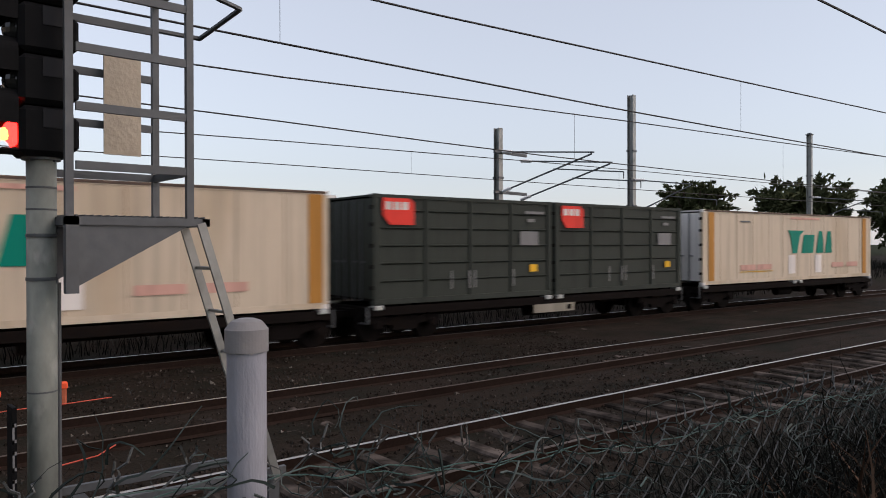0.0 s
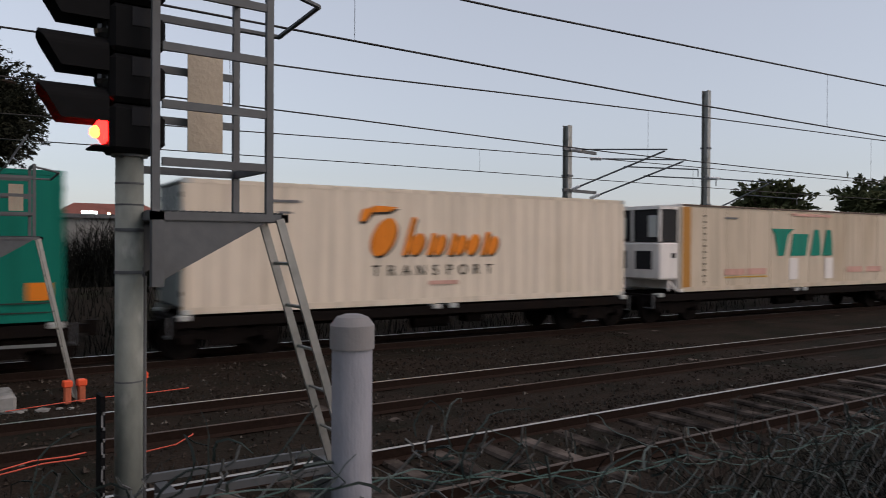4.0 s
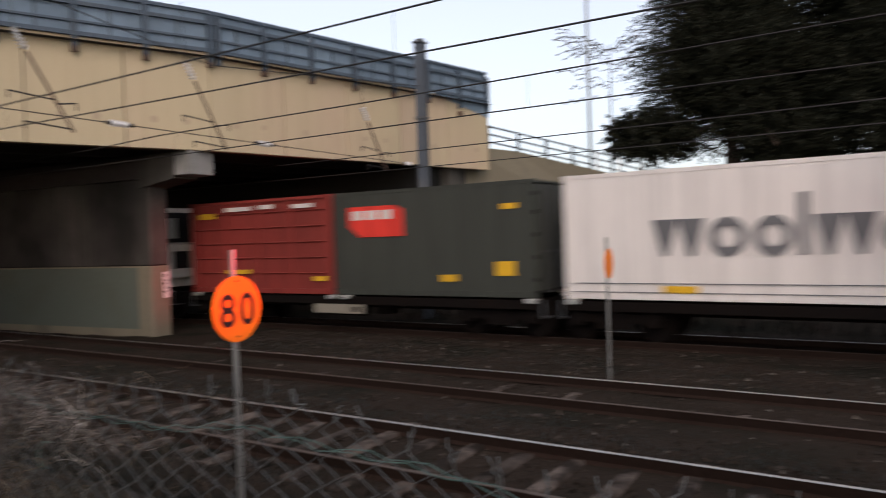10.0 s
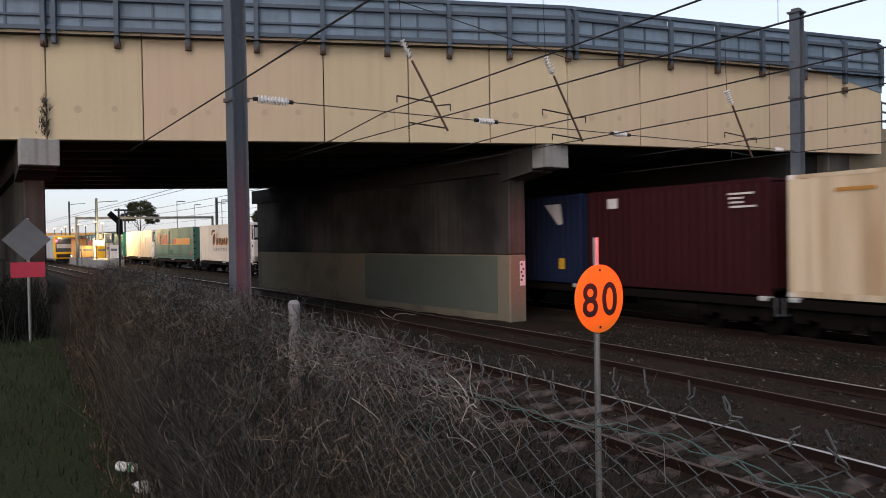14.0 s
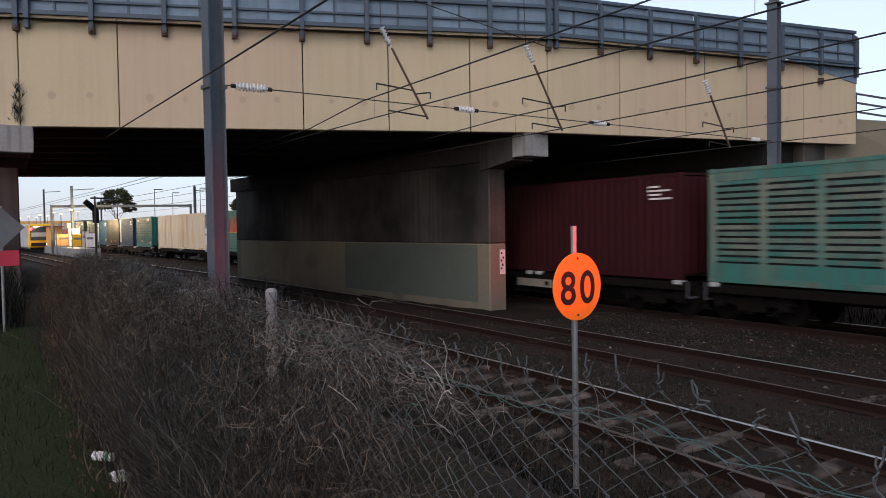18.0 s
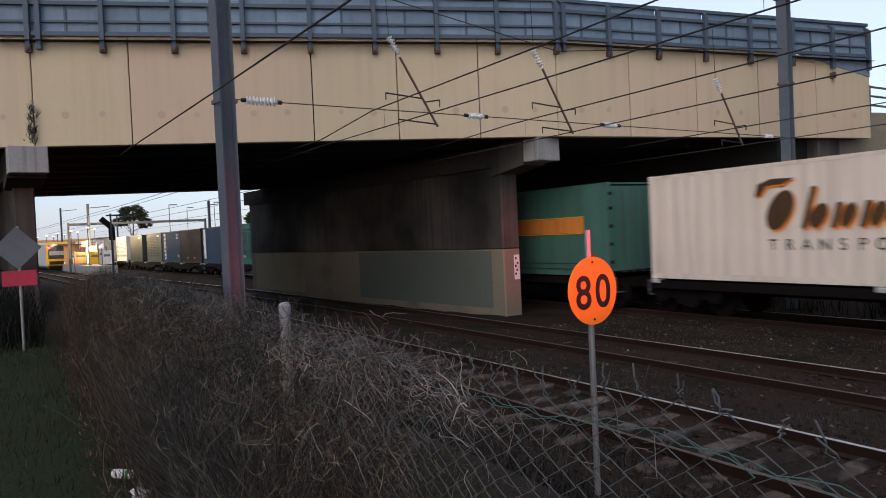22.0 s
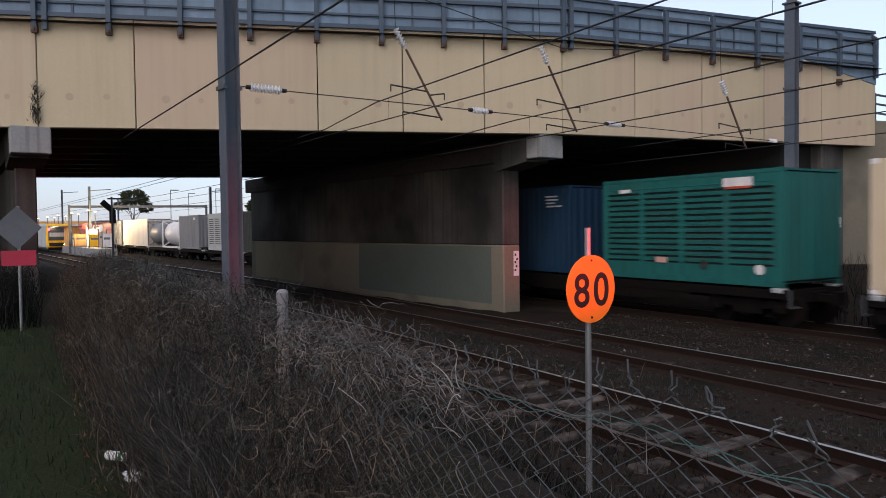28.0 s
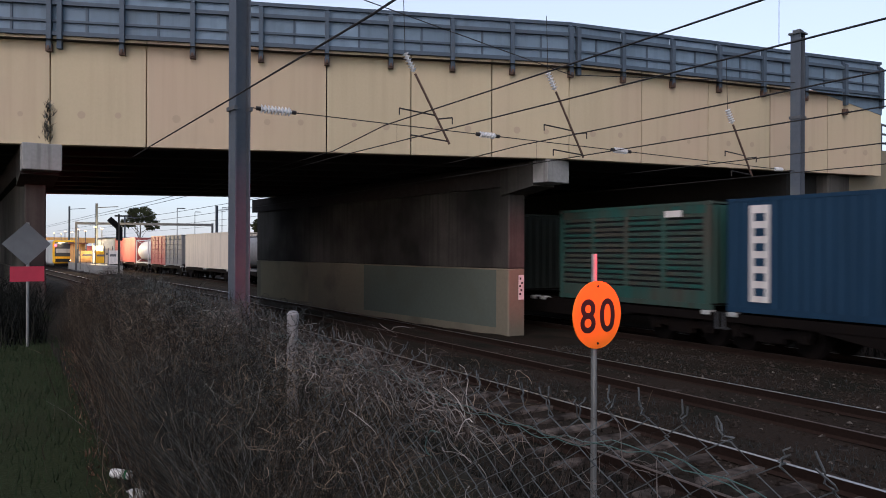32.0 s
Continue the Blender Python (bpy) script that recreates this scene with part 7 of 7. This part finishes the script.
# ---- trees ----
def tree(x, y, base, crowns, leaf, label, seed, leaf_size=0.3, count=5000, trunk=0.45, limbs=10, dense=True):
    rnd = random.Random(seed)
    t = thing("tree", pose(x, y, base), label, "tree", "trees")
    top = max(c[2] + c[5] * 0.3 for c in crowns)
    bm = B()
    rod(bm, (0, 0, -0.3), (crowns[0][0] * 0.4, crowns[0][1] * 0.4, top * 0.45), trunk, 10, trunk * 0.6)
    rod(bm, (crowns[0][0] * 0.4, crowns[0][1] * 0.4, top * 0.44), (crowns[0][0], crowns[0][1], top * 0.9), trunk * 0.6, 8, trunk * 0.1)
    part("trunk", bm, BARK, t)
    for k in range(limbs):
        c = crowns[k % len(crowns)]
        a = rnd.uniform(0, math.tau)
        z = rnd.uniform(top * 0.2, top * 0.7)
        bm = B()
        q = Vector((c[0] + c[3] * 0.75 * math.cos(a), c[1] + c[4] * 0.75 * math.sin(a), c[2] + rnd.uniform(-0.4, 0.5) * c[5]))
        strand(bm, [Vector((0, 0, z)), Vector((0, 0, z)).lerp(q, 0.5) + Vector((0, 0, 0.4)), q], trunk * 0.16, 5)
        part("limb", bm, BARK, t)
    for c in crowns:
        verts, faces = [], []
        n = int(count * c[6])
        per = 42
        mean = (c[3] + c[4] + c[5]) / 3

        def leaf_at(p, along, size):
            u = (along + Vector((rnd.gauss(0, 0.7), rnd.gauss(0, 0.7), rnd.gauss(0, 0.6)))).normalized() * size * rnd.uniform(0.6, 1.3)
            w = u.orthogonal().normalized()
            w.rotate(Matrix.Rotation(rnd.uniform(0, math.tau), 3, u.normalized()))
            w = w * size * rnd.uniform(0.25, 0.45)
            b = len(verts)
            verts.extend((tuple(p - u), tuple(p + w), tuple(p + u), tuple(p - w)))
            faces.append((b, b + 1, b + 2, b + 3))

        for _ in range(n // per):
            d = Vector((rnd.gauss(0, 1), rnd.gauss(0, 1), rnd.gauss(0, 1))).normalized()
            f = 0.45 + 0.5 * rnd.random() ** 0.6
            lump = 0.86 + 0.22 * noise.noise(d * 2.3 + Vector((seed, 0, 0)))
            p = Vector((c[0] + d.x * c[3] * f * lump, c[1] + d.y * c[4] * f * lump, c[2] + d.z * c[5] * f * lump))
            way = (Vector((d.x, d.y, d.z * 0.5 + rnd.uniform(-0.25, 0.45))) + Vector((rnd.gauss(0, 0.3), rnd.gauss(0, 0.3), 0))).normalized()
            length = mean * rnd.uniform(0.18, 0.42)
            for q in range(per):
                g = q / per
                spread = length * 0.22 * (1.05 - g)
                leaf_at(p + way * length * g + Vector((rnd.gauss(0, spread), rnd.gauss(0, spread), rnd.gauss(0, spread) - 0.12 * length * g * g)), way, leaf_size * (1.1 - 0.4 * g))
        for _ in range(n // 9 if dense else 0):
            d = Vector((rnd.gauss(0, 1), rnd.gauss(0, 1), rnd.gauss(0, 1))).normalized() * rnd.uniform(0.1, 0.62)
            leaf_at(Vector((c[0] + d.x * c[3], c[1] + d.y * c[4], c[2] + d.z * c[5])), Vector((0, 0, 1)), leaf_size * 3)
        me = bpy.data.meshes.new("crown")
        me.from_pydata(verts, [], faces)
        me.materials.append(leaf)
        o = new("crown", me)
        o.parent = t
        tagged(o, kind="stuff")
    return t


# crowns: x, y, z, half widths, share of the leaves
tree(-6.6, 41, 1.0, [(0, 0, 10.0, 5.2, 4.2, 5.2, 1.0), (0.1, 0.4, 15.5, 4.5, 3.8, 4.8, 0.8), (-3.9, -1, 6.6, 2.7, 2.4, 1.7, 0.25), (2.6, -1, 6.0, 2.6, 2.5, 2.2, 0.25)], LEAF, "dense dark pine with a broad ragged crown", 31, 0.13, 52000, 0.5, 14)
tree(0.2, 40.5, 1.0, [(0.2, 0, 8.4, 3.4, 3.0, 4.8, 1.0), (-0.7, 0, 12.7, 2.6, 2.1, 3.3, 0.5), (2.9, -0.6, 7.4, 2.4, 1.9, 3.0, 0.45), (-2.6, 0.5, 8.6, 2.2, 2.0, 4.6, 0.4)], LEAF, "dense dark pine beside another", 32, 0.13, 46000, 0.45, 12)
tree(80, 46, 0.8, [(0, 0, 6.6, 5.0, 4.5, 2.6, 1.0)], LEAF2, "round green tree beyond the railway", 33, 0.45, 3500)
tree(112, 47, 0.8, [(0, 0, 7.5, 9, 7, 4.2, 1.0)], LEAF2, "broad olive tree beyond the railway", 34, 0.6, 4000)
tree(128, 38, 0.8, [(0, 0, 7.0, 9, 7, 5.2, 1.0)], LEAF2, "broad olive tree by the line", 35, 0.6, 4000)
tree(-190, 29.8, 0.0, [(0, 0.5, 10.8, 4.0, 3.4, 2.2, 0.6), (0, -2.6, 8.8, 2.4, 1.8, 1.2, 0.25), (0, 3.0, 8.4, 2.4, 1.9, 1.3, 0.25)], LEAF2, "open-crowned gum tree far beyond the bridge", 36, 0.22, 15000, 0.3, dense=False)
tree(-120, 38.2, 0.0, [(0, 0, 6, 2, 2, 2.2, 1.0)], LEAF2, "dark tree beyond the bridge", 37, 0.3, 1500)
tree(-14.0, 37, 3.6, [(0, 0, 1.6, 0.9, 0.9, 1.1, 1.0)], LEAF2, "small round shrub by the ramp", 38, 0.14, 1500, 0.06, 4)


def lamp_pole():
    s = thing("light_pole", pose(-15.9, 45, 0), "tall thin pale light pole", "light pole")
    bm = B()
    rod(bm, (0, 0, 0), (0, 0, 21), 0.12, 10, 0.07)
    part("pole", bm, GALV, s)
    bm = B()
    rod(bm, (0, 0, 20.9), (-1.6, -0.2, 21.2), 0.05, 8)
    part("arm", bm, GALV, s)
    t = thing("bare_tree", pose(-15.2, 47, 0.5), "thin bare tree with zigzag twigs", "tree", "trees")
    rnd = random.Random(8)
    bm = B()
    rod(bm, (0, 0, 0), (0.1, 0, 14.3), 0.10, 8, 0.03)
    part("trunk", bm, BARK, t)
    for k in range(34):
        z = rnd.uniform(10.2, 16)
        a = rnd.choice((0, math.pi)) + rnd.uniform(-0.7, 0.7)
        p = Vector((0.1, 0, min(z, 14.0)))
        d = Vector((math.cos(a), math.sin(a), rnd.uniform(-0.1, 0.6)))
        pts = [p]
        for q in range(7):
            p = p + d * rnd.uniform(0.35, 0.6) + Vector((0, 0, 0.22 if q % 2 else -0.2))
            pts.append(p)
        bm = B()
        strand(bm, pts, 0.02, 4)
        for p in pts[2:]:
            box(bm, p.x - 0.05, p.y - 0.05, p.z - 0.05, p.x + 0.05, p.y + 0.05, p.z + 0.05)
        part("twig", bm, BARK, t)


lamp_pole()


def ramp_rail():
    r = thing("ramp_railing", pose(0, 0, 0), "pale three-bar railing down the bridge ramp", "railing")
    a, b = Vector((-15.0, 29.2, 6.3)), Vector((-9.5, 46, 4.5))
    n = 9
    for k in range(n + 1):
        p = a.lerp(b, k / n)
        bm = B()
        box(bm, p.x - 0.05, p.y - 0.05, p.z - 0.1, p.x + 0.05, p.y + 0.05, p.z + 1.2)
        part("post", bm, WHITEPAINT if k > 3 else GALVDARK, r)
    for z in (0.45, 0.8, 1.15):
        bm = B()
        beam(bm, a + Vector((0, 0, z)), b + Vector((0, 0, z)), 0.05, 0.07)
        part("bar", bm, GALVDARK, r)


ramp_rail()


# ---- beyond the tracks ----
POST_A, POST_B = (9.8, 10.77, 0.55, 2.82), (10.81, 12.05, 0.85, 3.17)


def far_side():
    w = thing("roadside_shed", pose(0, 0, 0), "low pale shed wall with poster boards behind the tracks", "building")
    bm = B()
    v = box(bm, 4, 30, 0.3, 40, 36, 3.4)
    part("wall", bm, CONCRETE, w)
    bm = B()
    box(bm, 3.8, 29.8, 3.4, 40.2, 36.2, 3.55)
    part("roof", bm, GALVDARK, w)
    for x0, x1, z0, z1, m, bars in ((POST_A[0], POST_A[1], POST_A[2], POST_A[3], TEAL, ((0.93, 0.06, INK_YELLOW), (0.76, 0.15, NAVY), (0.64, 0.06, INK_LEAF), (0.3, 0.04, INK_WHITE), (0.45, 0.04, INK_WHITE))), (POST_B[0], POST_B[1], POST_B[2], POST_B[3], WHITEPAINT, ((0.8, 0.13, INK_YELLOW), (0.62, 0.06, INK_DARK), (0.5, 0.06, INK_DARK), (0.38, 0.04, INK_PINK), (0.28, 0.04, INK_PINK), (0.18, 0.04, INK_PINK), (0.03, 0.09, INK_ORANGE))), (15.4, 17.6, 0.5, 4.7, WHITEPAINT, ((0.50, 0.035, INK_GREY), (0.40, 0.09, INK_GREY), (0.33, 0.03, INK_GREY)))):
        b = thing("poster_board", pose(0, 26.8, 0), "weathered poster board on posts behind the tracks", "board", "poster boards")
        bm = B()
        v = box(bm, x0, -0.03, z0, x1, 0.03, z1)
        part("panel", bm, m, b)
        for k, (f, t, mt) in enumerate(bars):
            bm = B()
            box(bm, x0 + 0.08, -0.042, z0 + f * (z1 - z0), x1 - 0.1 - 0.12 * (k % 2), -0.034, z0 + (f + t) * (z1 - z0))
            part("print_bar", bm, mt, b)
        for x in (x0 + 0.1, x1 - 0.1):
            bm = B()
            box(bm, x - 0.04, 0.03, 0, x + 0.04, 0.1, z1)
            part("post", bm, GALVDARK, b)

    def bushes(r):
        x, y = r.uniform(-14, 60), r.uniform(19.3, 24.5)
        return (x, y + bend(min(60, x)), ground_z(x, y) - 0.05), 1.0
    blades("line_scrub", 13000, bushes, lambda r: r.uniform(0.2, 0.8), 0.015, 0.3, SHRUB, "rough scrub beyond the freight track", 41, 3, 0.3)


far_side()


def backdrop_scrub(r):
    x, y = r.uniform(-8, 9), r.uniform(27, 30)
    return (x, y, ground_z(x, y) - 0.1), 0.75 + 0.35 * math.sin(x * 1.3) ** 2


blades("tall_scrub", 6000, backdrop_scrub, lambda r: r.uniform(0.9, 2.6), 0.03, 0.35, SHRUB, "tall dark scrub beyond the freight track", 43, 4, 0.8)


def street_lights():
    for x, y, z, r, tone, power in ((7.6, 58, 4.7, 0.12, (1.0, 0.6, 0.25), 8), (8.6, 57, 4.4, 0.10, (1.0, 0.62, 0.3), 8), (11.6, 57, 4.5, 0.12, (1.0, 0.7, 0.4), 7)):
        l = thing("street_lamp", pose(x, y, 0), "lit warm street lamp far beyond the railway", "street lamp", "street lamps")
        bm = B()
        rod(bm, (0, 0, 0), (0, 0, z), 0.06, 6)
        part("pole", bm, GALVDARK, l)
        bm = B()
        bmesh.ops.create_uvsphere(bm, u_segments=10, v_segments=6, radius=r, matrix=pose(0, 0, z))
        part("globe", bm, glow("street_globe", tone, power), l, "glowing warm globe")
    g = thing("lit_sign", pose(10.3, 57, 0), "white lit sign box on a post far off", "sign")
    bm = B()
    box(bm, -0.06, -0.06, 0, 0.06, 0.06, 3.6)
    part("post", bm, GALVDARK, g)
    bm = B()
    bevelled(bm, box(bm, -0.5, -0.1, 3.6, 0.5, 0.1, 4.7), 0.03)
    part("light_box", bm, glow("lit_sign_face", (0.9, 0.95, 1.0), 4), g)


street_lights()


def house(x, y, w, d, h, wall, roof, label, seed):
    o = thing("house", pose(x, y, 0.5), label, "house", "far houses")
    bm = B()
    box(bm, 0, 0, 0, w, d, h)
    part("wall", bm, wall, o)
    bm = B()
    a = [bm.verts.new(p) for p in ((-0.4, -0.4, h), (w + 0.4, -0.4, h), (w + 0.4, d + 0.4, h), (-0.4, d + 0.4, h))]
    r1, r2 = bm.verts.new((w * 0.25, d / 2, h + 2.0)), bm.verts.new((w * 0.75, d / 2, h + 2.0))
    bm.faces.new((a[0], a[1], r2, r1)), bm.faces.new((a[2], a[3], r1, r2)), bm.faces.new((a[1], a[2], r2)), bm.faces.new((a[3], a[0], r1)), bm.faces.new(a[::-1])
    part("roof", bm, roof, o)
    for k in range(int(w / 3)):
        bm = B()
        box(bm, 1 + 3 * k, -0.05, 1, 2.2 + 3 * k, 0.02, 2.1)
        part("window", bm, glass("house_glass"), o)


TILE = surface("dull_red_roof_tiles", (0.20, 0.07, 0.05), 0.8, vary=0.3, grain=6)
for k, (x, y) in enumerate(((8, 62), (24, 60), (42, 58), (-2, 70), (62, 56))):
    house(x, y, 11, 9, 3.2, (CONCRETE, WHITEPAINT, FASCIA)[k % 3], (TILE, GALVDARK)[k % 2], "low suburban house far beyond the railway", k)


# ---- the station beyond the bridge ----
YELLOW = paint("yellow_train_paint", (0.72, 0.42, 0.02))


# orange base colour stands in for warm lamp light on far walls
WARMWALL = paint("painted_lamplight_orange", (0.72, 0.40, 0.14), vary=0.25, grain=0.4)


def deck_y(x):
    """The middle of the island platform at x."""
    return 12.6 + bend(x)


def platform_clutter():
    """Screens, signs, cabinets and lit lamps on the far platform."""
    rnd = random.Random(77)
    for k in range(22):
        x = -86 - 2.9 * k
        y = deck_y(x) + rnd.uniform(-0.55, 0.6)
        col = (WHITE, CREAM, INK_YELLOW, GREYWHITE, WARMWALL, PINKRED, OFFWHITE)[k % 7]
        b = thing("platform_screen", pose(x, y, 0.75), "upright panel on the far station platform", "panel", "platform panels")
        w, h = rnd.uniform(0.35, 0.8), rnd.uniform(1.4, 2.3)
        bm = B()
        v = box(bm, -0.04, -w, 0.15, 0.04, w, h)
        bevelled(bm, v, 0.02)
        part("panel", bm, col, b)
        bm = B()
        box(bm, 0.041, -w * 0.7, h * 0.6, 0.05, w * 0.6, h * 0.75)
        part("print_bar", bm, INK_GREY, b)
        for yy in (-w, w):
            bm = B()
            box(bm, -0.05, yy - 0.04, 0, 0.05, yy + 0.04, h + 0.3)
            part("post", bm, GALVDARK, b)
    for k in range(9):
        x = -90 - 6.5 * k
        y = deck_y(x) + (0.9 if k % 2 else -0.8)
        l = thing("platform_lamp", pose(x, y, 0.75), "lit warm lamp on a thin post", "street lamp", "platform lamps")
        bm = B()
        rod(bm, (0, 0, 0), (0, 0, 4.2), 0.05, 6)
        part("pole", bm, GALVDARK, l)
        bm = B()
        bevelled(bm, box(bm, -0.1, -0.16, 4.2, 0.1, 0.16, 4.3), 0.03)
        part("lamp_head", bm, glow("warm_lamp_head", (1.0, 0.55, 0.2), 2.0), l, "glowing warm lamp head")


platform_clutter()
for x in (-97, -122):
    lit = new("platform_light", bpy.data.lights.new("platform_light", "POINT"))
    lit.data.energy, lit.data.color, lit.data.shadow_soft_size = STATION, (1.0, 0.70, 0.34), 0.4
    lit.location = (x + 4, deck_y(x) + 0.4, 3.9)


def station():
    p = thing("station_platform", pose(0, 0, 0), "pale concrete station platform beyond the bridge", "platform")
    bm = B()
    pts = [(-84, deck_y(-84) + 1.0), (-160, deck_y(-160) + 1.0), (-160, deck_y(-160) - 1.0), (-84, deck_y(-84) - 1.0)]
    lo = [bm.verts.new((x, y, -0.3)) for x, y in pts]
    hi = [bm.verts.new((x, y, 0.75)) for x, y in pts]
    bm.faces.new(hi), bm.faces.new(lo[::-1])
    for i in range(len(pts)):
        bm.faces.new((lo[i], lo[(i + 1) % len(pts)], hi[(i + 1) % len(pts)], hi[i]))
    part("platform_body", bm, CONCRETE, p)
    bm = B()
    for k in range(26):
        x = -84.2 - 2.5 * k
        y = deck_y(x) + 0.9
        box(bm, x - 0.03, y, 0.75, x + 0.03, y + 0.06, 1.9)
    part("railing_posts", bm, GALV, p, kind="stuff")
    bm = B()
    for z in (1.3, 1.9):
        beam(bm, (-84.2, deck_y(-84.2) + 0.93, z), (-146, deck_y(-146) + 0.93, z), 0.04, 0.05)
    part("railing", bm, GALV, p)
    s = thing("station_shelter", pose(0, 0, 0), "small lit station shelter on the platform", "shelter")
    bm = B()
    box(bm, -118, deck_y(-112) - 0.7, 0.75, -106, deck_y(-112) + 0.7, 3.2)
    part("wall", bm, WARMWALL, s)
    bm = B()
    box(bm, -119, deck_y(-112) - 0.95, 3.2, -105, deck_y(-112) + 0.95, 3.35)
    part("roof", bm, TILE, s)
    t = thing("passenger_train", pose(-111, MID + bend(-111), 0, 0, 0, 180 + lie(-111)), "yellow-fronted passenger train with red tail lamps", "train")
    bm = B()
    v = box(bm, 0, -1.45, 0.35, 60, 1.45, 3.75)
    bevelled(bm, v, 0.25)
    part("body", bm, GREYWHITE, t)
    bm = B()
    v = box(bm, -0.12, -1.42, 0.5, 0.3, 1.42, 3.7)
    bevelled(bm, v, 0.2)
    part("cab_front", bm, YELLOW, t, "yellow cab front")
    bm = B()
    bevelled(bm, box(bm, -0.17, -1.18, 1.5, -0.11, 1.18, 3.45), 0.03)
    part("windscreen", bm, glass("cab_glass"), t)
    bm = B()
    box(bm, -0.19, -1.05, 2.0, -0.172, 1.05, 2.55)
    part("pale_band", bm, GREYWHITE, t, "pale band across the cab")
    bm = B()
    box(bm, -0.18, -1.1, 0.75, -0.11, 1.1, 1.2)
    part("bumper_band", bm, WORKDARK, t)
    for y in (-1.1, 1.1):
        bm = B()
        rod(bm, (-0.24, y, 3.0), (-0.14, y, 3.0), 0.17, 12)
        part("tail_lamp", bm, glow("tail_red", (1.0, 0.02, 0.03), 8.0), t, "lit red tail lamp")
    bm = B()
    rod(bm, (-0.24, -0.8, 0.95), (-0.15, -0.8, 0.95), 0.16, 12)
    part("head_lamp", bm, glow("head_warm", (1.0, 0.75, 0.4), 8.0), t)
    bm = B()
    box(bm, -0.14, -1.2, 0.2, 0.3, 1.2, 0.55)
    part("skirt", bm, BLACKMETAL, t)
    for x, y, h in ((-96, 10.35, 8.0), (-135, 10.4, 9.6), (-150, 21, 9.0), (-84, 21.5, 7.5)):
        m = mast(x, y, h, "thin steel mast beyond the bridge", size=0.24, cap=False)
        bm = B()
        rod(bm, (0, 0, h - 0.5), (0.2, 2.4, h - 0.3), 0.05, 6)
        part("arm", bm, GALVDARK, m)
    for x, y, h in ((-120, 24.5, 9.0), (-118, 31, 9.2), (-150, 34, 10), (-104, 29.4, 8.5)):
        l = thing("street_lamp", pose(x, y, 0), "tall grey lamp post with a flat head", "street lamp", "street lamps")
        bm = B()
        rod(bm, (0, 0, 0), (0, 0, h), 0.07, 8, 0.05)
        part("pole", bm, GALVDARK, l)
        bm = B()
        box(bm, -0.2, 0, h - 0.05, 0.2, 1.2, h + 0.08)
        part("lamp_head", bm, GALVDARK, l)
    sg = thing("far_signal", pose(-62, 8.35, 0), "dark hooded signal on a post beyond the bridge", "railway signal", "railway signals")
    bm = B()
    rod(bm, (0, 0, -0.2), (0, 0, 3.4), 0.08, 10)
    part("pole", bm, GALV, sg)
    bm = B()
    v = box(bm, -0.2, -0.22, 3.2, 0.2, 0.22, 4.3)
    bevelled(bm, v, 0.05)
    beam(bm, (0, 0.0, 4.2), (0.1, -0.75, 4.9), 0.3, 0.4)
    part("signal_head", bm, BLACKMETAL, sg)
    pp = thing("railway_post", pose(-60, 8.05, 0), "dark post with a short crossarm", "post")
    bm = B()
    rod(bm, (0, 0, -0.2), (0, 0, 5.2), 0.07, 8)
    part("pole", bm, WIRE, pp)
    bm = B()
    box(bm, -0.05, -0.3, 5.0, 0.05, 0.9, 5.12)
    part("crossarm", bm, WIRE, pp)
    g = thing("overhead_gantry", pose(0, 0, 0), "long steel gantry across the far tracks", "gantry")
    for x, y in ((-100, 8.5), (-96, 24)):
        bm = B()
        box(bm, x - 0.12, y - 0.12, -0.2, x + 0.12, y + 0.12, 5.9)
        part("leg", bm, GALVDARK, g)
    bm = B()
    beam(bm, (-100, 8.5, 5.7), (-96, 24, 5.7), 0.2, 0.3)
    part("beam", bm, GALVDARK, g)
    ob = thing("far_overbridge", pose(0, 0, 0), "long low overbridge, warm light in its colour", "bridge", "far bridges")
    bm = B()
    box(bm, -262, -60, 4.3, -250, 90, 6.0)
    part("deck", bm, WARMWALL, ob)
    for y in range(-50, 90, 14):
        bm = B()
        box(bm, -258, y, -0.3, -254, y + 1, 4.3)
        part("column", bm, CONCRETE, ob)
    for x, y, w, d, h, m in ((-240, 26, 20, 40, 5.5, FASCIA), (-300, -40, 40, 50, 7, CONCRETE), (-225, 34, 14, 20, 4.5, PINKRED)):
        s2 = thing("far_building", pose(x, y, 0), "low warehouse far beyond the bridge", "building", "far buildings")
        bm = B()
        box(bm, 0, 0, -0.3, w, d, h)
        part("wall", bm, m, s2)
        bm = B()
        box(bm, -0.3, -0.3, h, w + 0.3, d + 0.3, h + 0.25)
        part("roof", bm, GALVDARK, s2)


station()

motions()
